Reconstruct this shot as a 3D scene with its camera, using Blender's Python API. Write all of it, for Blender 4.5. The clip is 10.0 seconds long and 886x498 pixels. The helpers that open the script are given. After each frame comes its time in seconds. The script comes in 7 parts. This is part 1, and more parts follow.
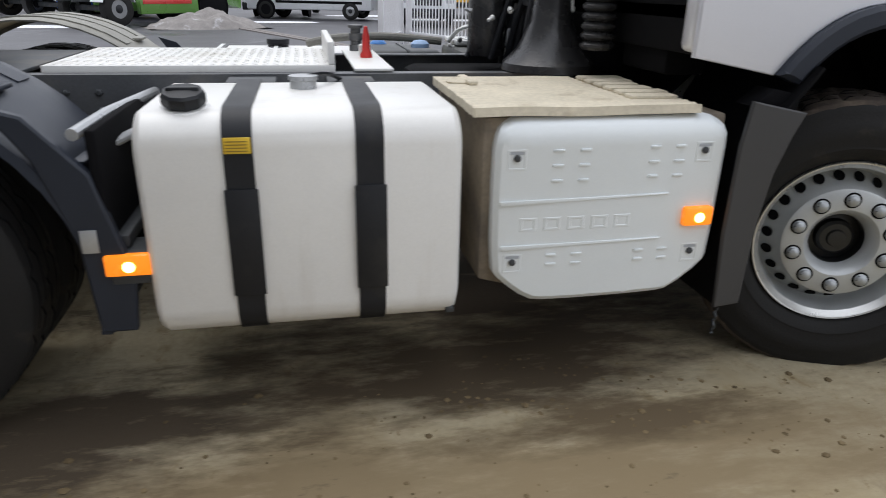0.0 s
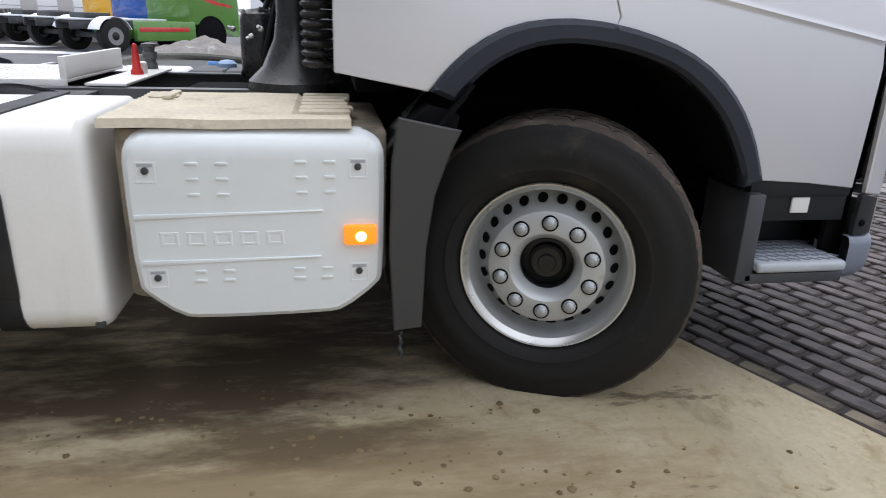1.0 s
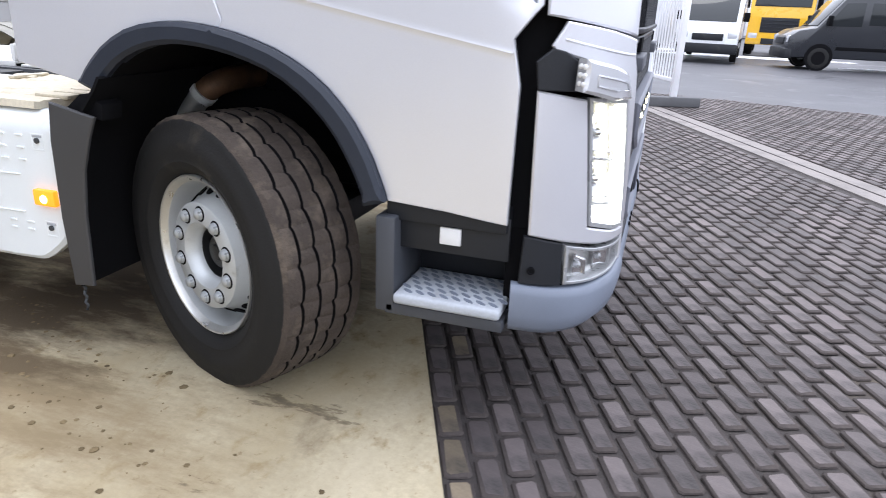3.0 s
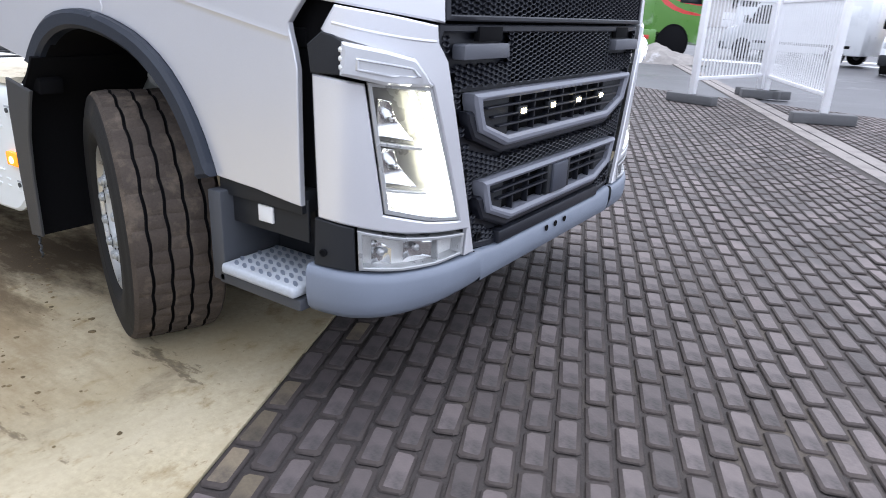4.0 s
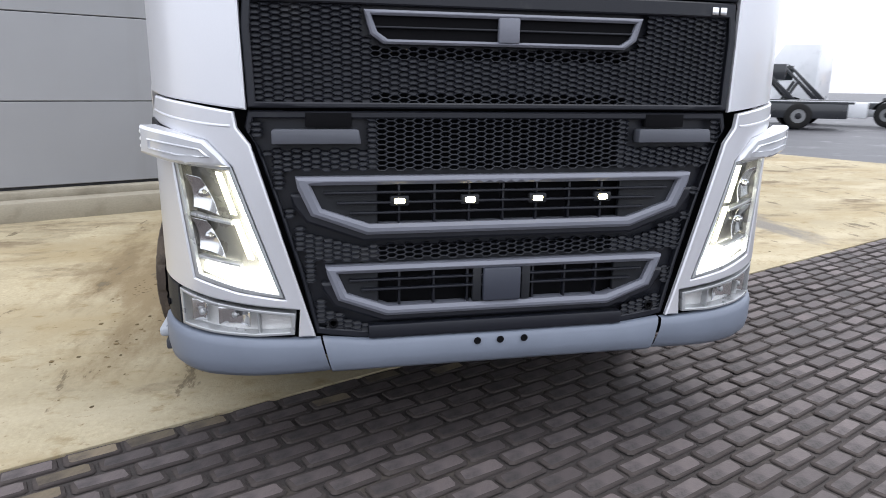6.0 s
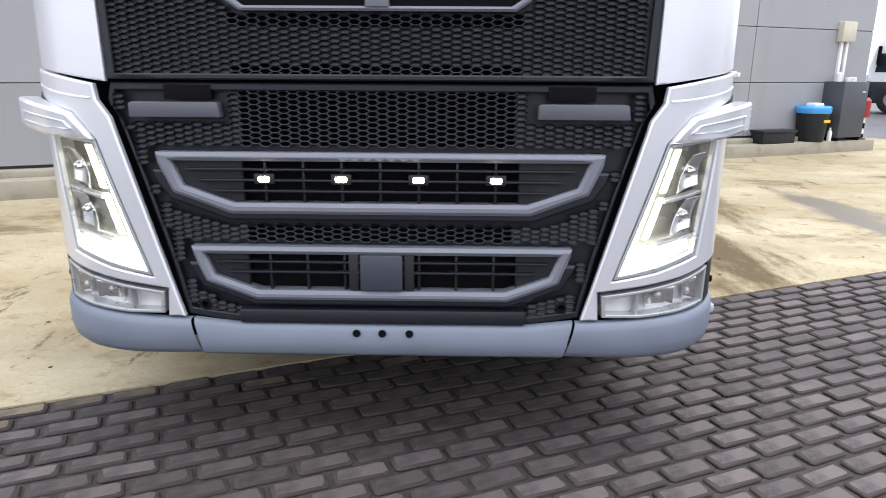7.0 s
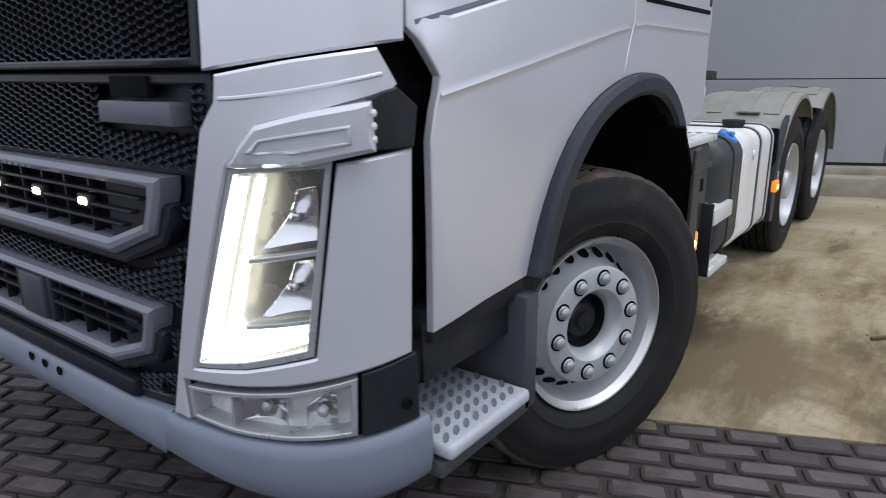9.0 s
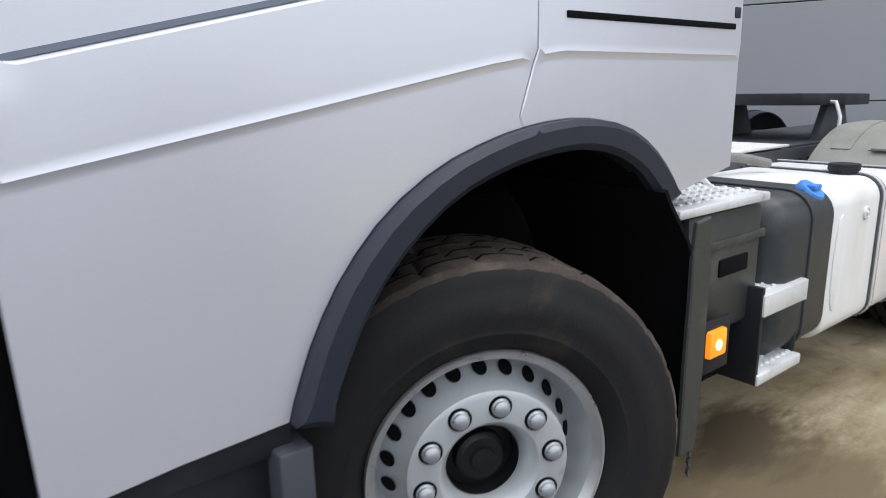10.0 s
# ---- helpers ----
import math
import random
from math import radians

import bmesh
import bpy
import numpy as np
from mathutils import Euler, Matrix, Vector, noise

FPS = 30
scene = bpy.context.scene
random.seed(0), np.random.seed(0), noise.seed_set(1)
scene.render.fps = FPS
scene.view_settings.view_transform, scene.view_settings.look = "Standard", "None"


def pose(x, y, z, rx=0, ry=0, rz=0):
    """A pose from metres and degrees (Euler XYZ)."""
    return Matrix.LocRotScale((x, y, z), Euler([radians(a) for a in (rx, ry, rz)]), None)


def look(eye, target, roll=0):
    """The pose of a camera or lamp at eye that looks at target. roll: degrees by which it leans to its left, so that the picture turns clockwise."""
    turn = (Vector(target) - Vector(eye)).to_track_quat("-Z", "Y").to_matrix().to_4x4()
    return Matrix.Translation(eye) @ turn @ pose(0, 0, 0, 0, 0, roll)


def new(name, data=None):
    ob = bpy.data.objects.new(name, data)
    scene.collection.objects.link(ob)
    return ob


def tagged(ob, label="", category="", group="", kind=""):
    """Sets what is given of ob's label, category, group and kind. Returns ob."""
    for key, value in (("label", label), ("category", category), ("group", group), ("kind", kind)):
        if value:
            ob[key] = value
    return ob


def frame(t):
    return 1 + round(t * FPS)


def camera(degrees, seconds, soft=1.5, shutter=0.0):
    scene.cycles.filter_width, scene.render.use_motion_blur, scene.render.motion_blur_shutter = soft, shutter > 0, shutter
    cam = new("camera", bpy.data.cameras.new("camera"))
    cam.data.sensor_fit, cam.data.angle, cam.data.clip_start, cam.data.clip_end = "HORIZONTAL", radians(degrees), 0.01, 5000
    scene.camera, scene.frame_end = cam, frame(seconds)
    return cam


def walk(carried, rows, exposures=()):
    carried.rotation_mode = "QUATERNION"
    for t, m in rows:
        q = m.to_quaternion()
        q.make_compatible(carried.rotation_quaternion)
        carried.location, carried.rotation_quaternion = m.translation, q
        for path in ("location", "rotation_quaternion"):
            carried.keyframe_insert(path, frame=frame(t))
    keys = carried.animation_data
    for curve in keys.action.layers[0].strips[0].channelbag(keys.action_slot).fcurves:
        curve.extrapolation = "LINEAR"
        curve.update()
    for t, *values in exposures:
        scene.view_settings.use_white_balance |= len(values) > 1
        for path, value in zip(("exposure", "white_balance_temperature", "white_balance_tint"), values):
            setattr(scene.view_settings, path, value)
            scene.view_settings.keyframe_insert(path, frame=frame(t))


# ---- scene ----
cam = camera(67.4, 10.0, 0.9, 0.2)
PATH = [
    (0, (-3.385, -3.184, 1.36), (-3.001, -1.363, 0.626), 1.2),
    (0.5, (-2.759, -3.234, 1.346), (-2.374, -1.401, 0.644), 1.3),
    (1, (-2.207, -3.352, 1.33), (-1.88, -1.49, 0.678), 1.8),
    (1.5, (-1.614, -3.323, 1.322), (-1.57, -1.431, 0.675), 2.5),
    (2, (-0.991, -3.344, 1.379), (-1.216, -1.475, 0.702), 2.4),
    (2.5, (-0.432, -3.263, 1.413), (-0.877, -1.438, 0.725), 2.6),
    (3, (0.11, -3.182, 1.423), (-0.456, -1.39, 0.739), 2.4),
    (3.2, (0.347, -3.092, 1.384), (-0.317, -1.331, 0.71), 2.6),
    (4.3, (1.45, -2.434, 1.431), (0.221, -0.989, 0.796), 1.9),
    (4.5, (1.564, -2.24, 1.454), (0.203, -0.887, 0.892), 1.7),
    (5, (1.902, -1.802, 1.432), (0.337, -0.65, 0.96), 1.2),
    (5.2, (2.045, -1.596, 1.447), (0.386, -0.576, 0.991), 1.2),
    (6.3, (2.336, -0.382, 1.427), (0.41, -0.182, 0.926), 0.3),
    (6.5, (2.332, -0.174, 1.4), (0.403, -0.083, 0.88), -0.0),
    (7, (2.205, 0.242, 1.399), (0.273, 0.214, 0.88), 0.4),
    (7.5, (2.032, 0.805, 1.393), (0.111, 0.607, 0.873), 0.3),
    (8, (1.662, 1.323, 1.396), (-0.21, 0.857, 0.867), 0.3),
    (8.5, (1.3, 1.796, 1.379), (-0.459, 0.998, 0.862), -0.0),
    (9, (0.807, 2.081, 1.357), (-0.742, 0.928, 0.837), -0.4),
    (9.5, (0.307, 2.368, 1.341), (-1.054, 0.992, 0.835), -1.1),
    (10, (-0.238, 2.307, 1.416), (-1.433, 0.773, 0.95), -1.2),
]
walk(cam, [(t, look(eye, target, roll)) for t, eye, target, roll in PATH], [(0.0, 0.42, 6450, 10), (0.5, 0.45, 6400, 10), (1.0, 0.64, 6350, 11), (1.5, 1.05, 6300, 12), (2.5, 1.35, 6200, 13), (3.0, 1.36, 6150, 13), (4.5, 1.15, 6000, 12), (5.0, 1.15, 6050, 12), (6.5, 0.9, 6450, 10), (7.0, 1.2, 6400, 11), (7.5, 1.25, 6400, 10), (8.0, 0.75, 6400, 10), (8.5, 0.42, 6300, 12), (9.0, 0.32, 6100, 12), (9.5, 0.42, 6100, 11), (10.0, 0.68, 6250, 10)])

from mathutils.geometry import delaunay_2d_cdt as geometry_cdt


def smooth_loop3(points, times=2):
    for _ in range(times):
        out = [points[0]]
        for a, b in zip(points[:-1], points[1:]):
            out += [tuple(0.75 * p + 0.25 * q for p, q in zip(a, b)), tuple(0.25 * p + 0.75 * q for p, q in zip(a, b))]
        points = out + [points[-1]]
    return points



# ---- world and sun: overcast winter afternoon ----
world = bpy.data.worlds.new("overcast")
scene.world = world
world.use_nodes = True
wn, wl = world.node_tree.nodes, world.node_tree.links
sky = wn.new("ShaderNodeTexSky")
sky.sky_type, sky.sun_disc = "NISHITA", False
sky.sun_elevation, sky.sun_rotation = radians(68), radians(331)
sky.air_density, sky.dust_density = 1.0, 4.0
veil = wn.new("ShaderNodeMixRGB")
veil.inputs[0].default_value = 0.9
veil.inputs[2].default_value = (8.6, 8.9, 9.6, 1)
wl.new(sky.outputs[0], veil.inputs[1])
# an overcast sky is brighter overhead than at the horizon
up = wn.new("ShaderNodeSeparateXYZ")
wl.new(wn.new("ShaderNodeTexCoord").outputs["Generated"], up.inputs[0])
lift_sky = wn.new("ShaderNodeMapRange")
wl.new(up.outputs[2], lift_sky.inputs[0])
lift_sky.inputs[3].default_value, lift_sky.inputs[4].default_value = 0.68, 1.25
grey = wn.new("ShaderNodeMixRGB")
grey.blend_type = "MULTIPLY"
grey.inputs[0].default_value = 1.0
wl.new(veil.outputs[0], grey.inputs[1])
wl.new(lift_sky.outputs[0], grey.inputs[2])
wl.new(grey.outputs[0], wn["Background"].inputs[0])
wn["Background"].inputs[1].default_value = 0.12
lamp = bpy.data.lights.new("sun", "SUN")
lamp.energy, lamp.angle, lamp.color = 0.6, radians(40), (1.0, 0.96, 0.9)
sun = new("sun", lamp)
sun.matrix_world = look((0, 0, 30), (5, -9, 0))


# ---- materials ----
def mix_rgb(nt, fac, a, b, mode="MIX"):
    n = nt.nodes.new("ShaderNodeMixRGB")
    n.blend_type = mode
    for k, v in ((0, fac), (1, a), (2, b)):
        if hasattr(v, "is_linked"):
            nt.links.new(v, n.inputs[k])
        elif k == 0:
            n.inputs[0].default_value = v
        else:
            n.inputs[k].default_value = (*v, 1)
    return n.outputs[0]


def ramp(nt, src, lo, hi):
    n = nt.nodes.new("ShaderNodeMapRange")
    nt.links.new(src, n.inputs[0])
    n.inputs[1].default_value, n.inputs[2].default_value = lo, hi
    return n.outputs[0]


def tex_noise(nt, vec, scale, detail=4, rough=0.55):
    n = nt.nodes.new("ShaderNodeTexNoise")
    n.inputs["Scale"].default_value, n.inputs["Detail"].default_value, n.inputs["Roughness"].default_value = scale, detail, rough
    nt.links.new(vec, n.inputs["Vector"])
    return n.outputs["Fac"]


def surface(name, base, rough=0.5, metal=0.0, var=0.12, scale=5.0, fine=90.0, bump=0.05, coat=0.0, stain=None, stain_at=(0.55, 0.75), stain_scale=2.5, emit=0.0, spec=0.5, rvar=0.12, island=0.0, obj=0.0, streak=False):
    m = bpy.data.materials.new(name)
    m.use_nodes = True
    nt = m.node_tree
    b = nt.nodes["Principled BSDF"]
    co = nt.nodes.new("ShaderNodeTexCoord").outputs["Object"]
    big = tex_noise(nt, co, scale)
    small = tex_noise(nt, co, fine, 3)
    col = mix_rgb(nt, ramp(nt, big, 0.3, 0.7), tuple(c * (1 - var) for c in base), tuple(min(1, c * (1 + var)) for c in base))
    col = mix_rgb(nt, 0.35 * var / 0.12 if var < 0.3 else 0.5, col, mix_rgb(nt, ramp(nt, small, 0.3, 0.7), tuple(c * 0.8 for c in base), tuple(min(1, c * 1.15) for c in base)))
    if stain:
        v = co
        if streak:
            mp = nt.nodes.new("ShaderNodeMapping")
            mp.inputs["Scale"].default_value = (1, 1, 0.16)
            nt.links.new(co, mp.inputs["Vector"])
            v = mp.outputs[0]
        s = tex_noise(nt, v, stain_scale, 8, 0.65)
        col = mix_rgb(nt, ramp(nt, s, *stain_at), col, stain)
    if island:
        g = nt.nodes.new("ShaderNodeNewGeometry").outputs["Random Per Island"]
        col = mix_rgb(nt, 1.0, col, mix_rgb(nt, g, (1 - island,) * 3, (1 + island * 0.6,) * 3), "MULTIPLY")
    if obj:
        g = nt.nodes.new("ShaderNodeObjectInfo").outputs["Random"]
        col = mix_rgb(nt, 1.0, col, mix_rgb(nt, g, (1 - obj,) * 3, (1 + obj * 0.6,) * 3), "MULTIPLY")
    nt.links.new(col, b.inputs["Base Color"])
    r = nt.nodes.new("ShaderNodeMapRange")
    nt.links.new(big, r.inputs[0])
    r.inputs[3].default_value, r.inputs[4].default_value = max(0.03, rough - rvar), min(1, rough + rvar)
    nt.links.new(r.outputs[0], b.inputs["Roughness"])
    b.inputs["Metallic"].default_value = metal
    b.inputs["Coat Weight"].default_value = coat
    b.inputs["Coat Roughness"].default_value = 0.06
    b.inputs["Specular IOR Level"].default_value = spec
    if emit:
        b.inputs["Emission Color"].default_value = (*base, 1)
        b.inputs["Emission Strength"].default_value = emit
    if bump:
        n = nt.nodes.new("ShaderNodeBump")
        n.inputs["Strength"].default_value, n.inputs["Distance"].default_value = bump, 0.004
        nt.links.new(small, n.inputs["Height"])
        nt.links.new(n.outputs[0], b.inputs["Normal"])
    return m


def clear(name, tint=(1, 1, 1), rough=0.02):
    """Thin clear plastic: mostly see-through, with a glossy skin."""
    m = bpy.data.materials.new(name)
    m.use_nodes = True
    nt = m.node_tree
    nt.nodes.remove(nt.nodes["Principled BSDF"])
    t, g, x, f, p, q = (nt.nodes.new("ShaderNode" + k) for k in ("BsdfTransparent", "BsdfGlossy", "MixShader", "LayerWeight", "Math", "Math"))
    t.inputs[0].default_value = (*tint, 1)
    g.inputs["Roughness"].default_value = rough
    f.inputs[0].default_value = 0.5
    p.operation, q.operation = "POWER", "MULTIPLY_ADD"
    p.inputs[1].default_value = 4.0
    q.inputs[1].default_value, q.inputs[2].default_value = 0.28, 0.03
    nt.links.new(f.outputs["Facing"], p.inputs[0])
    nt.links.new(p.outputs[0], q.inputs[0])
    nt.links.new(q.outputs[0], x.inputs[0])
    nt.links.new(t.outputs[0], x.inputs[1])
    nt.links.new(g.outputs[0], x.inputs[2])
    nt.links.new(x.outputs[0], nt.nodes["Material Output"].inputs[0])
    return m


PAINT = surface("silver_paint", (0.68, 0.685, 0.72), 0.33, 0.45, 0.03, 1.2, 300, 0.015, 0.45, (0.47, 0.46, 0.45), (0.62, 0.95), 1.6, streak=True)
WHITE = surface("white_panel", (0.77, 0.81, 0.82), 0.38, 0, 0.03, 2, 200, 0.02, 0.2, (0.56, 0.54, 0.48), (0.58, 0.95), 2.6, streak=True)
TANKW = surface("tank_paint", (0.80, 0.795, 0.77), 0.42, 0, 0.04, 3, 160, 0.03, 0.1, (0.52, 0.47, 0.39), (0.53, 0.92), 2.4, streak=True)
GREYP = surface("grey_plastic", (0.022, 0.027, 0.039), 0.40, 0, 0.14, 5, 400, 0.12, 0, (0.075, 0.076, 0.078), (0.58, 0.95), 3, spec=0.3)
BUMPER = surface("bumper_plastic", (0.165, 0.188, 0.235), 0.5, 0, 0.08, 4, 400, 0.1, 0, (0.30, 0.30, 0.29), (0.6, 0.95), 2.5)
DARKF = surface("dark_step_plastic", (0.046, 0.046, 0.048), 0.5, 0, 0.08, 4, 400, 0.1)
STEPW = surface("step_well_plastic", (0.052, 0.056, 0.066), 0.5, 0, 0.1, 4, 400, 0.1, 0, (0.13, 0.125, 0.115), (0.58, 0.9), 3)
HUBDARK = surface("dark_hub", (0.012, 0.0125, 0.013), 0.35, 0.1, 0.3, 20, 200, 0.2)
LAMPIN = surface("lamp_inner", (0.165, 0.163, 0.153), 0.28, 0.3, 0.05, 10, 100, 0.02)
FRAMEP = surface("grille_frame_plastic", (0.165, 0.172, 0.205), 0.5, 0, 0.08, 4, 400, 0.1)
DARKP = surface("dark_plastic", (0.015, 0.0165, 0.020), 0.5, 0, 0.2, 5, 300, 0.15, 0, (0.05, 0.047, 0.043), (0.55, 0.85), 3, spec=0.32)
GRILLEM = surface("grille_plastic", (0.0115, 0.0128, 0.0185), 0.42, 0, 0.2, 6, 300, 0.1, 0, (0.045, 0.045, 0.045), (0.6, 0.9), 5, spec=0.38)
# also colours hollows and shaded parts, their darkness put into the paint
BLACK = surface("black_plastic_and_shade", (0.006, 0.006, 0.007), 0.9, 0, 0.2, 5, 100, 0.05, spec=0.1)
RUBBER = surface("tyre_rubber", (0.0125, 0.0122, 0.012), 0.72, 0, 0.3, 5, 120, 0.25, 0, (0.055, 0.046, 0.034), (0.62, 0.78), 2.6, spec=0.3)
TREAD = surface("tyre_tread", (0.062, 0.049, 0.040), 0.85, 0, 0.4, 8, 110, 0.9, 0, (0.15, 0.12, 0.09), (0.52, 0.72), 7, spec=0.3)
RIM = surface("rim_paint", (0.50, 0.52, 0.525), 0.36, 0.3, 0.06, 6, 200, 0.05, 0.1, (0.22, 0.20, 0.18), (0.62, 0.85), 7)
RIMB = surface("rim_edge_metal", (0.62, 0.62, 0.60), 0.3, 0.75, 0.08, 10, 200, 0.05, 0, (0.3, 0.28, 0.25), (0.6, 0.85), 8)
NUT = surface("nut_cap", (0.42, 0.44, 0.45), 0.3, 0.45, 0.06, 20, 200, 0.03)
ALU = surface("tread_plate_metal", (0.74, 0.75, 0.74), 0.42, 0.25, 0.1, 8, 120, 0.1, 0, (0.33, 0.31, 0.28), (0.55, 0.85), 9)
STEPG = surface("step_tread_plastic", (0.42, 0.445, 0.48), 0.5, 0, 0.12, 8, 120, 0.1, 0, (0.24, 0.23, 0.22), (0.55, 0.8), 9)
STEEL = surface("chassis_steel", (0.05, 0.055, 0.06), 0.55, 0.1, 0.25, 4, 90, 0.15, 0, (0.14, 0.125, 0.105), (0.52, 0.8), 4)
RAIL = surface("chassis_rail_paint", (0.095, 0.10, 0.108), 0.45, 0.1, 0.2, 4, 90, 0.15, 0, (0.20, 0.185, 0.16), (0.52, 0.8), 3)
HOSE = surface("glossy_black_hose", (0.022, 0.022, 0.023), 0.28, 0, 0.3, 8, 90, 0.2, 0, (0.09, 0.085, 0.075), (0.58, 0.75), 9)
LID = surface("dusty_lid_plastic", (0.63, 0.57, 0.445), 0.75, 0, 0.16, 5, 70, 0.3, 0, (0.33, 0.265, 0.18), (0.54, 0.74), 6)
DIRTY = surface("dusty_side_plastic", (0.26, 0.215, 0.16), 0.75, 0, 0.25, 5, 70, 0.25, 0, (0.10, 0.085, 0.07), (0.45, 0.7), 4)
MUD = surface("mudguard_plastic", (0.15, 0.152, 0.158), 0.6, 0, 0.15, 4, 120, 0.12, 0, (0.38, 0.34, 0.26), (0.46, 0.78), 1.6)
MUDL = surface("dusty_mudguard_plastic", (0.255, 0.248, 0.215), 0.55, 0, 0.15, 4, 120, 0.12, 0, (0.16, 0.155, 0.135), (0.5, 0.78), 2.2)
BATT = surface("battery_box_plastic", (0.042, 0.045, 0.041), 0.5, 0, 0.2, 5, 150, 0.12, 0, (0.14, 0.13, 0.105), (0.52, 0.85), 4)
FLUID = surface("fluid_tank_plastic", (0.034, 0.038, 0.039), 0.5, 0, 0.2, 5, 150, 0.12, 0, (0.105, 0.10, 0.085), (0.54, 0.85), 4)
BLUE = surface("blue_cap_plastic", (0.08, 0.27, 0.68), 0.4, 0, 0.08, 10, 200, 0.03)
YELLOW = surface("yellow_label", (0.75, 0.50, 0.04), 0.5, 0, 0.05, 10, 200, 0)
INK = surface("label_ink", (0.30, 0.20, 0.03), 0.6, 0, 0.05, 10, 200, 0)
RED = surface("red_plastic", (0.62, 0.035, 0.03), 0.45, 0, 0.1, 10, 200, 0.03)
AMBER = surface("amber_lens", (1.0, 0.26, 0.015), 0.25, 0, 0.03, 30, 300, 0.0, emit=0.55)
AMBERL = surface("amber_bulb", (1.0, 0.62, 0.16), 0.3, 0, 0.0, 10, 100, 0, emit=7.0)
LED = surface("led_warm", (1.0, 0.84, 0.46), 0.3, 0, 0.0, 10, 100, 0, emit=9.0)
DRL = surface("daytime_light", (1.0, 0.98, 0.86), 0.3, 0, 0.0, 10, 100, 0, emit=13.0)
DRLS = surface("light_guide", (0.97, 0.93, 0.66), 0.3, 0, 0.0, 10, 100, 0, emit=4.5)
CHROME = surface("reflector_chrome", (0.80, 0.81, 0.82), 0.14, 1.0, 0.03, 10, 100, 0.0, rvar=0.05)
BEZEL = surface("lamp_bezel", (0.42, 0.43, 0.44), 0.3, 0.4, 0.05, 10, 100, 0.02)
TRIMC = surface("clear_trim_plastic", (0.60, 0.61, 0.64), 0.10, 0.25, 0.03, 10, 100, 0.0, 0.9, rvar=0.05)
EXHAUST = surface("rusty_pipe", (0.20, 0.11, 0.06), 0.6, 0.5, 0.3, 10, 90, 0.2, 0, (0.12, 0.07, 0.045), (0.45, 0.7), 9)
LENS = clear("lamp_glass")
LAMPW = surface("fog_lamp_inner", (0.84, 0.84, 0.83), 0.22, 0.3, 0.05, 20, 100, 0.02)
DULL = surface("dull_hose", (0.22, 0.215, 0.19), 0.6, 0, 0.2, 6, 100, 0.1)
WINDOW = surface("tinted_window", (0.015, 0.018, 0.02), 0.06, 0, 0.05, 3, 50, 0, rvar=0.03)
LABEL = surface("white_label", (0.75, 0.75, 0.74), 0.5, 0, 0.03, 10, 200, 0)


# ---- mesh tools ----
def to_mesh(name, bm, material, smooth=True, sharp=35):
    bmesh.ops.recalc_face_normals(bm, faces=bm.faces)
    if smooth:
        for f in bm.faces:
            f.smooth = True
        for e in bm.edges:
            if len(e.link_faces) == 2 and e.calc_face_angle(0) > radians(sharp):
                e.smooth = False
    me = bpy.data.meshes.new(name)
    bm.to_mesh(me)
    bm.free()
    for m in material if isinstance(material, (list, tuple)) else [material]:
        me.materials.append(m)
    return me


def part(name, bm, material, parent, label="", m=None, smooth=True, sharp=35):
    ob = new(name, bm if isinstance(bm, bpy.types.Mesh) else to_mesh(name, bm, material, smooth, sharp))
    if parent:
        ob.parent = parent
    if m is not None:
        ob.matrix_basis = m
    return tagged(ob, label)


def thing(name, label, category, group="", kind="", m=None):
    ob = new(name)
    ob.empty_display_size = 0.1
    if m is not None:
        ob.matrix_basis = m
    return tagged(ob, label, category, group, kind)


def add_box(bm, a, b, bevel=0.0, segs=2, m=None, mi=0):
    r = bmesh.ops.create_cube(bm, size=1)
    vs = r["verts"]
    for v in vs:
        v.co = Vector([(a[i] + b[i]) / 2 + v.co[i] * (b[i] - a[i]) for i in range(3)])
        if m is not None:
            v.co = m @ v.co
    fs = {f for v in vs for f in v.link_faces}
    for f in fs:
        f.material_index = mi
    if bevel:
        es = {e for v in vs for e in v.link_edges}
        bmesh.ops.bevel(bm, geom=list(es), offset=bevel, segments=segs, affect="EDGES", profile=0.5)
    return bm


def box(a, b, bevel=0.004, segs=2, m=None):
    return add_box(bmesh.new(), a, b, bevel, segs, m)


def boxes(*items, bevel=0.004, segs=2):
    bm = bmesh.new()
    for a, b in items:
        t = box(a, b, bevel, segs)
        join(bm, t)
    return bm


def join(bm, other, m=None, mi=None):
    vs = {}
    for v in other.verts:
        vs[v] = bm.verts.new(m @ v.co if m is not None else v.co)
    for f in other.faces:
        try:
            g = bm.faces.new([vs[v] for v in f.verts])
            g.material_index = f.material_index if mi is None else mi
        except ValueError:
            pass
    other.free()
    return bm


def lathe(profile, segs=48, m=None, close=False):
    """Turns (radius, height) pairs about z."""
    bm = bmesh.new()
    rings = []
    for r, z in profile:
        ring = []
        for k in range(segs):
            a = 2 * math.pi * k / segs
            p = Vector((r * math.cos(a), r * math.sin(a), z))
            ring.append(bm.verts.new(m @ p if m is not None else p))
        rings.append(ring)
    pairs = list(zip(rings[:-1], rings[1:])) + ([(rings[-1], rings[0])] if close else [])
    for p, q in pairs:
        for k in range(segs):
            bm.faces.new((p[k], p[(k + 1) % segs], q[(k + 1) % segs], q[k]))
    if not close:
        for ring, (r, z) in ((rings[0], profile[0]), (rings[-1], profile[-1])):
            if r < 0.02 or True:
                bm.faces.new(ring)
    return bm


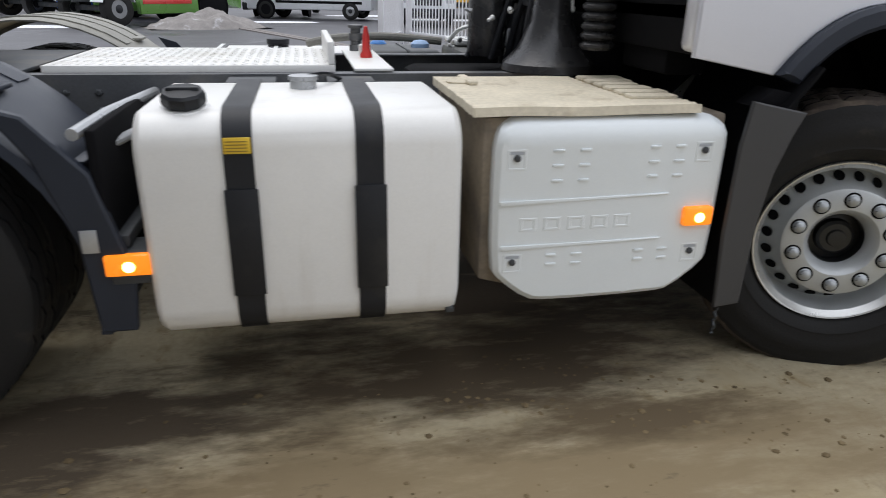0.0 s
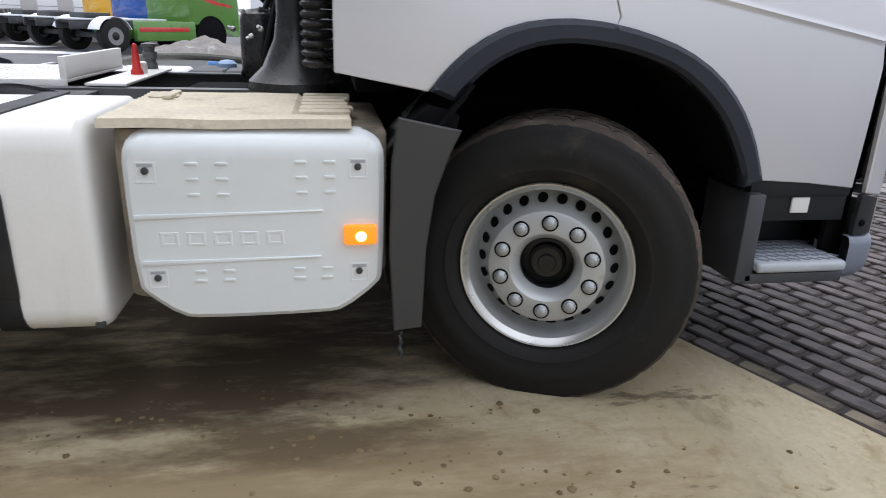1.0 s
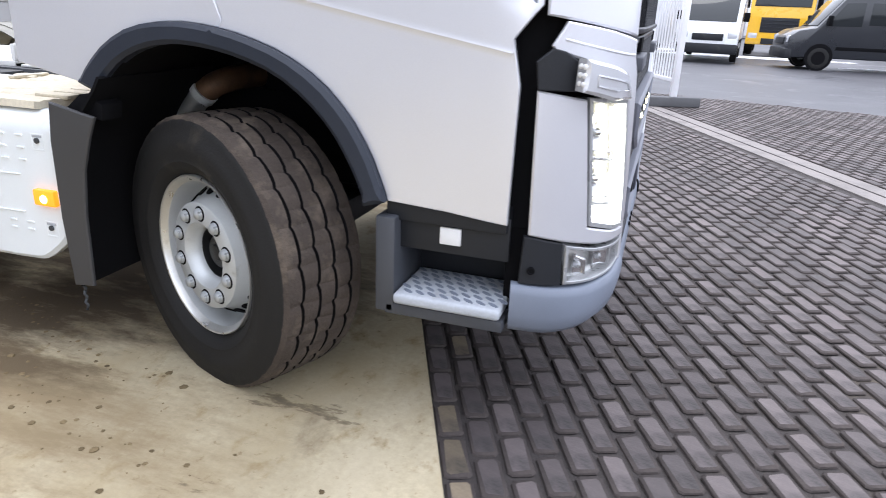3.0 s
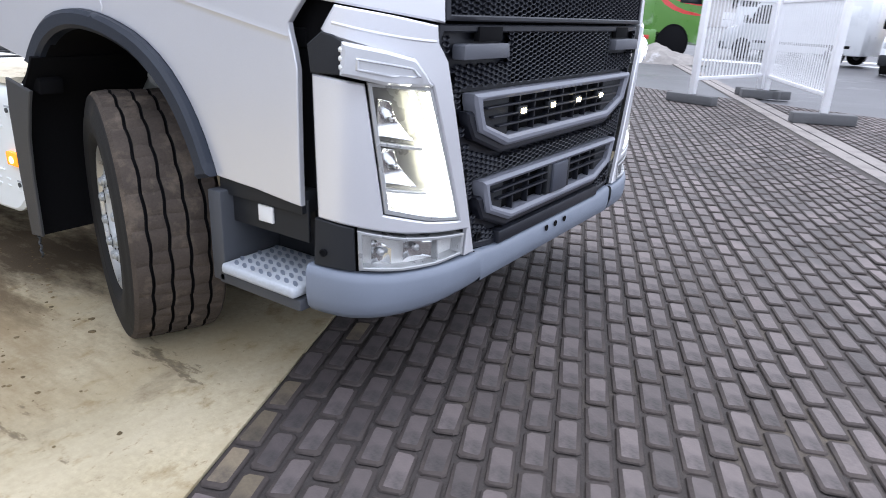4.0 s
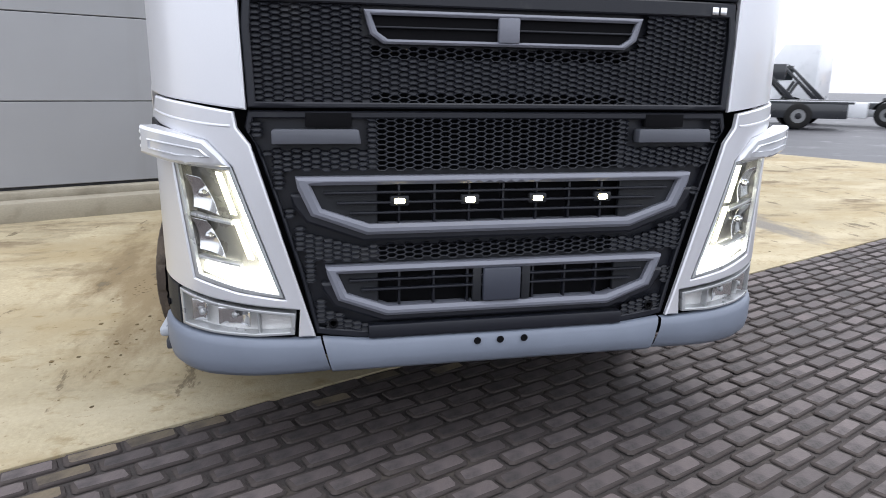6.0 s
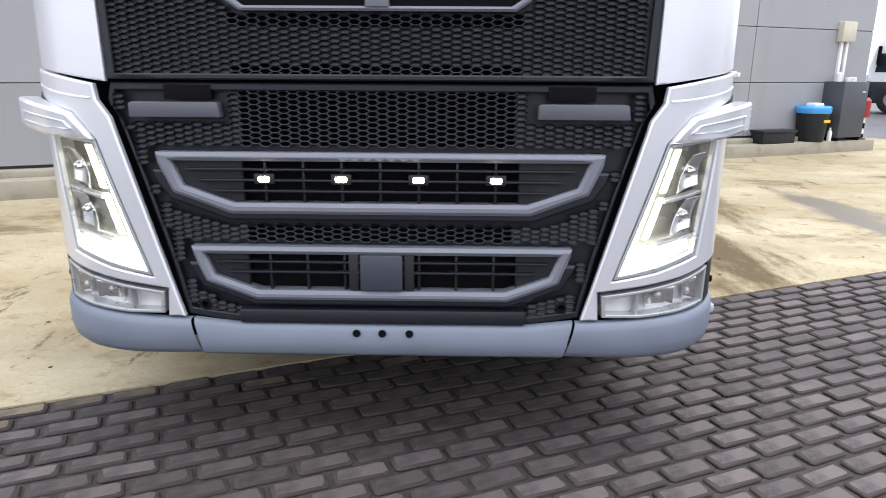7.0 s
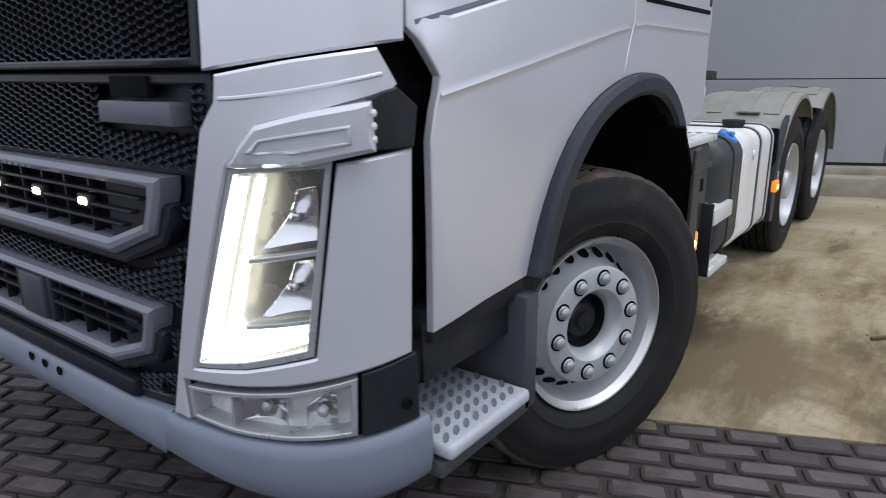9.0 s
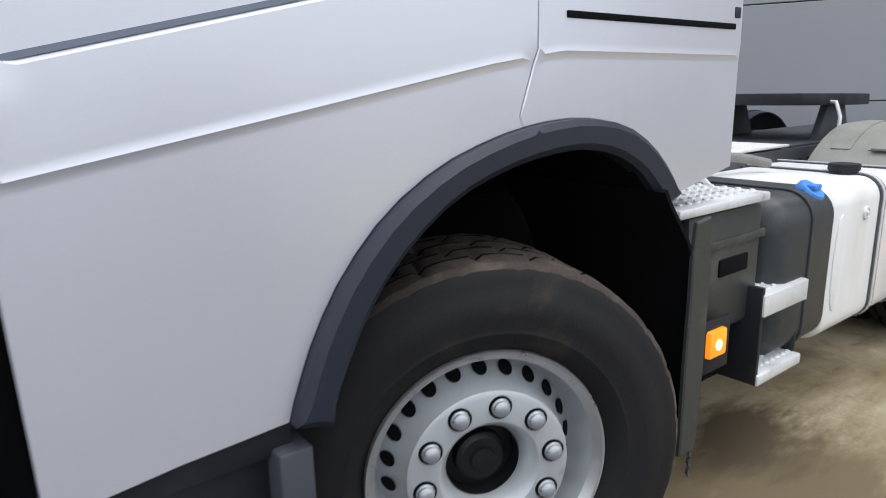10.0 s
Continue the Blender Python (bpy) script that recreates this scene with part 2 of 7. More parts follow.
def tube(points, radius, segs=8, cap=True):
    bm = bmesh.new()
    pts = [Vector(p) for p in points]
    rings, up = [], Vector((0.3, 0.2, 1)).normalized()
    for i, p in enumerate(pts):
        d = (pts[min(i + 1, len(pts) - 1)] - pts[max(i - 1, 0)]).normalized()
        a = d.cross(up)
        if a.length < 0.05:
            a = d.cross(Vector((1, 0.1, 0)))
        a.normalize()
        b = d.cross(a)
        rings.append([bm.verts.new(p + radius * (math.cos(2 * math.pi * k / segs) * a + math.sin(2 * math.pi * k / segs) * b)) for k in range(segs)])
    for p, q in zip(rings[:-1], rings[1:]):
        for k in range(segs):
            bm.faces.new((p[k], p[(k + 1) % segs], q[(k + 1) % segs], q[k]))
    if cap:
        bm.faces.new(rings[0])
        bm.faces.new(rings[-1])
    return bm


def grid_mesh(rows, closed=False):
    bm = bmesh.new()
    vs = [[bm.verts.new(p) for p in row] for row in rows]
    for a, b in zip(vs[:-1], vs[1:]):
        n = len(a)
        for k in range(n if closed else n - 1):
            bm.faces.new((a[k], a[(k + 1) % n], b[(k + 1) % n], b[k]))
    return bm


def thicken(bm, d):
    bmesh.ops.recalc_face_normals(bm, faces=bm.faces)
    bmesh.ops.solidify(bm, geom=bm.faces[:], thickness=d)
    return bm


def prism(outline, depth, plane, bevel=0.0):
    """Extrudes a 2D outline; plane(u, v, w) gives the place."""
    bm = bmesh.new()
    a = [bm.verts.new(plane(u, v, 0)) for u, v in outline]
    b = [bm.verts.new(plane(u, v, depth)) for u, v in outline]
    n = len(a)
    bm.faces.new(a)
    bm.faces.new(b)
    for k in range(n):
        bm.faces.new((a[k], a[(k + 1) % n], b[(k + 1) % n], b[k]))
    bmesh.ops.recalc_face_normals(bm, faces=bm.faces)
    if bevel:
        bmesh.ops.bevel(bm, geom=bm.edges[:], offset=bevel, segments=2, affect="EDGES", profile=0.5)
    return bm


def resample(loop, step, closed=True):
    out = []
    n = len(loop)
    for k in range(n if closed else n - 1):
        a, b = np.array(loop[k], float), np.array(loop[(k + 1) % n], float)
        c = max(1, int(math.ceil(np.linalg.norm(b - a) / step)))
        out += [tuple(a + (b - a) * j / c) for j in range(c)]
    if not closed:
        out.append(tuple(loop[-1]))
    return out


def inside(p, loop):
    x, y = p
    c = False
    for k in range(len(loop)):
        x1, y1 = loop[k]
        x2, y2 = loop[k - 1]
        if (y1 > y) != (y2 > y) and x < (x2 - x1) * (y - y1) / (y2 - y1) + x1:
            c = not c
    return c


def smooth_loop(loop, times=1, closed=True):
    """Chaikin corner cutting."""
    for _ in range(times):
        out = []
        n = len(loop)
        for k in range(n if closed else n - 1):
            a, b = loop[k], loop[(k + 1) % n]
            out += [(a[0] * 0.75 + b[0] * 0.25, a[1] * 0.75 + b[1] * 0.25), (a[0] * 0.25 + b[0] * 0.75, a[1] * 0.25 + b[1] * 0.75)]
        if not closed:
            out = [loop[0]] + out + [loop[-1]]
        loop = out
    return loop


def panel(outer, surf, thick=0.012, step=0.05, r=0.004, holes=(), lines=(), lift=0.0):
    """A skin over surf(u, v, off), bounded by outer, with holes, rounded rims and a real thickness."""
    from_cdt = geometry_cdt
    pts, edges, low = [], [], []
    loops = [resample(l, step) for l in (outer, *holes)]
    for loop in loops:
        base = len(pts)
        pts += loop
        edges += [(base + k, base + (k + 1) % len(loop)) for k in range(len(loop))]
        low += [True] * len(loop)
    allp = np.concatenate([np.array(l) for l in loops])
    if r:
        for li, loop in enumerate(loops):
            area = sum(loop[k - 1][0] * loop[k][1] - loop[k][0] * loop[k - 1][1] for k in range(len(loop)))
            sgn = (1 if area > 0 else -1) * (1 if li == 0 else -1)
            for k in range(len(loop)):
                a, b, c = (np.array(loop[j % len(loop)]) for j in (k - 1, k, k + 1))
                n = np.array([-(c - a)[1], (c - a)[0]]) * sgn
                n = n / (np.linalg.norm(n) + 1e-9)
                pts.append(tuple(b + n * r * 1.2))
                low.append(False)
            m, base = len(loop), len(pts) - len(loop)
            edges += [(base + k, base + (k + 1) % m) for k in range(m)]
    for ln in lines:
        l = resample(ln, step, False)
        base = len(pts)
        pts += l
        low += [False] * len(l)
        edges += [(base + k, base + k + 1) for k in range(len(l) - 1)]
    lo, hi = allp.min(0), allp.max(0)
    have = np.array(pts)
    for u in np.arange(lo[0] + step / 2, hi[0], step):
        for v in np.arange(lo[1] + step / 2, hi[1], step):
            if np.min(np.sum((have - (u, v)) ** 2, 1)) > (0.45 * step) ** 2:
                pts.append((u, v))
                low.append(False)
    vs, es, fs, ov, oe, of = from_cdt([Vector(p) for p in pts], edges, [], 0, 1e-6)
    keep = []
    for f in fs:
        c = sum((vs[i] for i in f), Vector((0, 0))) / 3
        if inside(c, loops[0]) and not any(inside(c, h) for h in loops[1:]):
            keep.append(f)
    bm = bmesh.new()
    top, bot = {}, {}

    def is_low(i):
        return any(low[o] for o in ov[i]) if ov[i] else False
    for f in keep:
        for i in f:
            if i not in top:
                top[i] = bm.verts.new(surf(vs[i].x, vs[i].y, lift - (r if is_low(i) else 0)))
                bot[i] = bm.verts.new(surf(vs[i].x, vs[i].y, lift - thick))
    count = {}
    for f in keep:
        bm.faces.new([top[i] for i in f])
        bm.faces.new([bot[i] for i in reversed(f)])
        for k in range(3):
            e = (f[k], f[(k + 1) % 3])
            count[tuple(sorted(e))] = count.get(tuple(sorted(e)), []) + [e]
    for e, uses in count.items():
        if len(uses) == 1:
            i, j = uses[0]
            bm.faces.new((top[j], top[i], bot[i], bot[j]))
    return bm



# ---- the truck: front at x = 0, rear towards -x, centre line y = 0 ----
truck = thing("tractor_unit", "silver-grey three-axle truck tractor with black grille and lit headlamps", "truck")

PLAN = [(0.036, 0), (0.036, 0.62), (0.031, 0.79), (0.013, 0.925), (-0.025, 1.037), (-0.078, 1.130), (-0.146, 1.193), (-0.238, 1.231), (-0.36, 1.25), (-0.9, 1.25), (-3.2, 1.25)]
PL = np.array(smooth_loop(PLAN, 2, False))
PS = np.concatenate([[0], np.cumsum(np.linalg.norm(np.diff(PL, axis=0), axis=1))])


def plan_at(s):
    return np.interp(s, PS, PL[:, 0]), np.interp(s, PS, PL[:, 1])


def plan_y(x):
    return float(np.interp(-x, -PL[:, 0], PL[:, 1]))


def plan_s(x, y):
    return float(PS[np.argmin((PL[:, 0] - x) ** 2 + (PL[:, 1] - y) ** 2)])


def front_surface(side, lean=0.0):
    """The bent front: s runs from the middle round the corner, z is the height."""
    def surf(s, z, off):
        x, y = plan_at(s)
        x2, y2 = plan_at(s + 0.01)
        x1, y1 = plan_at(s - 0.01)
        n = Vector((y2 - y1, -(x2 - x1), 0)).normalized()
        p = Vector((x + lean * (z - 0.8), y, z)) + n * off
        return Vector((p.x, p.y * side, p.z))
    return surf


def x_plane(x0):
    return lambda y, z, off: Vector((x0 + off, y, z))


ZC = ((-0.2, 1.283), (-0.38, 1.317), (-0.72, 1.378), (-1.2, 1.466), (-1.42, 1.497), (-2.4, 1.497))
ZD = ((-0.2, 1.42), (-0.34, 1.455), (-0.83, 1.57), (-1.45, 1.70), (-2.4, 1.70))


def crease(x, table=ZC):
    t = sorted(table)
    return float(np.interp(x, [p[0] for p in t], [p[1] for p in t]))


def cab_y(x, z):
    y = plan_y(x)
    a, b = crease(x), crease(x, ZD)
    # the panel below the crease is sunk, with a chamfer that faces down
    y -= 0.0050 * max(0, min(1, (a - z) / 0.010))
    if z > a:
        y -= 0.0018 * min(1, (z - a) / 0.008) + 0.003 * max(0, min(1, (z - a) / (b - a)))
    if z > b:
        y -= 0.010 * min(1, (z - b) / 0.008)
    y -= 0.010 * max(0, (1.15 - z)) ** 2 * 4
    return y


def side_surface(side):
    return lambda x, z, off: Vector((x, side * (cab_y(x, z) + off), z))


def flat_side(side, y0):
    return lambda x, z, off: Vector((x, side * (y0 + off), z))


ARCH_OUT = [(-1.895, 1.118), (-1.842, 1.186), (-1.755, 1.264), (-1.635, 1.324), (-1.48, 1.346), (-1.33, 1.337), (-1.20, 1.311), (-1.06, 1.266), (-0.93, 1.190), (-0.83, 1.09), (-0.76, 0.98), (-0.715, 0.87), (-0.70, 0.82)]
ARCH_IN = [(-1.818, 1.088), (-1.766, 1.146), (-1.692, 1.209), (-1.588, 1.256), (-1.47, 1.275), (-1.34, 1.267), (-1.215, 1.243), (-1.085, 1.199), (-0.975, 1.125), (-0.89, 1.04), (-0.83, 0.945), (-0.785, 0.85), (-0.775, 0.80)]
ARCH_OUT = smooth_loop(ARCH_OUT, 1, False)
ARCH_IN = smooth_loop(ARCH_IN, 1, False)
APEX = min(range(len(ARCH_OUT)), key=lambda k: abs(ARCH_OUT[k][0] + 1.275))


def lines_at(x0, x1, shift=0.0, table=ZC, n=24):
    return [(x0 + (x1 - x0) * k / n, crease(x0 + (x1 - x0) * k / n, table) + shift) for k in range(n + 1)]


def build_cab_side(side):
    sf = side_surface(side)
    # door: from the front gap back to the seam above the arch
    door = [(-0.30, 0.785), (-0.50, 0.808)] + [p for p in reversed(ARCH_OUT[APEX:])] + [(-1.2865, 1.356), (-1.3385, 1.50), (-1.3485, 1.96), (-0.245, 1.96), (-0.245, 1.44), (-0.318, 1.345), (-0.292, 1.215)]
    lines = [lines_at(-1.29, -0.32, -0.020), lines_at(-1.29, -0.32, 0.018), lines_at(-1.29, -0.32, -0.010), lines_at(-1.29, -0.32, 0.0), lines_at(-1.29, -0.32, 0.008), lines_at(-1.3, -0.36, 0.0, ZD), lines_at(-1.3, -0.36, 0.008, ZD)]
    d = part("cab_door", panel(door, sf, 0.02, 0.035, 0.0025, (), lines), PAINT, truck, "silver-grey painted lower door skin with a pressed crease")
    # grey strip stands for the shadow in the door's shut line
    gap = [[sf(x, z + d, 0.0035) for x, z in lines_at(-1.335, -0.262, 0.0, ZD)] for d in (0.008, 0.018)]
    part("gap_shade_strip", thicken(grid_mesh(gap), 0.003), BUMPER, d, "grey strip painting the shade in the shut line")
    rear = [(-2.19, 1.170), (-1.90, 1.115)] + ARCH_OUT[1:APEX + 1] + [(-1.289, 1.356), (-1.342, 1.50), (-1.352, 2.9), (-2.19, 2.9)]
    lines = [lines_at(-2.16, -1.36, -0.020), lines_at(-2.16, -1.36, 0.018), lines_at(-2.16, -1.36, -0.010), lines_at(-2.16, -1.36, 0.0), lines_at(-2.16, -1.36, 0.008), lines_at(-2.16, -1.38, 0.0, ZD), lines_at(-2.16, -1.38, 0.008, ZD)]
    part("sleeper_side", panel(rear, sf, 0.02, 0.045, 0.0025, (), lines), PAINT, truck, "silver-grey sleeper side panel")
    # black strip painting the dark of the storage hatch's groove, and its small label
    h = part("hatch_groove_strip", box((-2.15, side * cab_y(-1.8, 1.575) - 0.006, 1.568), (-1.43, side * cab_y(-1.8, 1.575) + 0.004, 1.584), 0.002), BLACK, truck, "black rubber lip of the storage hatch")
    part("hatch_label", box((-2.175, side * cab_y(-1.8, 1.61) - 0.004, 1.60), (-2.145, side * cab_y(-1.8, 1.61) + 0.002, 1.63), 0.001), GREYP, h, "small dark label")
    # upper cab, plain
    up = [(-0.245, 1.965), (-1.345, 1.965), (-1.345, 2.9), (-0.62, 2.9)]
    part("upper_side", panel(up, sf, 0.02, 0.12, 0.004), PAINT, truck)
    # wheel arch trim
    out = [(x, z) for x, z in ARCH_OUT] + [(x, z) for x, z in reversed(ARCH_IN)]
    part("wheel_arch_trim", panel(out, flat_side(side, 1.281), 0.055, 0.03, 0.013), GREYP, truck, "dark grey plastic wheel arch trim")
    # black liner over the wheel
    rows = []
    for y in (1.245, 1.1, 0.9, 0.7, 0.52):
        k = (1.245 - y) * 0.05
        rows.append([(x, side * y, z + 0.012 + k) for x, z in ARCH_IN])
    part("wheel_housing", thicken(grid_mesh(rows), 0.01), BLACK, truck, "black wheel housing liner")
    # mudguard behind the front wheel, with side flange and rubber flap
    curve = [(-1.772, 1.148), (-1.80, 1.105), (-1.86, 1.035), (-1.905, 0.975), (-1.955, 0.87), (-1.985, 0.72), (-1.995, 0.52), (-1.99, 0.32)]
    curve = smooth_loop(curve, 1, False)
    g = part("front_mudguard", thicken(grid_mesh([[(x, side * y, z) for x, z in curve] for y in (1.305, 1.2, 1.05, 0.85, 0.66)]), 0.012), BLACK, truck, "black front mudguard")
    fl = [(-2.0, 1.045), (-1.80, 1.005), (-1.835, 0.93), (-1.88, 0.80), (-1.905, 0.62), (-1.915, 0.335), (-2.01, 0.325), (-2.025, 0.6), (-2.02, 0.9)]
    if side > 0:
        fl = [(-1.985, 1.05), (-1.915, 1.04), (-1.905, 0.95), (-1.905, 0.80), (-1.90, 0.62), (-1.90, 0.32), (-1.985, 0.315), (-2.0, 0.6), (-2.0, 0.9)]
    part("side_flange", panel(fl, flat_side(side, 1.315), 0.014, 0.05, 0.004), DARKF if side < 0 else BATT, g, "grey mudguard flange")
    if side < 0:
        part("flange_top", prism([(-1.97, 1.02), (-1.81, 0.985), (-1.80, 1.045), (-1.845, 1.065), (-1.90, 1.075)], 0.10, lambda u, v, w: Vector((u, side * (1.268 - w), v)), 0.004), BLACK, g)
    part("flap_chain", tube([(-1.985 + 0.004 * math.sin(k * 2), side * (1.295 + 0.004 * math.cos(k * 2)), 0.32 - 0.012 * k) for k in range(10)], 0.006, 6), STEEL, g, "short dangling chain")
    # entry step
    e = part("entry_step", boxes(((-0.735, side * 1.262 if side < 0 else 0.98, 0.432), (-0.665, side * 0.98 if side < 0 else 1.262, 0.772)), bevel=0.008), STEPW, truck, "grey step well end panel")
    lo, hi = sorted((side * 0.97, side * 1.262))
    part("step_pan", box((-0.70, lo, 0.425), (-0.285, hi, 0.468), 0.008), STEPW, e)
    part("step_back", box((-0.70, side * 0.99 - 0.01, 0.44), (-0.285, side * 0.99 + 0.01, 0.83), 0.004), STEPW if side > 0 else DARKP, e)
    part("step_roof", box((-0.71, min(side * 0.98, side * 1.225), 0.755), (-0.30, max(side * 0.98, side * 1.225), 0.83), 0.004), DARKP, e)
    part("step_fascia", box((-0.668, side * 1.200 - 0.006, 0.655), (-0.292, side * 1.200 + 0.006, 0.80), 0.004), DARKP, e, "dark fascia under the door")
    lo, hi = sorted((side * 1.01, side * 1.285))
    tread = box((-0.662, lo, 0.475), (-0.292, hi, 0.515), 0.014, 3)
    part("step_tread", tread, STEPG, e, "light grey studded step tread")
    # grey marks paint the shade between the tread's raised teeth
    studs = bmesh.new()
    for i in range(9):
        for j in range(6):
            x, y = -0.64 + 0.0425 * i + (0.02 if j % 2 else 0), side * (1.04 + 0.041 * j)
            if x < -0.29:
                turn = Matrix.Translation((x, y, 0)) @ Matrix.Rotation(radians(35 * side), 4, "Z")
                join(studs, lathe([(0.020, 0.5135), (0.019, 0.5165), (0.016, 0.5155), (0.001, 0.5155)], 8, turn @ Matrix.Diagonal((1.25, 0.42, 1, 1))))
    tagged(part("tread_shade_marks", studs, BUMPER, e, "dark marks for the shade between the tread teeth"), kind="stuff")
    if side < 0:
        part("step_reflector", box((-0.525, -1.216, 0.688), (-0.452, -1.206, 0.748), 0.004), LABEL, e, "small white step lamp")


for sd in (-1, 1):
    build_cab_side(sd)

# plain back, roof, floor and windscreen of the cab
# wall and mounts near-black: the dark behind the cab is put into colour
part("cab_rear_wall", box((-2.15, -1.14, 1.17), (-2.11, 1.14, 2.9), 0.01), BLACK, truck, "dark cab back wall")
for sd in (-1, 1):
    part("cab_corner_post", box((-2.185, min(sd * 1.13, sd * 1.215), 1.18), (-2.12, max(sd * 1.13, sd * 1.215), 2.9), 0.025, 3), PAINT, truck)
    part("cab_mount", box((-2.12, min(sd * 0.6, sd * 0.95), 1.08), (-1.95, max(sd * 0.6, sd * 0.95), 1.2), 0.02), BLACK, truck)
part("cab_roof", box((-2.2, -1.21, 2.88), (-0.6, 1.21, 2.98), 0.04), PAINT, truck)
# unseen block added to hide the bright view through behind the cab
part("tunnel_block", box((-2.16, -0.44, 1.035), (-1.75, 0.44, 1.268), 0.01), BLACK, truck, "black block added over the engine tunnel to close the view")
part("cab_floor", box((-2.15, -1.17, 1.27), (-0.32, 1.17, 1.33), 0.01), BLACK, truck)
part("windscreen", grid_mesh([[(0.0 - 0.62 * k / 4 + 0.0, y, 1.98 + 0.9 * k / 4) for k in range(5)] for y in (-1.1, -0.6, 0, 0.6, 1.1)]), WINDOW, truck, "dark windscreen")
# backing sheet added so that the gaps between front panels look dark
part("front_dark_backing", thicken(grid_mesh([[front_surface(sg)(s, z, -0.085) for z in (0.46, 0.8, 1.1, 1.5, 1.75)] for sg, s in [(-1, 1.40), (-1, 1.25), (-1, 1.1), (-1, 0.9), (-1, 0.5), (1, 0.5), (1, 0.9), (1, 1.1), (1, 1.25), (1, 1.40)]]), 0.02), BLACK, truck, "black backing sheet that darkens the front panel gaps")
for sd in (-1, 1):
    # black sheet puts the shade of the door gap into colour
    part("pillar_gap_shade", thicken(grid_mesh([[(x, sd * (plan_y(x) - 0.085), z) for z in (0.76, 1.1, 1.3, 1.45)] for x in (-0.2, -0.26, -0.34, -0.42)]), 0.01), BLACK, truck, "black sheet that darkens the gap between door and front corner")


# ---- front end ----
def lerp_table(z, table):
    t = sorted(table)
    return float(np.interp(z, [p[0] for p in t], [p[1] for p in t]))


def build_corner(side):
    fs = front_surface(side)
    S = lambda x, y: plan_s(x, y)
    # headlamp outlines in (s, z)
    hl = [(0.800, 0.712), (0.955, 1.166), (1.168, 1.184), (1.108, 0.783), (0.95, 0.738)]
    brow = [(0.952, 1.170), (0.985, 1.212), (1.030, 1.257), (1.13, 1.282), (1.236, 1.304), (1.240, 1.212), (1.13, 1.184)]
    dark = [(1.200, 1.205), (1.215, 1.285), (1.27, 1.318), (1.305, 1.326), (1.352, 1.288), (1.342, 1.208)]
    cut = [(0.952, 1.170), (1.035, 1.254), (1.15, 1.276), (1.312, 1.322), (1.40, 1.29), (1.40, 1.208), (1.175, 1.184), (1.112, 0.777), (0.95, 0.732), (0.793, 0.705)]
    outer = [(0.690, 0.562), (0.750, 0.562), (0.742, 0.664), (0.90, 0.683), (1.05, 0.705), (1.205, 0.738), (1.332, 0.762),
             (1.338, 1.0), (1.342, 1.206), (1.18, 1.182), (1.118, 0.775), (0.95, 0.730), (0.790, 0.703), (0.948, 1.172), (1.032, 1.256), (1.15, 1.280), (1.30, 1.318), (1.31, 1.332),
             (1.268, 1.40), (1.1, 1.378), (0.935, 1.352), (0.927, 1.300), (0.885, 1.245), (0.82, 1.02), (0.752, 0.78)]
    c = part("corner_panel", panel(outer, fs, 0.02, 0.03, 0.005), PAINT, truck, "silver-grey front corner panel round the headlamp")
    # pressed ridge over the lamp
    ridge = [fs(0.945 + 0.33 * k / 12, 1.306 + 0.045 * (k / 12) ** 1.5, -0.001) for k in range(13)]
    part("ridge", tube(ridge, 0.0048, 8), PAINT, c)
    # headlamp
    h = part("headlamp", panel(hl, fs, 0.004, 0.04, 0.002, lift=-0.004), LENS, truck, "clear headlamp with bright daytime running light")
    h.visible_shadow = False
    bowl = part("lamp_housing", panel(hl, fs, 0.01, 0.04, 0.0, lift=-0.06), LAMPIN, h, "grey lamp housing")
    part("lamp_wall", panel(hl, fs, 0.044, 0.04, 0.0, [[(1.0 + (u - 1.0) * 0.97, 0.95 + (v - 0.95) * 0.98) for u, v in hl]], lift=-0.017), LAMPIN, h)
    rim = [(0.800 - 0.004, 0.708), (0.952, 1.171), (1.172, 1.188), (1.113, 0.779), (0.95, 0.733)]
    part("lamp_rim", panel(rim, fs, 0.016, 0.04, 0.002, [[(0.812, 0.722), (0.962, 1.158), (1.158, 1.175), (1.098, 0.792), (0.95, 0.75)]], lift=-0.001), BEZEL, h, "grey lamp rim")
    # L-shaped daytime light: up the inner edge and along the bottom
    el = [(0.812, 0.722), (0.962, 1.150), (0.980, 1.152), (0.858, 0.788), (0.96, 0.794), (1.086, 0.832), (1.092, 0.800), (0.95, 0.752)]
    part("daytime_light", panel(el, fs, 0.012, 0.03, 0.003, lift=-0.02), DRL, h, "bright white daytime running light")
    for z0, z1 in ((0.845, 0.985), (1.003, 1.148)):
        q = lambda z: 0.893 + (z - 0.83) * 0.338
        part("light_guide", panel([(q(z0), z0), (q(z1), z1), (q(z1) + 0.020, z1 + 0.002), (q(z0) + 0.020, z0 + 0.002)], fs, 0.01, 0.03, 0.001, lift=-0.022), DRLS, h, "pale glowing light guide")
    for z0 in (0.995, 0.845):
        k = (z0 - 0.712) / 0.454
        cx, cz = 1.055 + 0.045 * k, z0 + 0.07
        part("lamp_reflector", panel([(cx - 0.075, cz - 0.062), (cx + 0.044, cz - 0.042), (cx + 0.054, cz + 0.074), (cx + 0.005, cz + 0.062), (cx - 0.02, cz + 0.01)], lambda u, v, off: fs(u, v, off - 0.035 * (1 - min(1, ((u - cx) ** 2 + (v - cz) ** 2) / 0.008))), 0.004, 0.012, 0.001, lift=-0.012), CHROME, h, "polished reflector bowl")
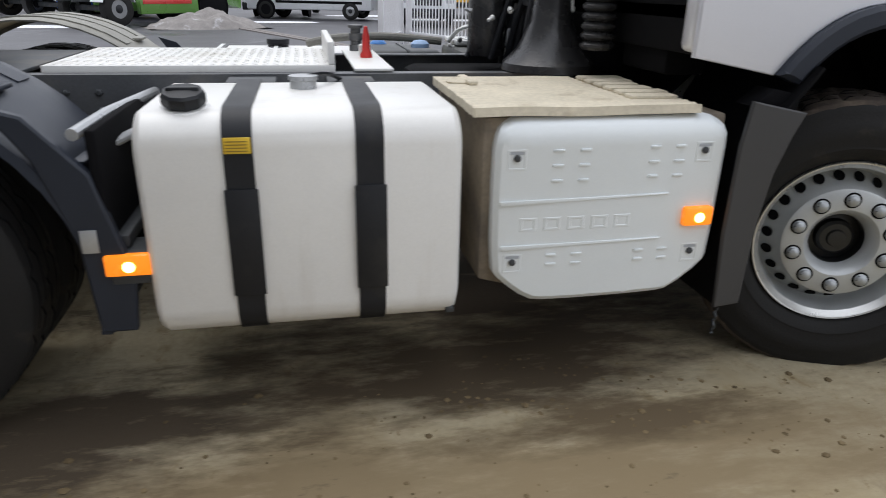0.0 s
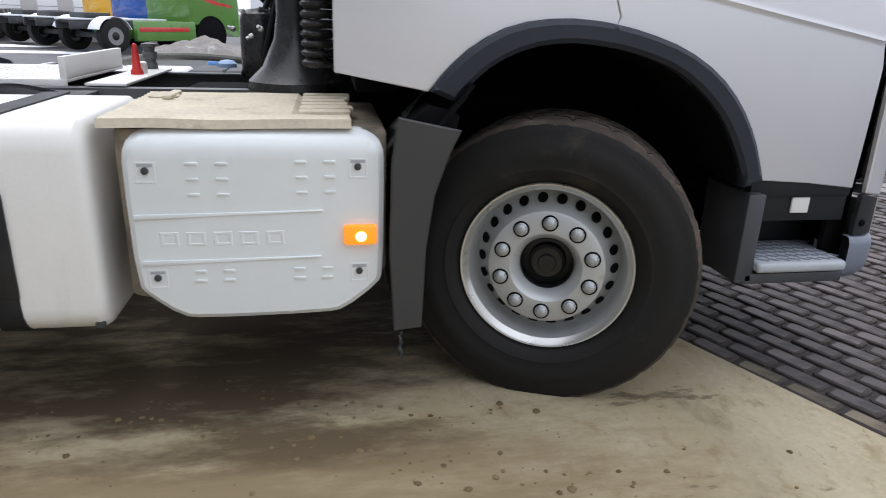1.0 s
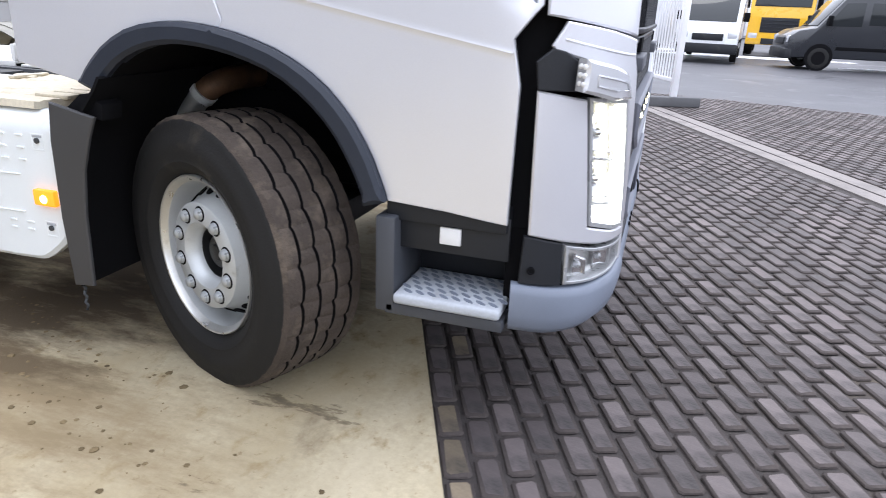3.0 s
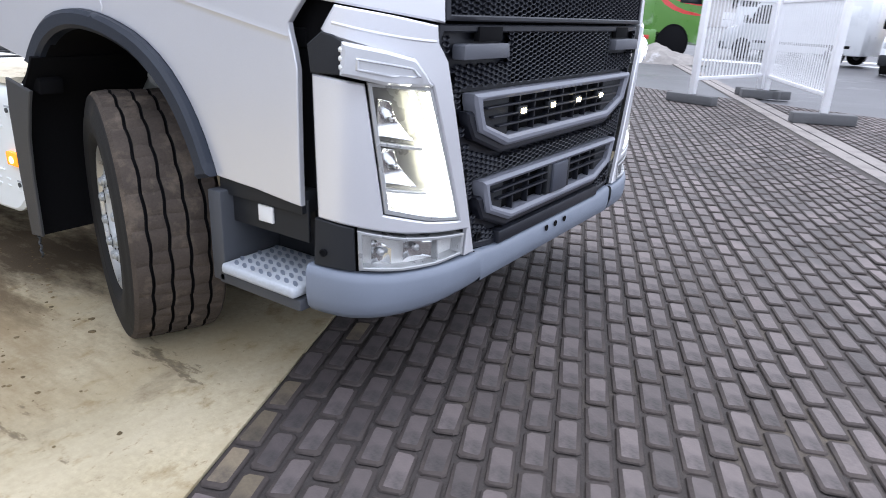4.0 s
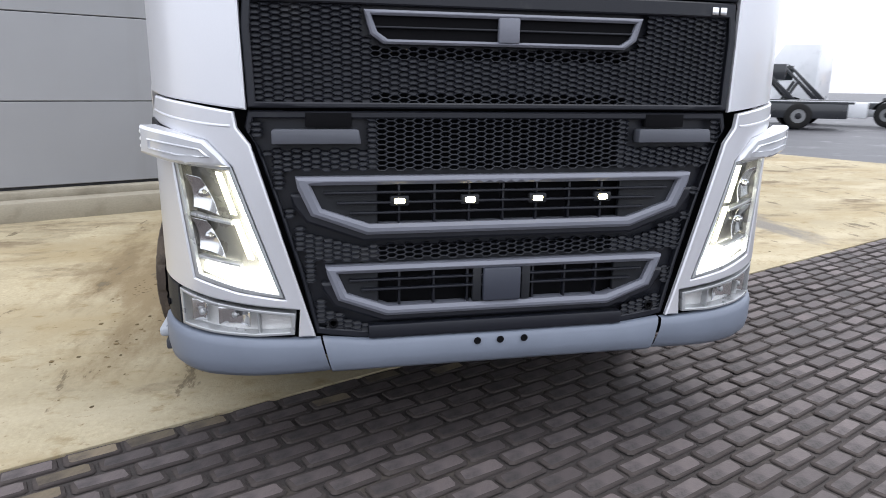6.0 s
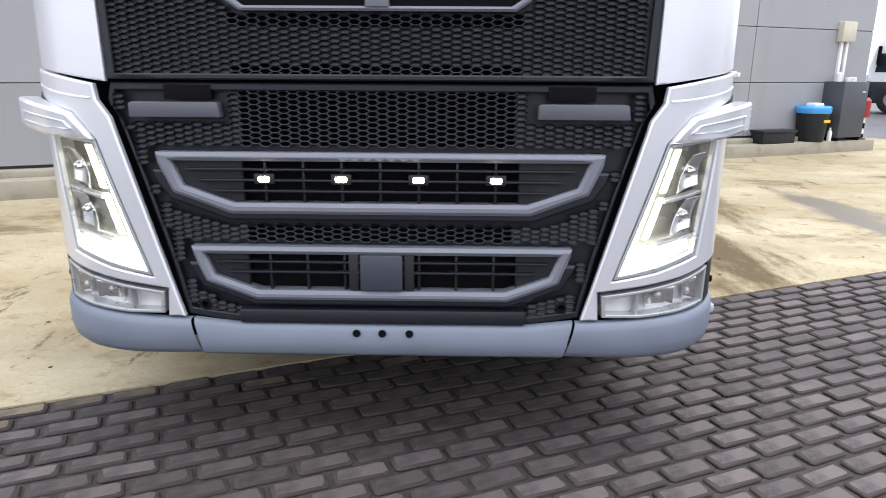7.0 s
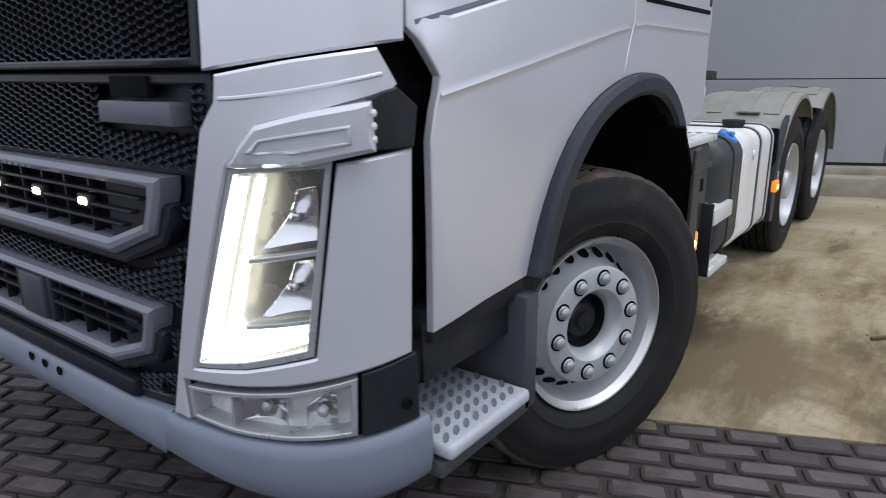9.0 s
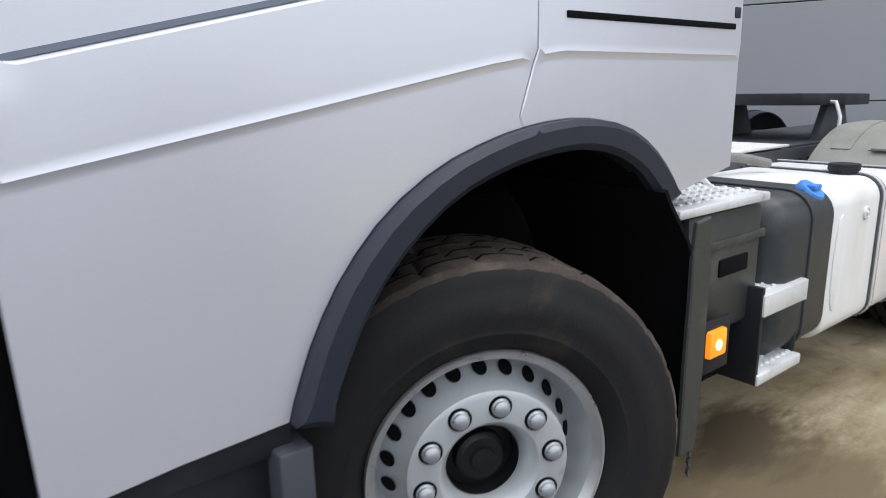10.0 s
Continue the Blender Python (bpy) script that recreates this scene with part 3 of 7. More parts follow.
        part("reflector_shelf", panel([(0.93 + 0.06 * k, z0 - 0.028), (1.10 + 0.055 * k, z0 + 0.0), (1.10 + 0.055 * k, z0 + 0.012), (0.93 + 0.06 * k, z0 - 0.016)], fs, 0.03, 0.03, 0.002, lift=-0.018), BEZEL, h)
        bulb = fs(cx, cz + 0.01, -0.03)
        part("bulb_shield", lathe([(0.014, -0.03), (0.015, 0.0), (0.008, 0.012), (0.001, 0.014)], 12, Matrix.Translation(bulb) @ Vector((1, 0.2 * side, 0)).to_track_quat("Z", "Y").to_matrix().to_4x4()), CHROME, h)
    # protruding brow lens
    lift = lambda u: 0.012 + 0.066 * max(0, (u - 0.95) / 0.29) ** 1.2
    bsurf = lambda u, v, off: fs(u, v, off + lift(u))
    b = part("brow_lamp", panel(brow, bsurf, 0.06, 0.03, 0.008), TRIMC, truck, "clear indicator lamp above the headlamp")
    inner = [(1.01, 1.203), (1.04, 1.232), (1.205, 1.262), (1.205, 1.226), (1.12, 1.210)]
    part("brow_inset", panel(inner, bsurf, 0.012, 0.03, 0.004, [[(1.025, 1.207), (1.046, 1.226), (1.197, 1.254), (1.197, 1.231), (1.12, 1.215)]], lift=0.005), TRIMC, b)
    for k in range(6):
        p = bsurf(1.2385, 1.234 + 0.024 * (k % 3), -0.012 - 0.026 * (k // 3))
        d = bsurf(1.25, 1.26, -0.02) - bsurf(1.23, 1.26, -0.02)
        part("indicator_led", lathe([(0.008, -0.004), (0.008, 0.002), (0.005, 0.005), (0.001, 0.006)], 10, Matrix.Translation(p) @ d.to_track_quat("Z", "Y").to_matrix().to_4x4()), LABEL, b, "small pale indicator cell")
    part("brow_base", panel(dark, fs, 0.02, 0.03, 0.003, lift=0.006), DARKP, truck, "dark corner piece beside the indicator")
    # fog lamp in its recess
    fog = [(0.764, 0.572), (0.757, 0.650), (0.90, 0.668), (1.05, 0.690), (1.203, 0.726), (1.198, 0.590), (1.05, 0.574), (0.90, 0.567)]
    f = part("fog_lamp", panel(fog, fs, 0.004, 0.04, 0.002, lift=-0.006), LENS, truck, "clear fog lamp in the bumper corner")
    f.visible_shadow = False
    part("fog_housing", panel(fog, fs, 0.01, 0.04, 0.0, lift=-0.05), LAMPW, f, "bright lamp housing")
    part("fog_rim", panel([(u, v) for u, v in fog], fs, 0.05, 0.04, 0.002, [[(0.778, 0.582), (0.772, 0.641), (0.90, 0.657), (1.05, 0.678), (1.188, 0.712), (1.184, 0.600), (1.05, 0.585), (0.90, 0.578)]], lift=-0.002), BEZEL, f)
    for cx, w in ((0.98, 0.06), (1.12, 0.035)):
        part("fog_reflector", panel([(cx - w, 0.60), (cx + w, 0.605), (cx + w, 0.69 if cx > 1.05 else 0.67), (cx - w, 0.655)], lambda u, v, off: fs(u, v, off - 0.03 * (1 - min(1, ((u - cx) / w) ** 2))), 0.004, 0.012, 0.001, lift=-0.014), CHROME, f)
        p = fs(cx, 0.64, -0.035)
        part("fog_bulb", lathe([(0.012, 0.0), (0.012, 0.014), (0.004, 0.02)], 10, Matrix.Translation(p) @ Vector((1, 0.4 * side, 0)).to_track_quat("Z", "Y").to_matrix().to_4x4()), BEZEL, f)
    part("fog_divider", panel([(0.885, 0.575), (0.893, 0.575), (0.898, 0.66), (0.890, 0.66)], fs, 0.03, 0.03, 0.001, lift=-0.012), BEZEL, f)
    # dark strip with the parking sensor
    st = part("side_strip", panel([(1.208, 0.587), (1.213, 0.733), (1.322, 0.755), (1.345, 0.757), (1.352, 0.598)], fs, 0.02, 0.04, 0.003, lift=-0.003), DARKP, truck, "dark plastic strip beside the fog lamp")
    p = fs(1.315, 0.645, 0.0)
    part("sensor", lathe([(0.013, -0.004), (0.013, 0.004), (0.009, 0.006), (0.008, 0.002), (0.001, 0.002)], 14, Matrix.Translation(p) @ (fs(1.315, 0.645, 1) - p).to_track_quat("Z", "Y").to_matrix().to_4x4()), BLACK, st, "round parking sensor")
    # bumper corner: top edge runs below the fog lamp, underside rolls in
    rows = []
    for k in range(29):
        s = 0.672 + (1.375 - 0.672) * k / 28
        tz = lerp_table(s, [(0.67, 0.552), (0.9, 0.558), (1.1, 0.567), (1.25, 0.583), (1.45, 0.605)])
        bz = lerp_table(s, [(0.67, 0.412), (0.9, 0.402), (1.1, 0.398), (1.25, 0.405), (1.45, 0.425)])
        shear = 0.036 * (1 - k / 28) ** 3
        prof = [(tz, -0.03), (tz, -0.006), (tz - 0.006, 0.004), (tz - 0.03, 0.012), (bz + 0.075, 0.012), (bz + 0.035, 0.004), (bz + 0.01, -0.018), (bz, -0.05), (bz, -0.14)]
        rows.append([fs(s - shear * (tz - z) / (tz - bz), z, o) for z, o in prof])
    part("bumper_corner", grid_mesh(rows), BUMPER, truck, "blue-grey plastic bumper corner", sharp=60)
    # upper corner panel beside the upper grille
    up = [(0.893, 1.358), (1.1, 1.384), (1.318, 1.413), (1.322, 1.95), (0.905, 1.95), (0.90, 1.62)]
    part("upper_corner", panel(up, front_surface(side, -0.02), 0.02, 0.04, 0.005), PAINT, truck, "silver-grey upper corner panel")


for sd in (-1, 1):
    build_corner(sd)


def hex_cells(region, avoid, w=0.043, h=0.0180, depth=0.012, x0=0.0, centre=0.45):
    """Stretched honeycomb: walls stand proud, pockets are sunk; in the middle black floors paint the dark behind."""
    bm = bmesh.new()
    ys = [p[0] for p in region]
    zs = [p[1] for p in region]
    px, pz = w * 0.75, h
    col = 0
    y = min(ys)
    hexa = [(-0.5, 0), (-0.25, 0.5), (0.25, 0.5), (0.5, 0), (0.25, -0.5), (-0.25, -0.5)]
    while y < max(ys):
        z = min(zs) + (h / 2 if col % 2 else 0)
        while z < max(zs):
            if all(inside((y + a * w * 0.98, z + b * h * 0.98), region) and not any(inside((y + a * w, z + b * h), q) for q in avoid) for a, b in hexa):
                xx = lerp_table(abs(y), [(0, x0), (0.62, x0), (0.8, x0 - 0.010), (0.94, x0 - 0.03)])
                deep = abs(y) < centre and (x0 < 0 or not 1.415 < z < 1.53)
                t = 0.82 if deep else 0.90
                o = [bm.verts.new((xx, y + a * w, z + b * h)) for a, b in hexa]
                i = [bm.verts.new((xx - 0.002, y + a * w * t, z + b * h * (t - 0.08))) for a, b in hexa]
                d = depth * (2.2 if deep else 1)
                c = [bm.verts.new((xx - d + (0 if deep else 0.005 * (0.5 - b)), y + a * w * 0.78, z + b * h * 0.72)) for a, b in hexa]
                for k in range(6):
                    j = (k + 1) % 6
                    bm.faces.new((o[k], o[j], i[j], i[k]))
                    bm.faces.new((i[k], i[j], c[j], c[k]))
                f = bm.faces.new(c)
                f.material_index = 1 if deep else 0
            z += pz
        y += px
        col += 1
    return bm


def mirror_loop(half):
    """Right half from the top down; returns the closed outline in (y, z)."""
    return [(-y, z) for y, z in half] + [(y, z) for y, z in reversed(half)]


# upper grille
UG = mirror_loop([(0.882, 1.752), (0.893, 1.62), (0.884, 1.366)])
SLOT = mirror_loop([(0.475, 1.668), (0.455, 1.615), (0.42, 1.592)])
ug = part("upper_grille", panel(UG, lambda u, v, off: Vector((lerp_table(abs(u), [(0, 0.012), (0.62, 0.012), (0.8, 0.002), (0.94, -0.018)]) + off - 0.02 * (v - 1.36), u, v)), 0.03, 0.06, 0.004, [mirror_loop([(0.858, 1.700), (0.866, 1.62), (0.858, 1.385)])]), GRILLEM, truck, "black upper grille with honeycomb mesh")
cells = hex_cells(mirror_loop([(0.872, 1.710), (0.880, 1.62), (0.872, 1.374)]), [mirror_loop([(0.50, 1.69), (0.48, 1.60), (0.44, 1.575)])], x0=0.0, centre=0.47)
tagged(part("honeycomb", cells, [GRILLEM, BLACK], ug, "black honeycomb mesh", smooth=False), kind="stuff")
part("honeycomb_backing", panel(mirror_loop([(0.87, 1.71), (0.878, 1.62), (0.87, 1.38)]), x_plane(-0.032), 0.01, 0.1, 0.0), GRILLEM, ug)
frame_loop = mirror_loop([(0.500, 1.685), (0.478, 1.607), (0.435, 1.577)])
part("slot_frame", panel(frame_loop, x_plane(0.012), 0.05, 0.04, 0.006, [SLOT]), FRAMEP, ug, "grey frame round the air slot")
# black sheet: the darkness inside the slot is put into its colour
part("slot_shade_sheet", panel(frame_loop, x_plane(-0.008), 0.004, 0.1, 0.0), BLACK, ug)
part("slot_bar", box((-0.01, -0.038, 1.588), (0.016, 0.038, 1.672), 0.006), FRAMEP, ug)
part("slot_louvre", box((-0.004, -0.46, 1.628), (0.004, 0.46, 1.634), 0.001), GRILLEM, ug)
# raised badge shapes without lettering
for k, w in ((0, 0.05), (1, 0.055), (2, 0.035), (3, 0.05), (4, 0.055)):
    part("badge_bar", box((0.004, -0.80 + 0.072 * k, 1.718), (0.012, -0.80 + 0.072 * k + w, 1.752), 0.003), CHROME, ug, "pale raised badge bar")
for y in (0.775, 0.808):
    part("small_badge_bar", box((-0.008, y, 1.708), (0.002, y + 0.026, 1.735), 0.002), CHROME, ug, "small pale badge bar")
part("scuttle_panel", box((-0.05, -0.89, 1.757), (0.0, 0.89, 1.97), 0.01), GRILLEM, truck, "black panel below the windscreen")

# lower grille
LG = mirror_loop([(0.885, 1.356), (0.900, 1.30), (0.868, 1.245), (0.80, 1.02), (0.735, 0.78), (0.686, 0.562), (0.52, 0.538)])
G1 = mirror_loop([(0.740, 1.135), (0.735, 1.100), (0.692, 1.002), (0.502, 0.930)])
G2 = mirror_loop([(0.648, 0.816), (0.643, 0.788), (0.607, 0.692), (0.434, 0.626)])
I1 = mirror_loop([(0.691, 1.107), (0.655, 1.024), (0.489, 0.967)])
I2 = mirror_loop([(0.606, 0.790), (0.574, 0.714), (0.424, 0.660)])
grow = lambda l, k, c: [(y * (1 + k * 0.6), c + (z - c) * (1 + k * 2.2)) for y, z in l]
FOOT = [[(sg * y, z) for y, z in ((0.505, 1.24), (0.825, 1.24), (0.825, 1.36), (0.505, 1.36))] for sg in (-1, 1)]
lg_surf = lambda u, v, off: Vector((lerp_table(abs(u), [(0, 0.0), (0.62, 0.0), (0.8, -0.012), (0.94, -0.034)]) + off, u, v))
lg = part("lower_grille", panel(LG, lg_surf, 0.03, 0.06, 0.004, [grow(LG, -0.028, 0.95)]), GRILLEM, truck, "black lower grille panel")
part("grille_backing", panel(LG, lambda u, v, off: lg_surf(u, v, off - 0.032), 0.01, 0.1, 0.0, [G1, G2]), GRILLEM, lg)
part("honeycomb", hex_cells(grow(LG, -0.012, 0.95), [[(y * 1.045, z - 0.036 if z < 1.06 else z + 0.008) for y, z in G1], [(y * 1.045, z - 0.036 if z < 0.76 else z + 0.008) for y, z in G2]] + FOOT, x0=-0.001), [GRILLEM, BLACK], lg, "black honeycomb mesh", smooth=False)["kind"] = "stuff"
for sd in (-1, 1):
    lo, hi = sorted((sd * 0.515, sd * 0.812))
    part("foot_step", prism([(lo, 1.247), (hi, 1.247), (hi - 0.006, 1.290), (hi - 0.012, 1.296), (lo + 0.008, 1.296), (lo, 1.290)], 0.05, lambda u, v, w: Vector((-0.03 + w, u, v)), 0.003), surface("foot_step_plastic", (0.085, 0.09, 0.108), 0.5, 0, 0.1, 4, 400, 0.1), lg, "grey fold-out foot step")
    lo, hi = sorted((sd * 0.545, sd * 0.70))
    # solid black box where the hole is, painting the shade inside it
    part("step_hole_shade", box((-0.02, lo, 1.303), (0.003, hi, 1.350), 0.003), BLACK, lg)
for name, go, gi, zb in (("upper", G1, I1, 0.930), ("lower", G2, I2, 0.626)):
    fr = part("grille_frame", panel(go, x_plane(0.030), 0.06, 0.04, 0.010, [gi]), FRAMEP, lg, "grey moulded grille frame")
    c = (go[0][1] + zb) / 2
    lip = [(y * 1.025, z - 0.026 if z < c + 0.02 else z - 0.06) for y, z in go]
    part("frame_lip", panel(lip, x_plane(0.012), 0.04, 0.05, 0.008, [[(y * 0.94, c + (z - c) * 0.9) for y, z in go]]), GRILLEM, fr)
    # black sheet paints the shade behind the slats
    part("frame_shade_sheet", panel(go, x_plane(-0.05), 0.004, 0.1, 0.0), BLACK, fr)
    w = go[0][0] if go[0][0] > 0 else -go[0][0]
    for sg in (-1, 1):
        blank = [(sg * 0.46, zb + 0.01), (sg * (w - 0.06), zb + 0.07), (sg * (w - 0.02), zb + 0.18), (sg * 0.46, zb + 0.18)]
        part("blank_plate", panel(blank, x_plane(0.0), 0.02, 0.05, 0.003), DARKP, fr)
    top = gi[0][1]
    for k in range(3 if name == "upper" else 2):
        z = top - 0.028 - 0.036 * k
        half = lerp_table(z, [(zb + 0.03, 0.50), (top, 0.68)]) if name == "upper" else lerp_table(z, [(zb + 0.03, 0.44), (top, 0.60)])
        part("slat", box((0.0, -half, z - 0.004), (0.022, half, z + 0.004), 0.002), GRILLEM, fr)
    for k in range(-3, 4):
        part("rib", box((-0.02, 0.128 * k - 0.004, zb + 0.025), (0.006, 0.128 * k + 0.004, top), 0.001), GRILLEM, fr)
    if name == "upper":
        for k in range(4):
            y = -0.384 + 0.256 * k
            lampb = part("led_lamp", box((0.0, y - 0.034, 1.030), (0.024, y + 0.034, 1.066), 0.006), DARKP, fr, "small auxiliary lamp")
            part("led_glass", box((0.018, y - 0.019, 1.038), (0.030, y + 0.019, 1.058), 0.006), LED, lampb, "warm glowing lamp face")
    else:
        part("radar_cover", box((0.0, -0.073, 0.664), (0.034, 0.073, 0.792), 0.008), surface("sensor_cover", (0.040, 0.045, 0.062), 0.45, 0, 0.1, 4, 300, 0.05), fr, "dark square sensor cover")
        for sg in (-1, 1):
            part("cover_side", box((0.0, min(sg * 0.078, sg * 0.112), 0.664), (0.024, max(sg * 0.078, sg * 0.112), 0.792), 0.004), DARKP, fr)
lg.matrix_basis = Matrix.Translation((0.008, 0, 0))
ug.matrix_basis = Matrix.Translation((0.010, 0, 0))
part("valance", box((-0.03, -0.50, 0.538), (0.020, 0.50, 0.590), 0.008), GRILLEM, lg)
for sg in (-1, 1):
    part("tow_cover", lathe([(0.018, 0), (0.018, 0.003), (0.012, 0.004), (0.011, 0.0), (0.001, 0.0)], 16, Matrix.Translation((0.0, sg * 0.625, 0.60)) @ pose(0, 0, 0, 0, 90)), BLACK, lg)

# bumper middle, with three bolt holes and the seams at the corners
rows = []
for k in range(29):
    y = -0.665 + 1.33 * k / 28
    tz = lerp_table(abs(y), [(0, 0.532), (0.5, 0.534), (0.68, 0.554)])
    prof = [(tz, -0.03), (tz, -0.012), (tz - 0.006, -0.004), (tz - 0.02, 0.004), (0.47, 0.010), (0.43, 0.004), (0.415, -0.014), (0.410, -0.05), (0.410, -0.16)]
    rows.append([(0.030 + o, y * (1 - 0.045 * (tz - z) / 0.13), z) for z, o in prof])
bc = part("bumper_middle", grid_mesh(rows), BUMPER, truck, "blue-grey plastic bumper with three bolt holes", sharp=60)
for y in (-0.09, 0.0, 0.095):
    hole = part("bolt_hole", lathe([(0.014, 0.0), (0.014, 0.002), (0.010, 0.0025), (0.009, -0.004), (0.001, -0.004)], 16, Matrix.Translation((0.0395, y, 0.508)) @ pose(0, 0, 0, 0, 90)), BLACK, bc, "round bolt hole")
part("underrun_beam", box((-0.5, -0.9, 0.42), (-0.12, 0.9, 0.50), 0.02), BLACK, truck)


# ---- wheels ----
def make_tyre(radius, width, rim_r, segs=192):
    """Sidewalls, a rounded shoulder with notches, five ribs parted by zigzag grooves with sipes."""
    h, tw = width / 2, width - 0.06
    wall = [(rim_r - 0.012, -h + 0.05), (rim_r + 0.006, -h + 0.03), (rim_r + 0.02, -h + 0.014), (rim_r + 0.045, -h + 0.004), (rim_r + 0.055, -h + 0.006), (radius - 0.13, -h - 0.004), (radius - 0.085, -h), (radius - 0.078, -h + 0.004), (radius - 0.045, -h + 0.010), (radius - 0.020, -h + 0.018), (radius - 0.006, -h + 0.032)]
    pr = [(r, z, "wall") for r, z in wall[:-2]] + [(r, z, "shoulder") for r, z in wall[-2:]]
    for n, g in enumerate((-0.33, -0.11, 0.11, 0.33)):
        c, w = g * tw, 0.0062
        pr += [(radius, c - w, "lip%d" % n), (radius - 0.017, c - w * 0.7, "pit%d" % n), (radius - 0.017, c + w * 0.7, "pit%d" % n), (radius, c + w, "lip%d" % n)]
    pr += [(r, -z, kind) for r, z, kind in reversed(pr[:len(wall)])]
    zig = (0, 1, 1, 1, 0, -1, -1, -1)
    bm = bmesh.new()
    rings = []
    for k in range(segs):
        a = 2 * math.pi * k / segs
        ring = []
        for r, z, kind in pr:
            if kind[:3] in ("lip", "pit"):
                z += 0.0019 * zig[(k + 3 * int(kind[3])) % 8]
                if kind[:3] == "lip" and (k + 3 * int(kind[3])) % 8 == 2:
                    r -= 0.012
                else:
                    r -= 0.0015 * math.sin(k * 12.9898 + z * 78.2) ** 2
            if kind == "shoulder":
                r -= 0.004 if k % 8 == (0 if z < 0 else 4) else 0.0015 * math.sin(k * 7.1) ** 2
            ring.append(bm.verts.new((r * math.cos(a), r * math.sin(a), z)))
        rings.append(ring)
    for k in range(segs):
        p, q = rings[k], rings[(k + 1) % segs]
        for j in range(len(pr) - 1):
            f = bm.faces.new((p[j], p[j + 1], q[j + 1], q[j]))
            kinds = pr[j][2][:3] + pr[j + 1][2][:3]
            # groove faces take near-black, so their shade is in the colour
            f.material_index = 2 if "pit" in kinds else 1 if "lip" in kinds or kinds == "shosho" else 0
    return bm


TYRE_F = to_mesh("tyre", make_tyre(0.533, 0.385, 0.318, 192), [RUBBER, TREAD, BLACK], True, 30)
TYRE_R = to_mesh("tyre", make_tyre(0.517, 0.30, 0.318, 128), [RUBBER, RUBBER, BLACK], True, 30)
NUTM = to_mesh("wheel_nut", lathe([(0.030, -0.002), (0.030, 0.0015), (0.0235, 0.002), (0.0235, 0.005), (0.0205, 0.008), (0.020, 0.015), (0.014, 0.021), (0.003, 0.023)], 18), NUT, True, 40)
for p in NUTM.polygons:
    if max(NUTM.vertices[i].co.z for i in p.vertices) < 0.0045:
        p.material_index = 1
NUTM.materials.append(BLACK)
HOLEM = to_mesh("vent_hole", lathe([(0.0225, 0.004), (0.022, 0.006), (0.0195, 0.005), (0.0185, -0.001), (0.001, -0.001)], 14), BLACK, True, 40)
FRIM = [(0.055, -0.12), (0.096, -0.12), (0.098, -0.055), (0.104, -0.035), (0.122, -0.006), (0.130, 0.0), (0.196, 0.0), (0.208, -0.006), (0.214, -0.042), (0.255, -0.108), (0.262, -0.114), (0.269, -0.102), (0.277, -0.054), (0.284, -0.018), (0.296, -0.006), (0.303, 0.004), (0.309, 0.006), (0.312, -0.002), (0.310, -0.014), (0.290, -0.03), (0.285, -0.28), (0.31, -0.30)]
RRIM = [(0.06, -0.05), (0.085, -0.05), (0.090, -0.03), (0.112, -0.115), (0.21, -0.125), (0.235, -0.13), (0.262, -0.16), (0.270, -0.14), (0.278, -0.06), (0.292, -0.02), (0.303, 0.004), (0.309, 0.006), (0.312, -0.002), (0.31, -0.014), (0.29, -0.03), (0.285, -0.24), (0.31, -0.26)]
rim_bm = lathe(FRIM, 64)
for f in rim_bm.faces:
    f.material_index = 1 if max(v.co.xy.length for v in f.verts) > 0.286 and min(v.co.z for v in f.verts) > -0.06 else 0
# bore wall dark as the hub: the hole's shade is put into colour
for f in rim_bm.faces:
    if max(v.co.xy.length for v in f.verts) < 0.1:
        f.material_index = 2
FRIM_ME = to_mesh("rim", rim_bm, [RIM, RIMB, HUBDARK], True, 32)
rim_bm = lathe(RRIM, 48)
RRIM_ME = to_mesh("rim", rim_bm, [RIM], True, 32)
HUB_ME = to_mesh("hub", lathe([(0.096, -0.115), (0.095, -0.10), (0.070, -0.095), (0.066, -0.07), (0.055, -0.06), (0.034, -0.06), (0.030, -0.05), (0.001, -0.048)], 32), HUBDARK, True, 35)


def front_wheel(side):
    # z of the wheel's own frame points outwards
    steer = -22.0
    centre = Vector((-1.459, -1.223, 0.502)) if side < 0 else Vector((-1.2115, 1.227, 0.509))
    out = Matrix.Rotation(radians(steer), 3, "Z") @ Vector((0, side, 0))
    m = Matrix.Translation(centre) @ out.to_track_quat("Z", "Y").to_matrix().to_4x4() @ pose(0, 0, 0, 0, 0, 8 if side < 0 else 0)
    w = part("wheel", FRIM_ME, None, truck, "silver steel front wheel, steered", m)
    part("tyre", TYRE_F, None, w, "worn dusty truck tyre", Matrix.Translation((0, 0, -0.16)))
    part("hub", HUB_ME, None, w, "dark hub", Matrix.Identity(4))
    for k in range(10):
        a = 2 * math.pi * (k + 0.25) / 10
        part("wheel_nut", NUTM, None, w, "", Matrix.Translation((0.1675 * math.cos(a), 0.1675 * math.sin(a), 0.0)))
    for k in range(22):
        a = 2 * math.pi * (k + 0.5) / 22
        t = Matrix.Rotation(a, 4, "Z") @ Matrix.Translation((0.2385, 0, -0.080)) @ pose(0, 0, 0, 0, 58, 0) @ Matrix.Diagonal((1.15, 0.85, 1, 1))
        part("vent_hole", HOLEM, None, w, "", t)
    # brake drum and axle end
    part("brake_drum", lathe([(0.20, -0.36), (0.215, -0.34), (0.215, -0.20), (0.10, -0.18), (0.08, -0.12)], 32), STEEL, w)


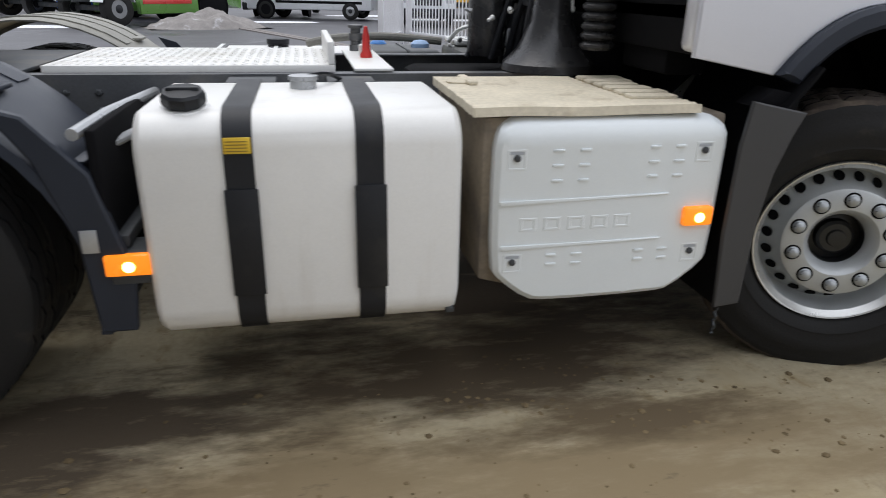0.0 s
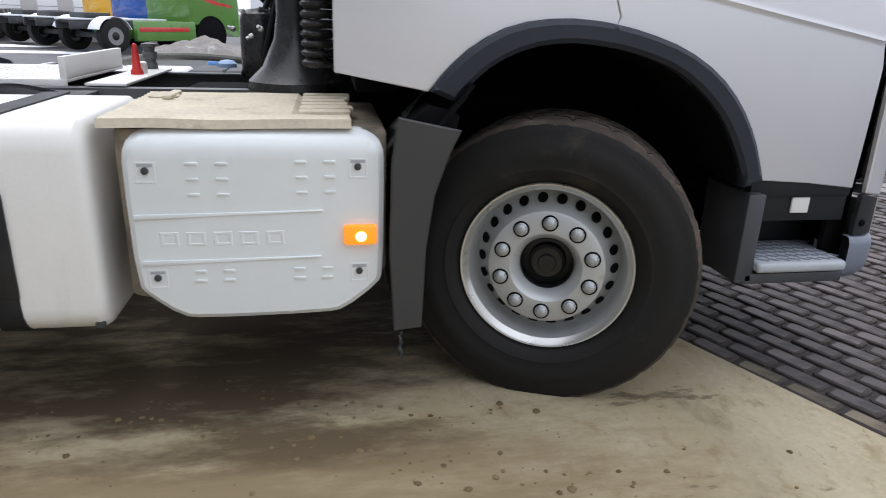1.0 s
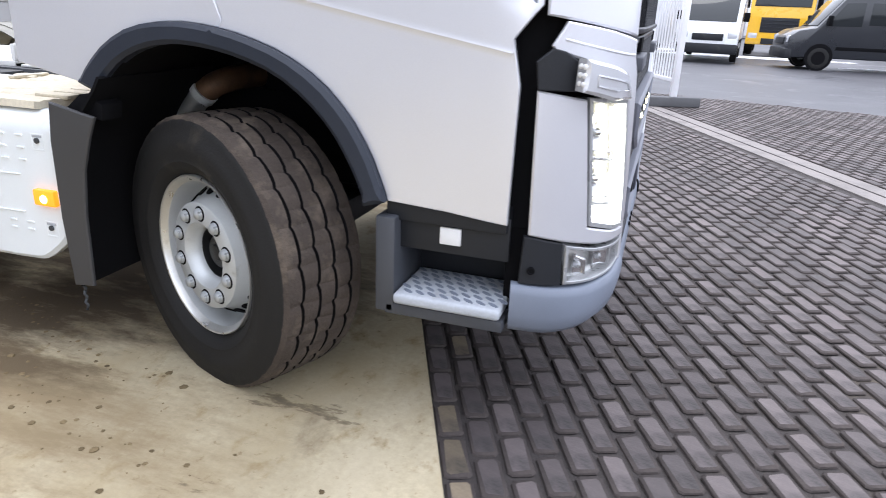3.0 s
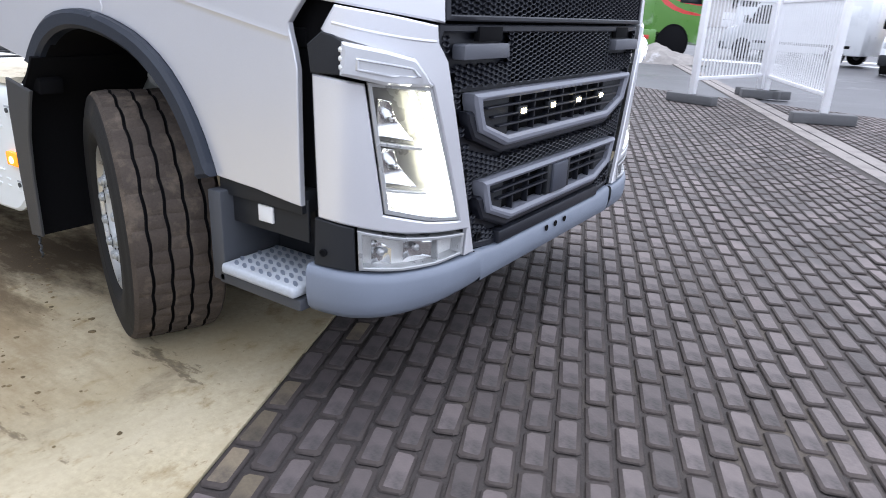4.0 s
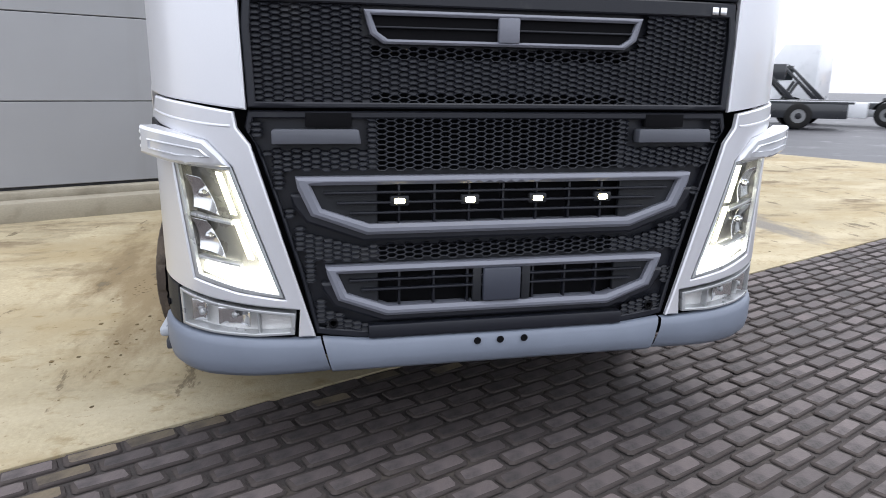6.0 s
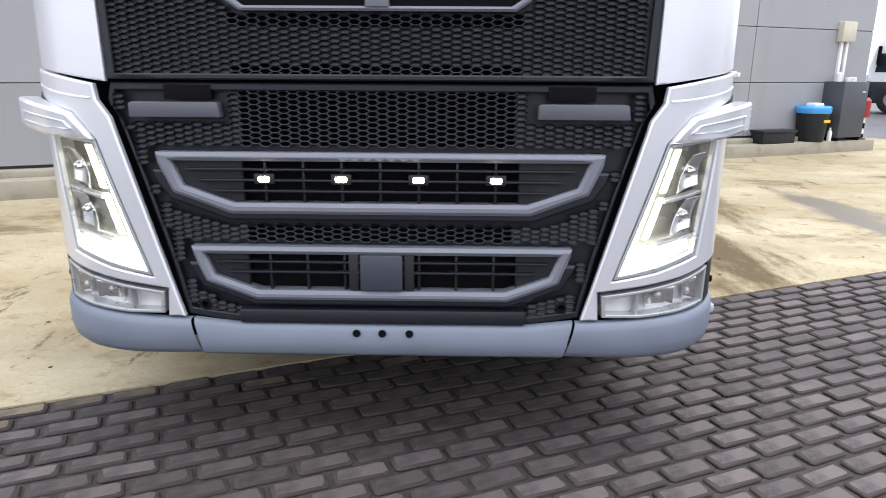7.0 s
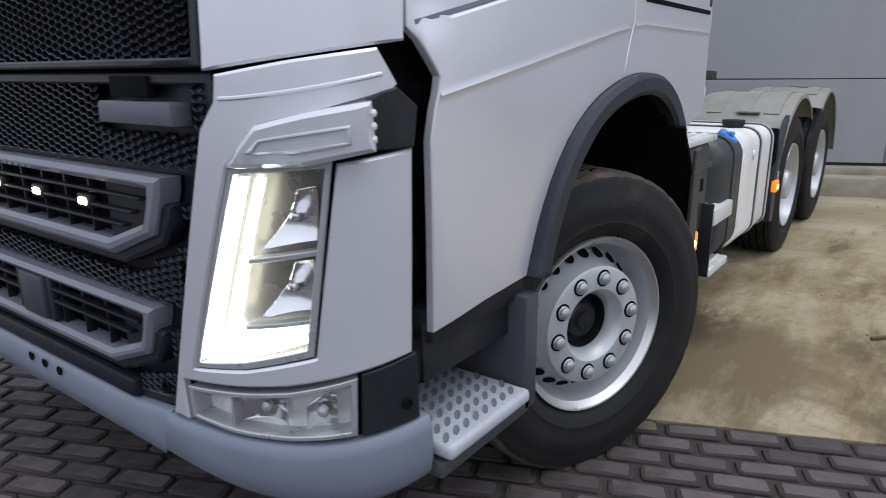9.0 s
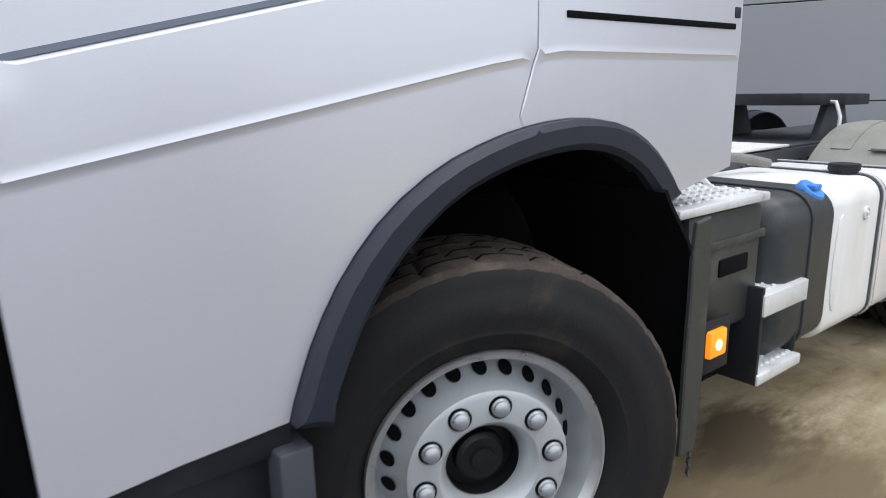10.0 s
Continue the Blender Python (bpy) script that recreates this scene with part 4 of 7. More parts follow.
def rear_wheel(side, x):
    out = Vector((0, side, 0))
    m = Matrix.Translation((x, side * 1.215, 0.505)) @ out.to_track_quat("Z", "Y").to_matrix().to_4x4()
    w = part("wheel", RRIM_ME, None, truck, "pale steel twin rear wheel", m)
    part("tyre", TYRE_R, None, w, "worn outer tyre", Matrix.Translation((0, 0, -0.135)))
    part("tyre", TYRE_R, None, w, "worn inner tyre", Matrix.Translation((0, 0, -0.47)))
    for k in range(10):
        a = 2 * math.pi * (k + 0.25) / 10
        part("wheel_nut", NUTM, None, w, "", Matrix.Translation((0.1675 * math.cos(a), 0.1675 * math.sin(a), -0.118)))
    part("hub", lathe([(0.112, -0.12), (0.112, -0.02), (0.10, 0.0), (0.05, 0.01), (0.001, 0.012)], 28), RIM, w)


AXLES = (-4.72, -6.09)
for sd in (-1, 1):
    front_wheel(sd)
    for ax in AXLES:
        rear_wheel(sd, ax)
part("front_axle", boxes(((-1.42, -0.85, 0.40), (-1.26, 0.85, 0.53)), bevel=0.02), STEEL, truck)
for ax in AXLES:
    part("drive_axle", lathe([(0.09, -1.0), (0.09, -0.3), (0.17, -0.18), (0.2, 0), (0.17, 0.18), (0.09, 0.3), (0.09, 1.0)], 24, Matrix.Translation((ax, 0, 0.5)) @ pose(0, 0, 0, 90)), STEEL, truck)


# ---- chassis ----
for sd in (-1, 1):
    y = 0.40 * sd
    out = [(0, 0.76), (0.075, 0.76), (0.075, 0.768), (0.008, 0.768), (0.008, 1.022), (0.075, 1.022), (0.075, 1.03), (0, 1.03)]
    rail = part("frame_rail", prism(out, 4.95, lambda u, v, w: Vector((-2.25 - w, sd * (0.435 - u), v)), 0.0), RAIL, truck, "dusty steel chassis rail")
    # under the cab the rail is blackened: its shade is put into colour
    part("front_rail", prism(out, 1.65, lambda u, v, w: Vector((-0.6 - w, sd * (0.433 - u), v)), 0.0), BLACK, rail, "front part of the rail, painted dark for the shade")
    for k in range(26):
        for dz in (0.83, 0.90, 0.965):
            if (k * 7 + int(dz * 100)) % 3 != 0:
                x = -2.3 - 0.115 * k
                part("rail_bolt", lathe([(0.013, 0), (0.013, 0.010), (0.008, 0.014), (0.001, 0.014)], 6, Matrix.Translation((x, sd * 0.435, dz)) @ pose(0, 0, 0, -90 * sd)), STEEL, rail)
for x in (-2.4, -3.4, -5.4, -7.0):
    part("cross_member", box((x - 0.04, -0.43, 0.80), (x + 0.04, 0.43, 0.98), 0.01), STEEL, truck)
# second box: unseen engine block, added so the arch stays dark inside
part("gearbox", boxes(((-2.9, -0.28, 0.55), (-1.0, 0.28, 1.0)), ((-1.72, -0.40, 0.6), (-0.35, 0.36, 1.27)), bevel=0.06), BLACK, truck)
part("propshaft", lathe([(0.06, 0), (0.06, 1.8)], 16, Matrix.Translation((-2.9, 0, 0.72)) @ pose(0, 0, 0, 0, -90)), STEEL, truck)

# catwalk plate with a raised front edge
cw = part("catwalk", box((-4.35, -0.36, 1.042), (-3.255, 0.43, 1.056), 0.003), TANKW, truck, "dirty white checkered catwalk plate")
st = bmesh.new()
for i in range(26):
    for j in range(15):
        join(st, box((-0.014, -0.004, 0), (0.014, 0.004, 0.0016), 0.0, 1, Matrix.Translation((-4.31 + 0.041 * i, -0.33 + 0.05 * j, 1.056)) @ pose(0, 0, 0, 0, 0, 45 if (i + j) % 2 else -45)))
part("plate_edge", box((-3.282, -0.36, 1.057), (-3.255, 0.43, 1.145), 0.003), TANKW, cw)
part("plate_skirt", box((-4.35, -0.367, 1.022), (-3.255, -0.361, 1.056), 0.002), TANKW, cw)
tagged(part("plate_pattern", st, TANKW, cw, smooth=False), kind="stuff")
br = part("fitting_bracket", boxes(((-3.18, -0.40, 1.034), (-3.02, 0.46, 1.046)), bevel=0.003), TANKW, truck, "pale bracket across the chassis")
part("air_fitting", lathe([(0.034, 0), (0.034, 0.03), (0.028, 0.032), (0.028, 0.05), (0.036, 0.052), (0.036, 0.085), (0.026, 0.088), (0.026, 0.11), (0.038, 0.112), (0.038, 0.125), (0.01, 0.13)], 20, Matrix.Translation((-3.11, 0.40, 1.046))), RAIL, br, "ribbed metal air fitting")
part("warning_cap", lathe([(0.028, 0), (0.028, 0.014), (0.019, 0.03), (0.016, 0.095), (0.009, 0.135), (0.003, 0.14)], 20, Matrix.Translation((-3.09, 0.05, 1.046))), RED, br, "small red plastic cap")
part("warning_base", lathe([(0.03, 0), (0.03, 0.05), (0.02, 0.055)], 18, Matrix.Translation((-3.09, 0.12, 1.046))), TANKW, br)
part("blue_fitting", lathe([(0.05, 0), (0.05, 0.02), (0.035, 0.035), (0.01, 0.04)], 20, Matrix.Translation((-2.75, 0.55, 1.05))), surface("pale_blue_plastic", (0.30, 0.45, 0.68), 0.5), truck, "pale blue cap")
part("rear_deck", boxes(((-6.9, -0.42, 1.03), (-4.4, 0.42, 1.045)), bevel=0.003), STEEL, truck)

# fifth wheel
fw = part("fifth_wheel", prism([(-5.75, -0.16), (-5.55, -0.40), (-5.0, -0.46), (-4.62, -0.36), (-4.55, -0.14), (-4.55, 0.14), (-4.62, 0.36), (-5.0, 0.46), (-5.55, 0.40), (-5.75, 0.16), (-5.28, 0.05), (-5.28, -0.05)], 0.075, lambda u, v, w: Vector((u, v, 1.265 + w + (u + 5.1) * 0.02)), 0.008), DARKP, truck, "greasy black fifth wheel coupling")
for sd in (-1, 1):
    part("pedestal", prism([(-5.35, 1.04), (-4.85, 1.04), (-4.98, 1.29), (-5.22, 1.29)], 0.05, lambda u, v, w: Vector((u, sd * (0.32 + w), v)), 0.006), STEEL, fw)
part("release_handle", tube([(-4.9, 0.3, 1.30), (-4.86, 0.46, 1.29), (-4.84, 0.50, 1.2), (-4.84, 0.50, 1.12)], 0.012), ALU, fw, "bare metal release handle")

# behind the cab: air duct, hoses and coils
du = part("air_duct", boxes(((-2.345, -0.20, 1.05), (-2.235, 0.02, 2.5)), bevel=0.03), BLACK, truck, "black intake duct behind the cab")
for k in range(9):
    part("duct_rib", box((-2.355, -0.21, 1.09 + 0.14 * k), (-2.225, 0.03, 1.105 + 0.14 * k), 0.006), DARKP, du)
random.seed(4)
for c in range(3):
    cx, cy, r = -2.50 - 0.05 * c, 0.05 + 0.16 * c, 0.05
    pts = []
    for k in range(150):
        a = k * 0.55
        t = k / 149
        pts.append((cx + r * math.cos(a) + 0.15 * math.sin(t * 3.1), cy + 0.6 * (t - 0.5), 1.40 + r * math.sin(a) + 0.16 * (2 * t - 1) ** 2))
    part("coiled_hose", tube(pts, 0.011, 6), HOSE, truck, "black coiled air line")
for c in range(14):
    y, d = random.uniform(-0.45, 0.6), random.uniform(0.0, 0.16)
    pts = [(-2.17, y, 2.0), (-2.22 - 0.4 * d, y + 0.02, 1.62), (-2.27 - d, y + random.uniform(-0.1, 0.1), 1.27), (-2.25 - 1.3 * d, y + random.uniform(-0.12, 0.12), 1.02)]
    part("air_line", tube(smooth_loop3(pts), random.uniform(0.009, 0.018), 7), DARKP, truck, "black hanging air line")
for c in range(2):
    y = -0.12 + 0.1 * c
    pts = [(-2.22, y, 1.95), (-2.34, y, 1.66), (-2.44 - 0.05 * c, y + 0.02, 1.36), (-2.52 - 0.09 * c, y + 0.05, 1.05)]
    part("air_line", tube(smooth_loop3(pts), 0.013, 7), DARKP, truck, "black hanging air line")
for c in range(12):
    x, y, z0 = -2.24 - 0.05 * random.random(), -0.4 + 0.08 * c, random.uniform(1.06, 1.7)
    part("hose_fitting", lathe([(0.012, 0), (0.016, 0.004), (0.016, 0.022), (0.011, 0.026), (0.011, 0.05)], 10, Matrix.Translation((x - 0.02, y, z0)) @ pose(0, 0, 0, random.uniform(0, 60), 0, random.uniform(0, 360))), ALU, truck, "bright metal hose fitting")
for c in range(16):
    part("bellows_ring", lathe([(0.055, 0), (0.068, 0.012), (0.068, 0.022), (0.055, 0.034)], 18, Matrix.Translation((-2.24, -0.62, 1.14 + 0.036 * c))), HOSE, du)
for c in range(10):
    x, y = -2.3 - 0.05 * random.random(), -0.15 + 0.1 * c
    b0 = 1.05 + 0.5 * random.random()
    part("valve_block", box((x - 0.05, y - 0.035, b0), (x + 0.03, y + 0.035, b0 + 0.09 + 0.08 * random.random()), 0.012), STEEL, truck, "dark valve block")
part("duct_elbow", lathe([(0.075, 0.62), (0.075, 0.30), (0.09, 0.20), (0.14, 0.09), (0.20, 0.03), (0.205, 0.0)], 24, Matrix.Translation((-2.34, -0.36, 1.035))), HOSE, truck, "glossy black flared intake elbow")
part("filter_can", lathe([(0.085, 0.0), (0.09, 0.02), (0.09, 0.24), (0.08, 0.27), (0.05, 0.29), (0.01, 0.295)], 24, Matrix.Translation((-2.52, 0.02, 1.06))), HOSE, truck, "black filter can")
for c in range(22):
    a = random.uniform(0, 6.28)
    part("hose_fitting", lathe([(0.008, 0), (0.012, 0.003), (0.012, 0.016), (0.008, 0.019), (0.008, 0.035)], 8, Matrix.Translation((random.uniform(-2.62, -2.34), random.uniform(-0.34, 0.5), random.uniform(1.07, 1.42))) @ pose(0, 0, 0, random.uniform(30, 120), 0, math.degrees(a))), random.choice((ALU, STEEL, BEZEL)), truck, "small metal hose fitting")
part("rear_pipe", tube(smooth_loop3([(-2.28, 0.2, 1.06), (-2.34, 0.35, 1.2), (-2.32, 0.5, 1.5), (-2.3, 0.5, 2.2)]), 0.05, 14), STEEL, truck)
part("exhaust_pipe", tube(smooth_loop3([(-1.80, -0.70, 1.03), (-1.75, -0.68, 1.07), (-1.72, -0.60, 1.09), (-1.72, -0.45, 1.09), (-1.72, -0.3, 1.09)]), 0.054, 18), EXHAUST, truck, "rusty exhaust pipe in the wheel arch")
part("tail_pipe", tube(smooth_loop3([(-2.02, -0.70, 0.80), (-1.93, -0.70, 0.90), (-1.80, -0.70, 1.03)]), 0.050, 18), RIMB, truck, "bright metal exhaust section")
part("exhaust_clamp", tube([(-1.81, -0.70, 1.02), (-1.785, -0.70, 1.042)], 0.061, 18), ALU, truck)


# ---- right-hand tank, straps, cap ----
def rounded_bar(x0, x1, y0, y1, z0, z1, r, side, segs=6, ends=0.03):
    """A tank: rounded-rectangle section in (y, z), swept along x, with softened ends."""
    sec = []
    for cy, cz, a0 in ((y1 - r, z1 - r, 0), (y0 + r, z1 - r, 90), (y0 + r, z0 + r, 180), (y1 - r, z0 + r, 270)):
        for k in range(segs + 1):
            a = radians(a0 + 90 * k / segs)
            sec.append((cy + r * math.cos(a), cz + r * math.sin(a)))
    cy, cz = (y0 + y1) / 2, (z0 + z1) / 2
    rows = []
    for x, k in ((x0, 0.05), (x0 + ends * 0.1, ends), (x0 + ends * 0.4, ends * 0.35), (x0 + ends, 0.0), (x1 - ends, 0.0), (x1 - ends * 0.4, ends * 0.35), (x1 - ends * 0.1, ends), (x1, 0.05)):
        k = k if k != 0.05 else ends * 1.8
        fy, fz = 1 - 2 * k / (y1 - y0), 1 - 2 * k / (z1 - z0)
        rows.append([(x, side * (cy + (y - cy) * fy), cz + (z - cz) * fz) for y, z in sec])
    bm = grid_mesh(rows, True)
    for row in (rows[0], rows[-1]):
        bm.faces.new([bm.verts.new(p) for p in row])
    bmesh.ops.remove_doubles(bm, verts=bm.verts[:], dist=0.0005)
    return bm


def strap(x, w, y0, y1, z0, z1, r, side, off=0.006):
    sec = []
    for cy, cz, a0 in ((y0 + r, z1 - r, 180), (y1 - r, z1 - r, 90), (y1 - r, z0 + r, 0), (y0 + r, z0 + r, 270)):
        ang = [a0 - 90 * k / 6 for k in range(7)]
        sec += [(cy + (r + off) * math.cos(radians(a)), cz + (r + off) * math.sin(radians(a))) for a in ang]
    sec = sec[6:21]
    sec = [(y0 + 0.05, z1 + off)] + [p for p in sec if p[0] > y0 + 0.1] + [(y0 + 0.05, z0 - off)]
    rows = [[(x + dx, side * y, z) for y, z in sec] for dx in (-w / 2, w / 2)]
    return thicken(grid_mesh(rows), 0.006)


tk = part("fuel_tank", rounded_bar(-3.795, -2.855, 0.56, 1.278, 0.325, 1.015, 0.10, -1, 6, 0.03), TANKW, truck, "dusty white fuel tank with black straps")
for x in (-3.51, -3.14):
    sp = part("tank_strap", strap(x, 0.082, 0.56, 1.278, 0.325, 1.015, 0.10, -1), DARKP, tk, "black tank strap")
    if x < -3.3:
        lab = part("strap_label", box((x - 0.037, -1.294, 0.905), (x + 0.037, -1.288, 0.950), 0.001), YELLOW, sp, "yellow warning label")
        part("label_lines", boxes(*[((x - 0.032, -1.2955, 0.911 + 0.009 * k), (x + 0.028, -1.2938, 0.914 + 0.009 * k)) for k in range(4)], bevel=0.0), INK, sp)
    part("strap_plate", box((x - 0.047, -1.2925, 0.47), (x + 0.047, -1.284, 0.80), 0.002), DARKP, sp)
    part("strap_bracket", boxes(((x - 0.09, -0.60, 0.985), (x + 0.09, -0.44, 1.01)), bevel=0.004), STEEL, tk)
part("tank_cap", lathe([(0.05, -0.03), (0.05, 0.0), (0.058, 0.004), (0.062, 0.012), (0.062, 0.034), (0.056, 0.042), (0.02, 0.046), (0.001, 0.046)], 9, Matrix.Translation((-3.655, -1.165, 1.022)) @ pose(0, 0, 0, 14)), DARKP, tk, "black screw cap")
part("cap_grip", box((-3.70, -1.182, 1.058), (-3.61, -1.165, 1.073), 0.005), DARKP, tk)
part("cap_neck", lathe([(0.075, 0), (0.072, 0.02), (0.062, 0.03)], 24, Matrix.Translation((-3.655, -1.16, 0.992)) @ pose(0, 0, 0, 14)), TANKW, tk)
part("sender", lathe([(0.045, 0), (0.045, 0.03), (0.05, 0.032), (0.05, 0.045), (0.01, 0.048)], 20, Matrix.Translation((-3.32, -0.80, 1.012))), BEZEL, tk, "grey level sender")
part("sender_cable", tube(smooth_loop3([(-3.32, -0.80, 1.05), (-3.25, -0.75, 1.06), (-3.2, -0.6, 1.03), (-3.15, -0.44, 0.98)]), 0.008, 6), DARKP, tk)
tk.matrix_basis = Matrix.Translation((-0.066, 0, 0.012))
part("drain_plug", box((-2.90, -1.262, 0.345), (-2.872, -1.24, 0.365), 0.004), STEEL, tk)

# white storage box with embossed cover and slatted lid
cover = [(-2.77, 0.50), (-2.775, 0.88), (-2.765, 0.95), (-2.735, 0.985), (-2.68, 0.995), (-2.10, 0.995), (-2.05, 0.985), (-2.015, 0.95), (-2.01, 0.88), (-2.015, 0.52), (-2.03, 0.48), (-2.14, 0.392), (-2.20, 0.382), (-2.58, 0.378), (-2.65, 0.388), (-2.74, 0.46)]
cover = smooth_loop(cover, 1)
csurf = lambda u, v, off: Vector((u, -(1.282 + off - 0.05 * max(0, (v - 0.93) / 0.065) ** 2 - 0.006 * ((u + 2.39) / 0.38) ** 2), v))
sb = part("storage_box", panel(cover, csurf, 0.05, 0.03, 0.014), WHITE, truck, "white ribbed storage box cover")
part("box_body", prism([(-2.80, 0.45), (-2.80, 0.99), (-2.00, 0.99), (-2.00, 0.52), (-2.12, 0.42), (-2.66, 0.41)], 0.72, lambda u, v, w: Vector((u, -(1.225 - w), v)), 0.012), DIRTY, sb, "dusty brown box side")
for (x0, z0, x1, z1) in ((-2.755, 0.728, -2.20, 0.742), (-2.745, 0.578, -2.21, 0.588)):
    part("cover_crease", prism([(x0, z0 - 0.009), (x1, z1 - 0.002), (x1, z1 + 0.002), (x0, z0 + 0.007)], 0.012, lambda u, v, w: csurf(u, v, 0.007 - w), 0.002), WHITE, sb)
for x, z in ((-2.708, 0.872), (-2.092, 0.882), (-2.705, 0.528), (-2.091, 0.533)):
    part("latch_pocket", panel([(x - 0.03, z - 0.04), (x + 0.03, z - 0.04), (x + 0.03, z + 0.028), (x - 0.03, z + 0.028)], csurf, 0.006, 0.02, 0.002, [[(x - 0.022, z - 0.03), (x + 0.022, z - 0.03), (x + 0.022, z + 0.02), (x - 0.022, z + 0.02)]], lift=0.0012), WHITE, sb)
    # grey bar paints the shadow at the top of the pocket
    part("pocket_shade", prism([(x - 0.022, z + 0.012), (x + 0.022, z + 0.012), (x + 0.022, z + 0.021), (x - 0.022, z + 0.021)], 0.004, lambda u, v, w: csurf(u, v, 0.0015 - w), 0.0), STEPG, sb)
    p = csurf(x, z, 0.001)
    part("latch_bolt", lathe([(0.011, 0), (0.011, 0.006), (0.004, 0.008)], 12, Matrix.Translation(p) @ pose(0, 0, 0, 90)), STEEL, sb, "dark bolt")
for cx in (-2.535, -2.22):
    for i in (0, 1):
        for k in range(3):
            x, z = cx + 0.085 * (i - 0.5), 0.895 - 0.048 * k
            if cx > -2.3:
                z += 0.004
            part("emboss", prism([(x - 0.018, z - 0.005), (x + 0.018, z - 0.005), (x + 0.016, z + 0.003), (x - 0.016, z + 0.003)], 0.01, lambda u, v, w: csurf(u, v, 0.005 - w), 0.002), WHITE, sb)
for cx in (-2.535, -2.235):
    for i in (0, 1):
        for k in range(2):
            x, z = cx + 0.085 * (i - 0.5), 0.548 - 0.032 * k
            part("emboss", prism([(x - 0.018, z - 0.005), (x + 0.018, z - 0.005), (x + 0.016, z + 0.003), (x - 0.016, z + 0.003)], 0.01, lambda u, v, w: csurf(u, v, 0.005 - w), 0.002), WHITE, sb)
for k in range(5):
    x = -2.66 + 0.078 * k
    part("embossed_mark", panel([(x - 0.028, 0.632), (x + 0.028, 0.632), (x + 0.028, 0.678), (x - 0.028, 0.678)], csurf, 0.006, 0.02, 0.002, [[(x - 0.016, 0.642), (x + 0.016, 0.642), (x + 0.016, 0.668), (x - 0.016, 0.668)]], lift=0.0015), WHITE, sb)
# dusty moulded lid: fine ribs along it, short fingers at its front end
rows = []
for i in range(45):
    x = -2.835 + 0.725 * i / 44
    line = []
    for j in range(61):
        y = -1.248 + 0.675 * j / 60
        z = 1.021 + 0.010 * (y + 1.248) + 0.0022 * math.sin(2 * math.pi * y / 0.045) + 0.004 * noise.noise(Vector((x * 5, y * 5, 2)))
        if x > -2.28 and y > -1.12:
            z -= 0.012
        line.append((x + (0.010 * noise.noise(Vector((y * 9, 1, 0))) if i in (0, 44) else 0), y, z))
    rows.append(line)
part("lid", thicken(grid_mesh(rows), 0.028), LID, sb, "dusty beige ribbed lid")
for k in range(6):
    y = -1.10 + 0.088 * k
    part("lid_finger", box((-2.272, y, 1.012 + 0.001 * k), (-2.105 + 0.012 * math.sin(k * 1.7), y + 0.070, 1.030 + 0.001 * k), 0.008), LID, sb)
part("lid_hinge", box((-2.75, -0.80, 1.026), (-2.715, -0.60, 1.042), 0.007), LID, sb)
sb.matrix_basis = Matrix.Translation((0.0296, 0, 0.004)) @ Matrix.Diagonal((1.029, 1, 1, 1))
part("lid_knob", lathe([(0.05, 0), (0.055, 0.01), (0.04, 0.02), (0.01, 0.024)], 18, Matrix.Translation((-2.76, -0.70, 1.02))), LID, sb)


def marker_lamp(x, y, z, side, w=0.105, h=0.065, parent=None):
    lo, hi = sorted((side * (y - 0.02), side * (y + 0.012)))
    b = part("marker_lamp", box((x - w / 2, lo, z - h / 2), (x + w / 2, hi, z + h / 2), 0.008), AMBER, parent or truck, "glowing amber side marker lamp")
    part("lamp_spot", lathe([(0.017, 0), (0.016, 0.004), (0.008, 0.007), (0.001, 0.008)], 14, Matrix.Translation((x + 0.002, side * (y + 0.0115), z - 0.003)) @ pose(0, 0, 0, -90 * side)), AMBERL, b, "bright bulb spot")


marker_lamp(-2.118, 1.288, 0.664, -1)
marker_lamp(-3.914, 1.255, 0.588, -1, 0.13, 0.066)
part("lamp_bracket", boxes(((-3.965, -1.255, 0.525), (-3.86, -1.10, 0.62)), ((-3.955, -1.2, 0.62), (-3.915, -0.6, 0.66)), bevel=0.006), STEEL, truck)


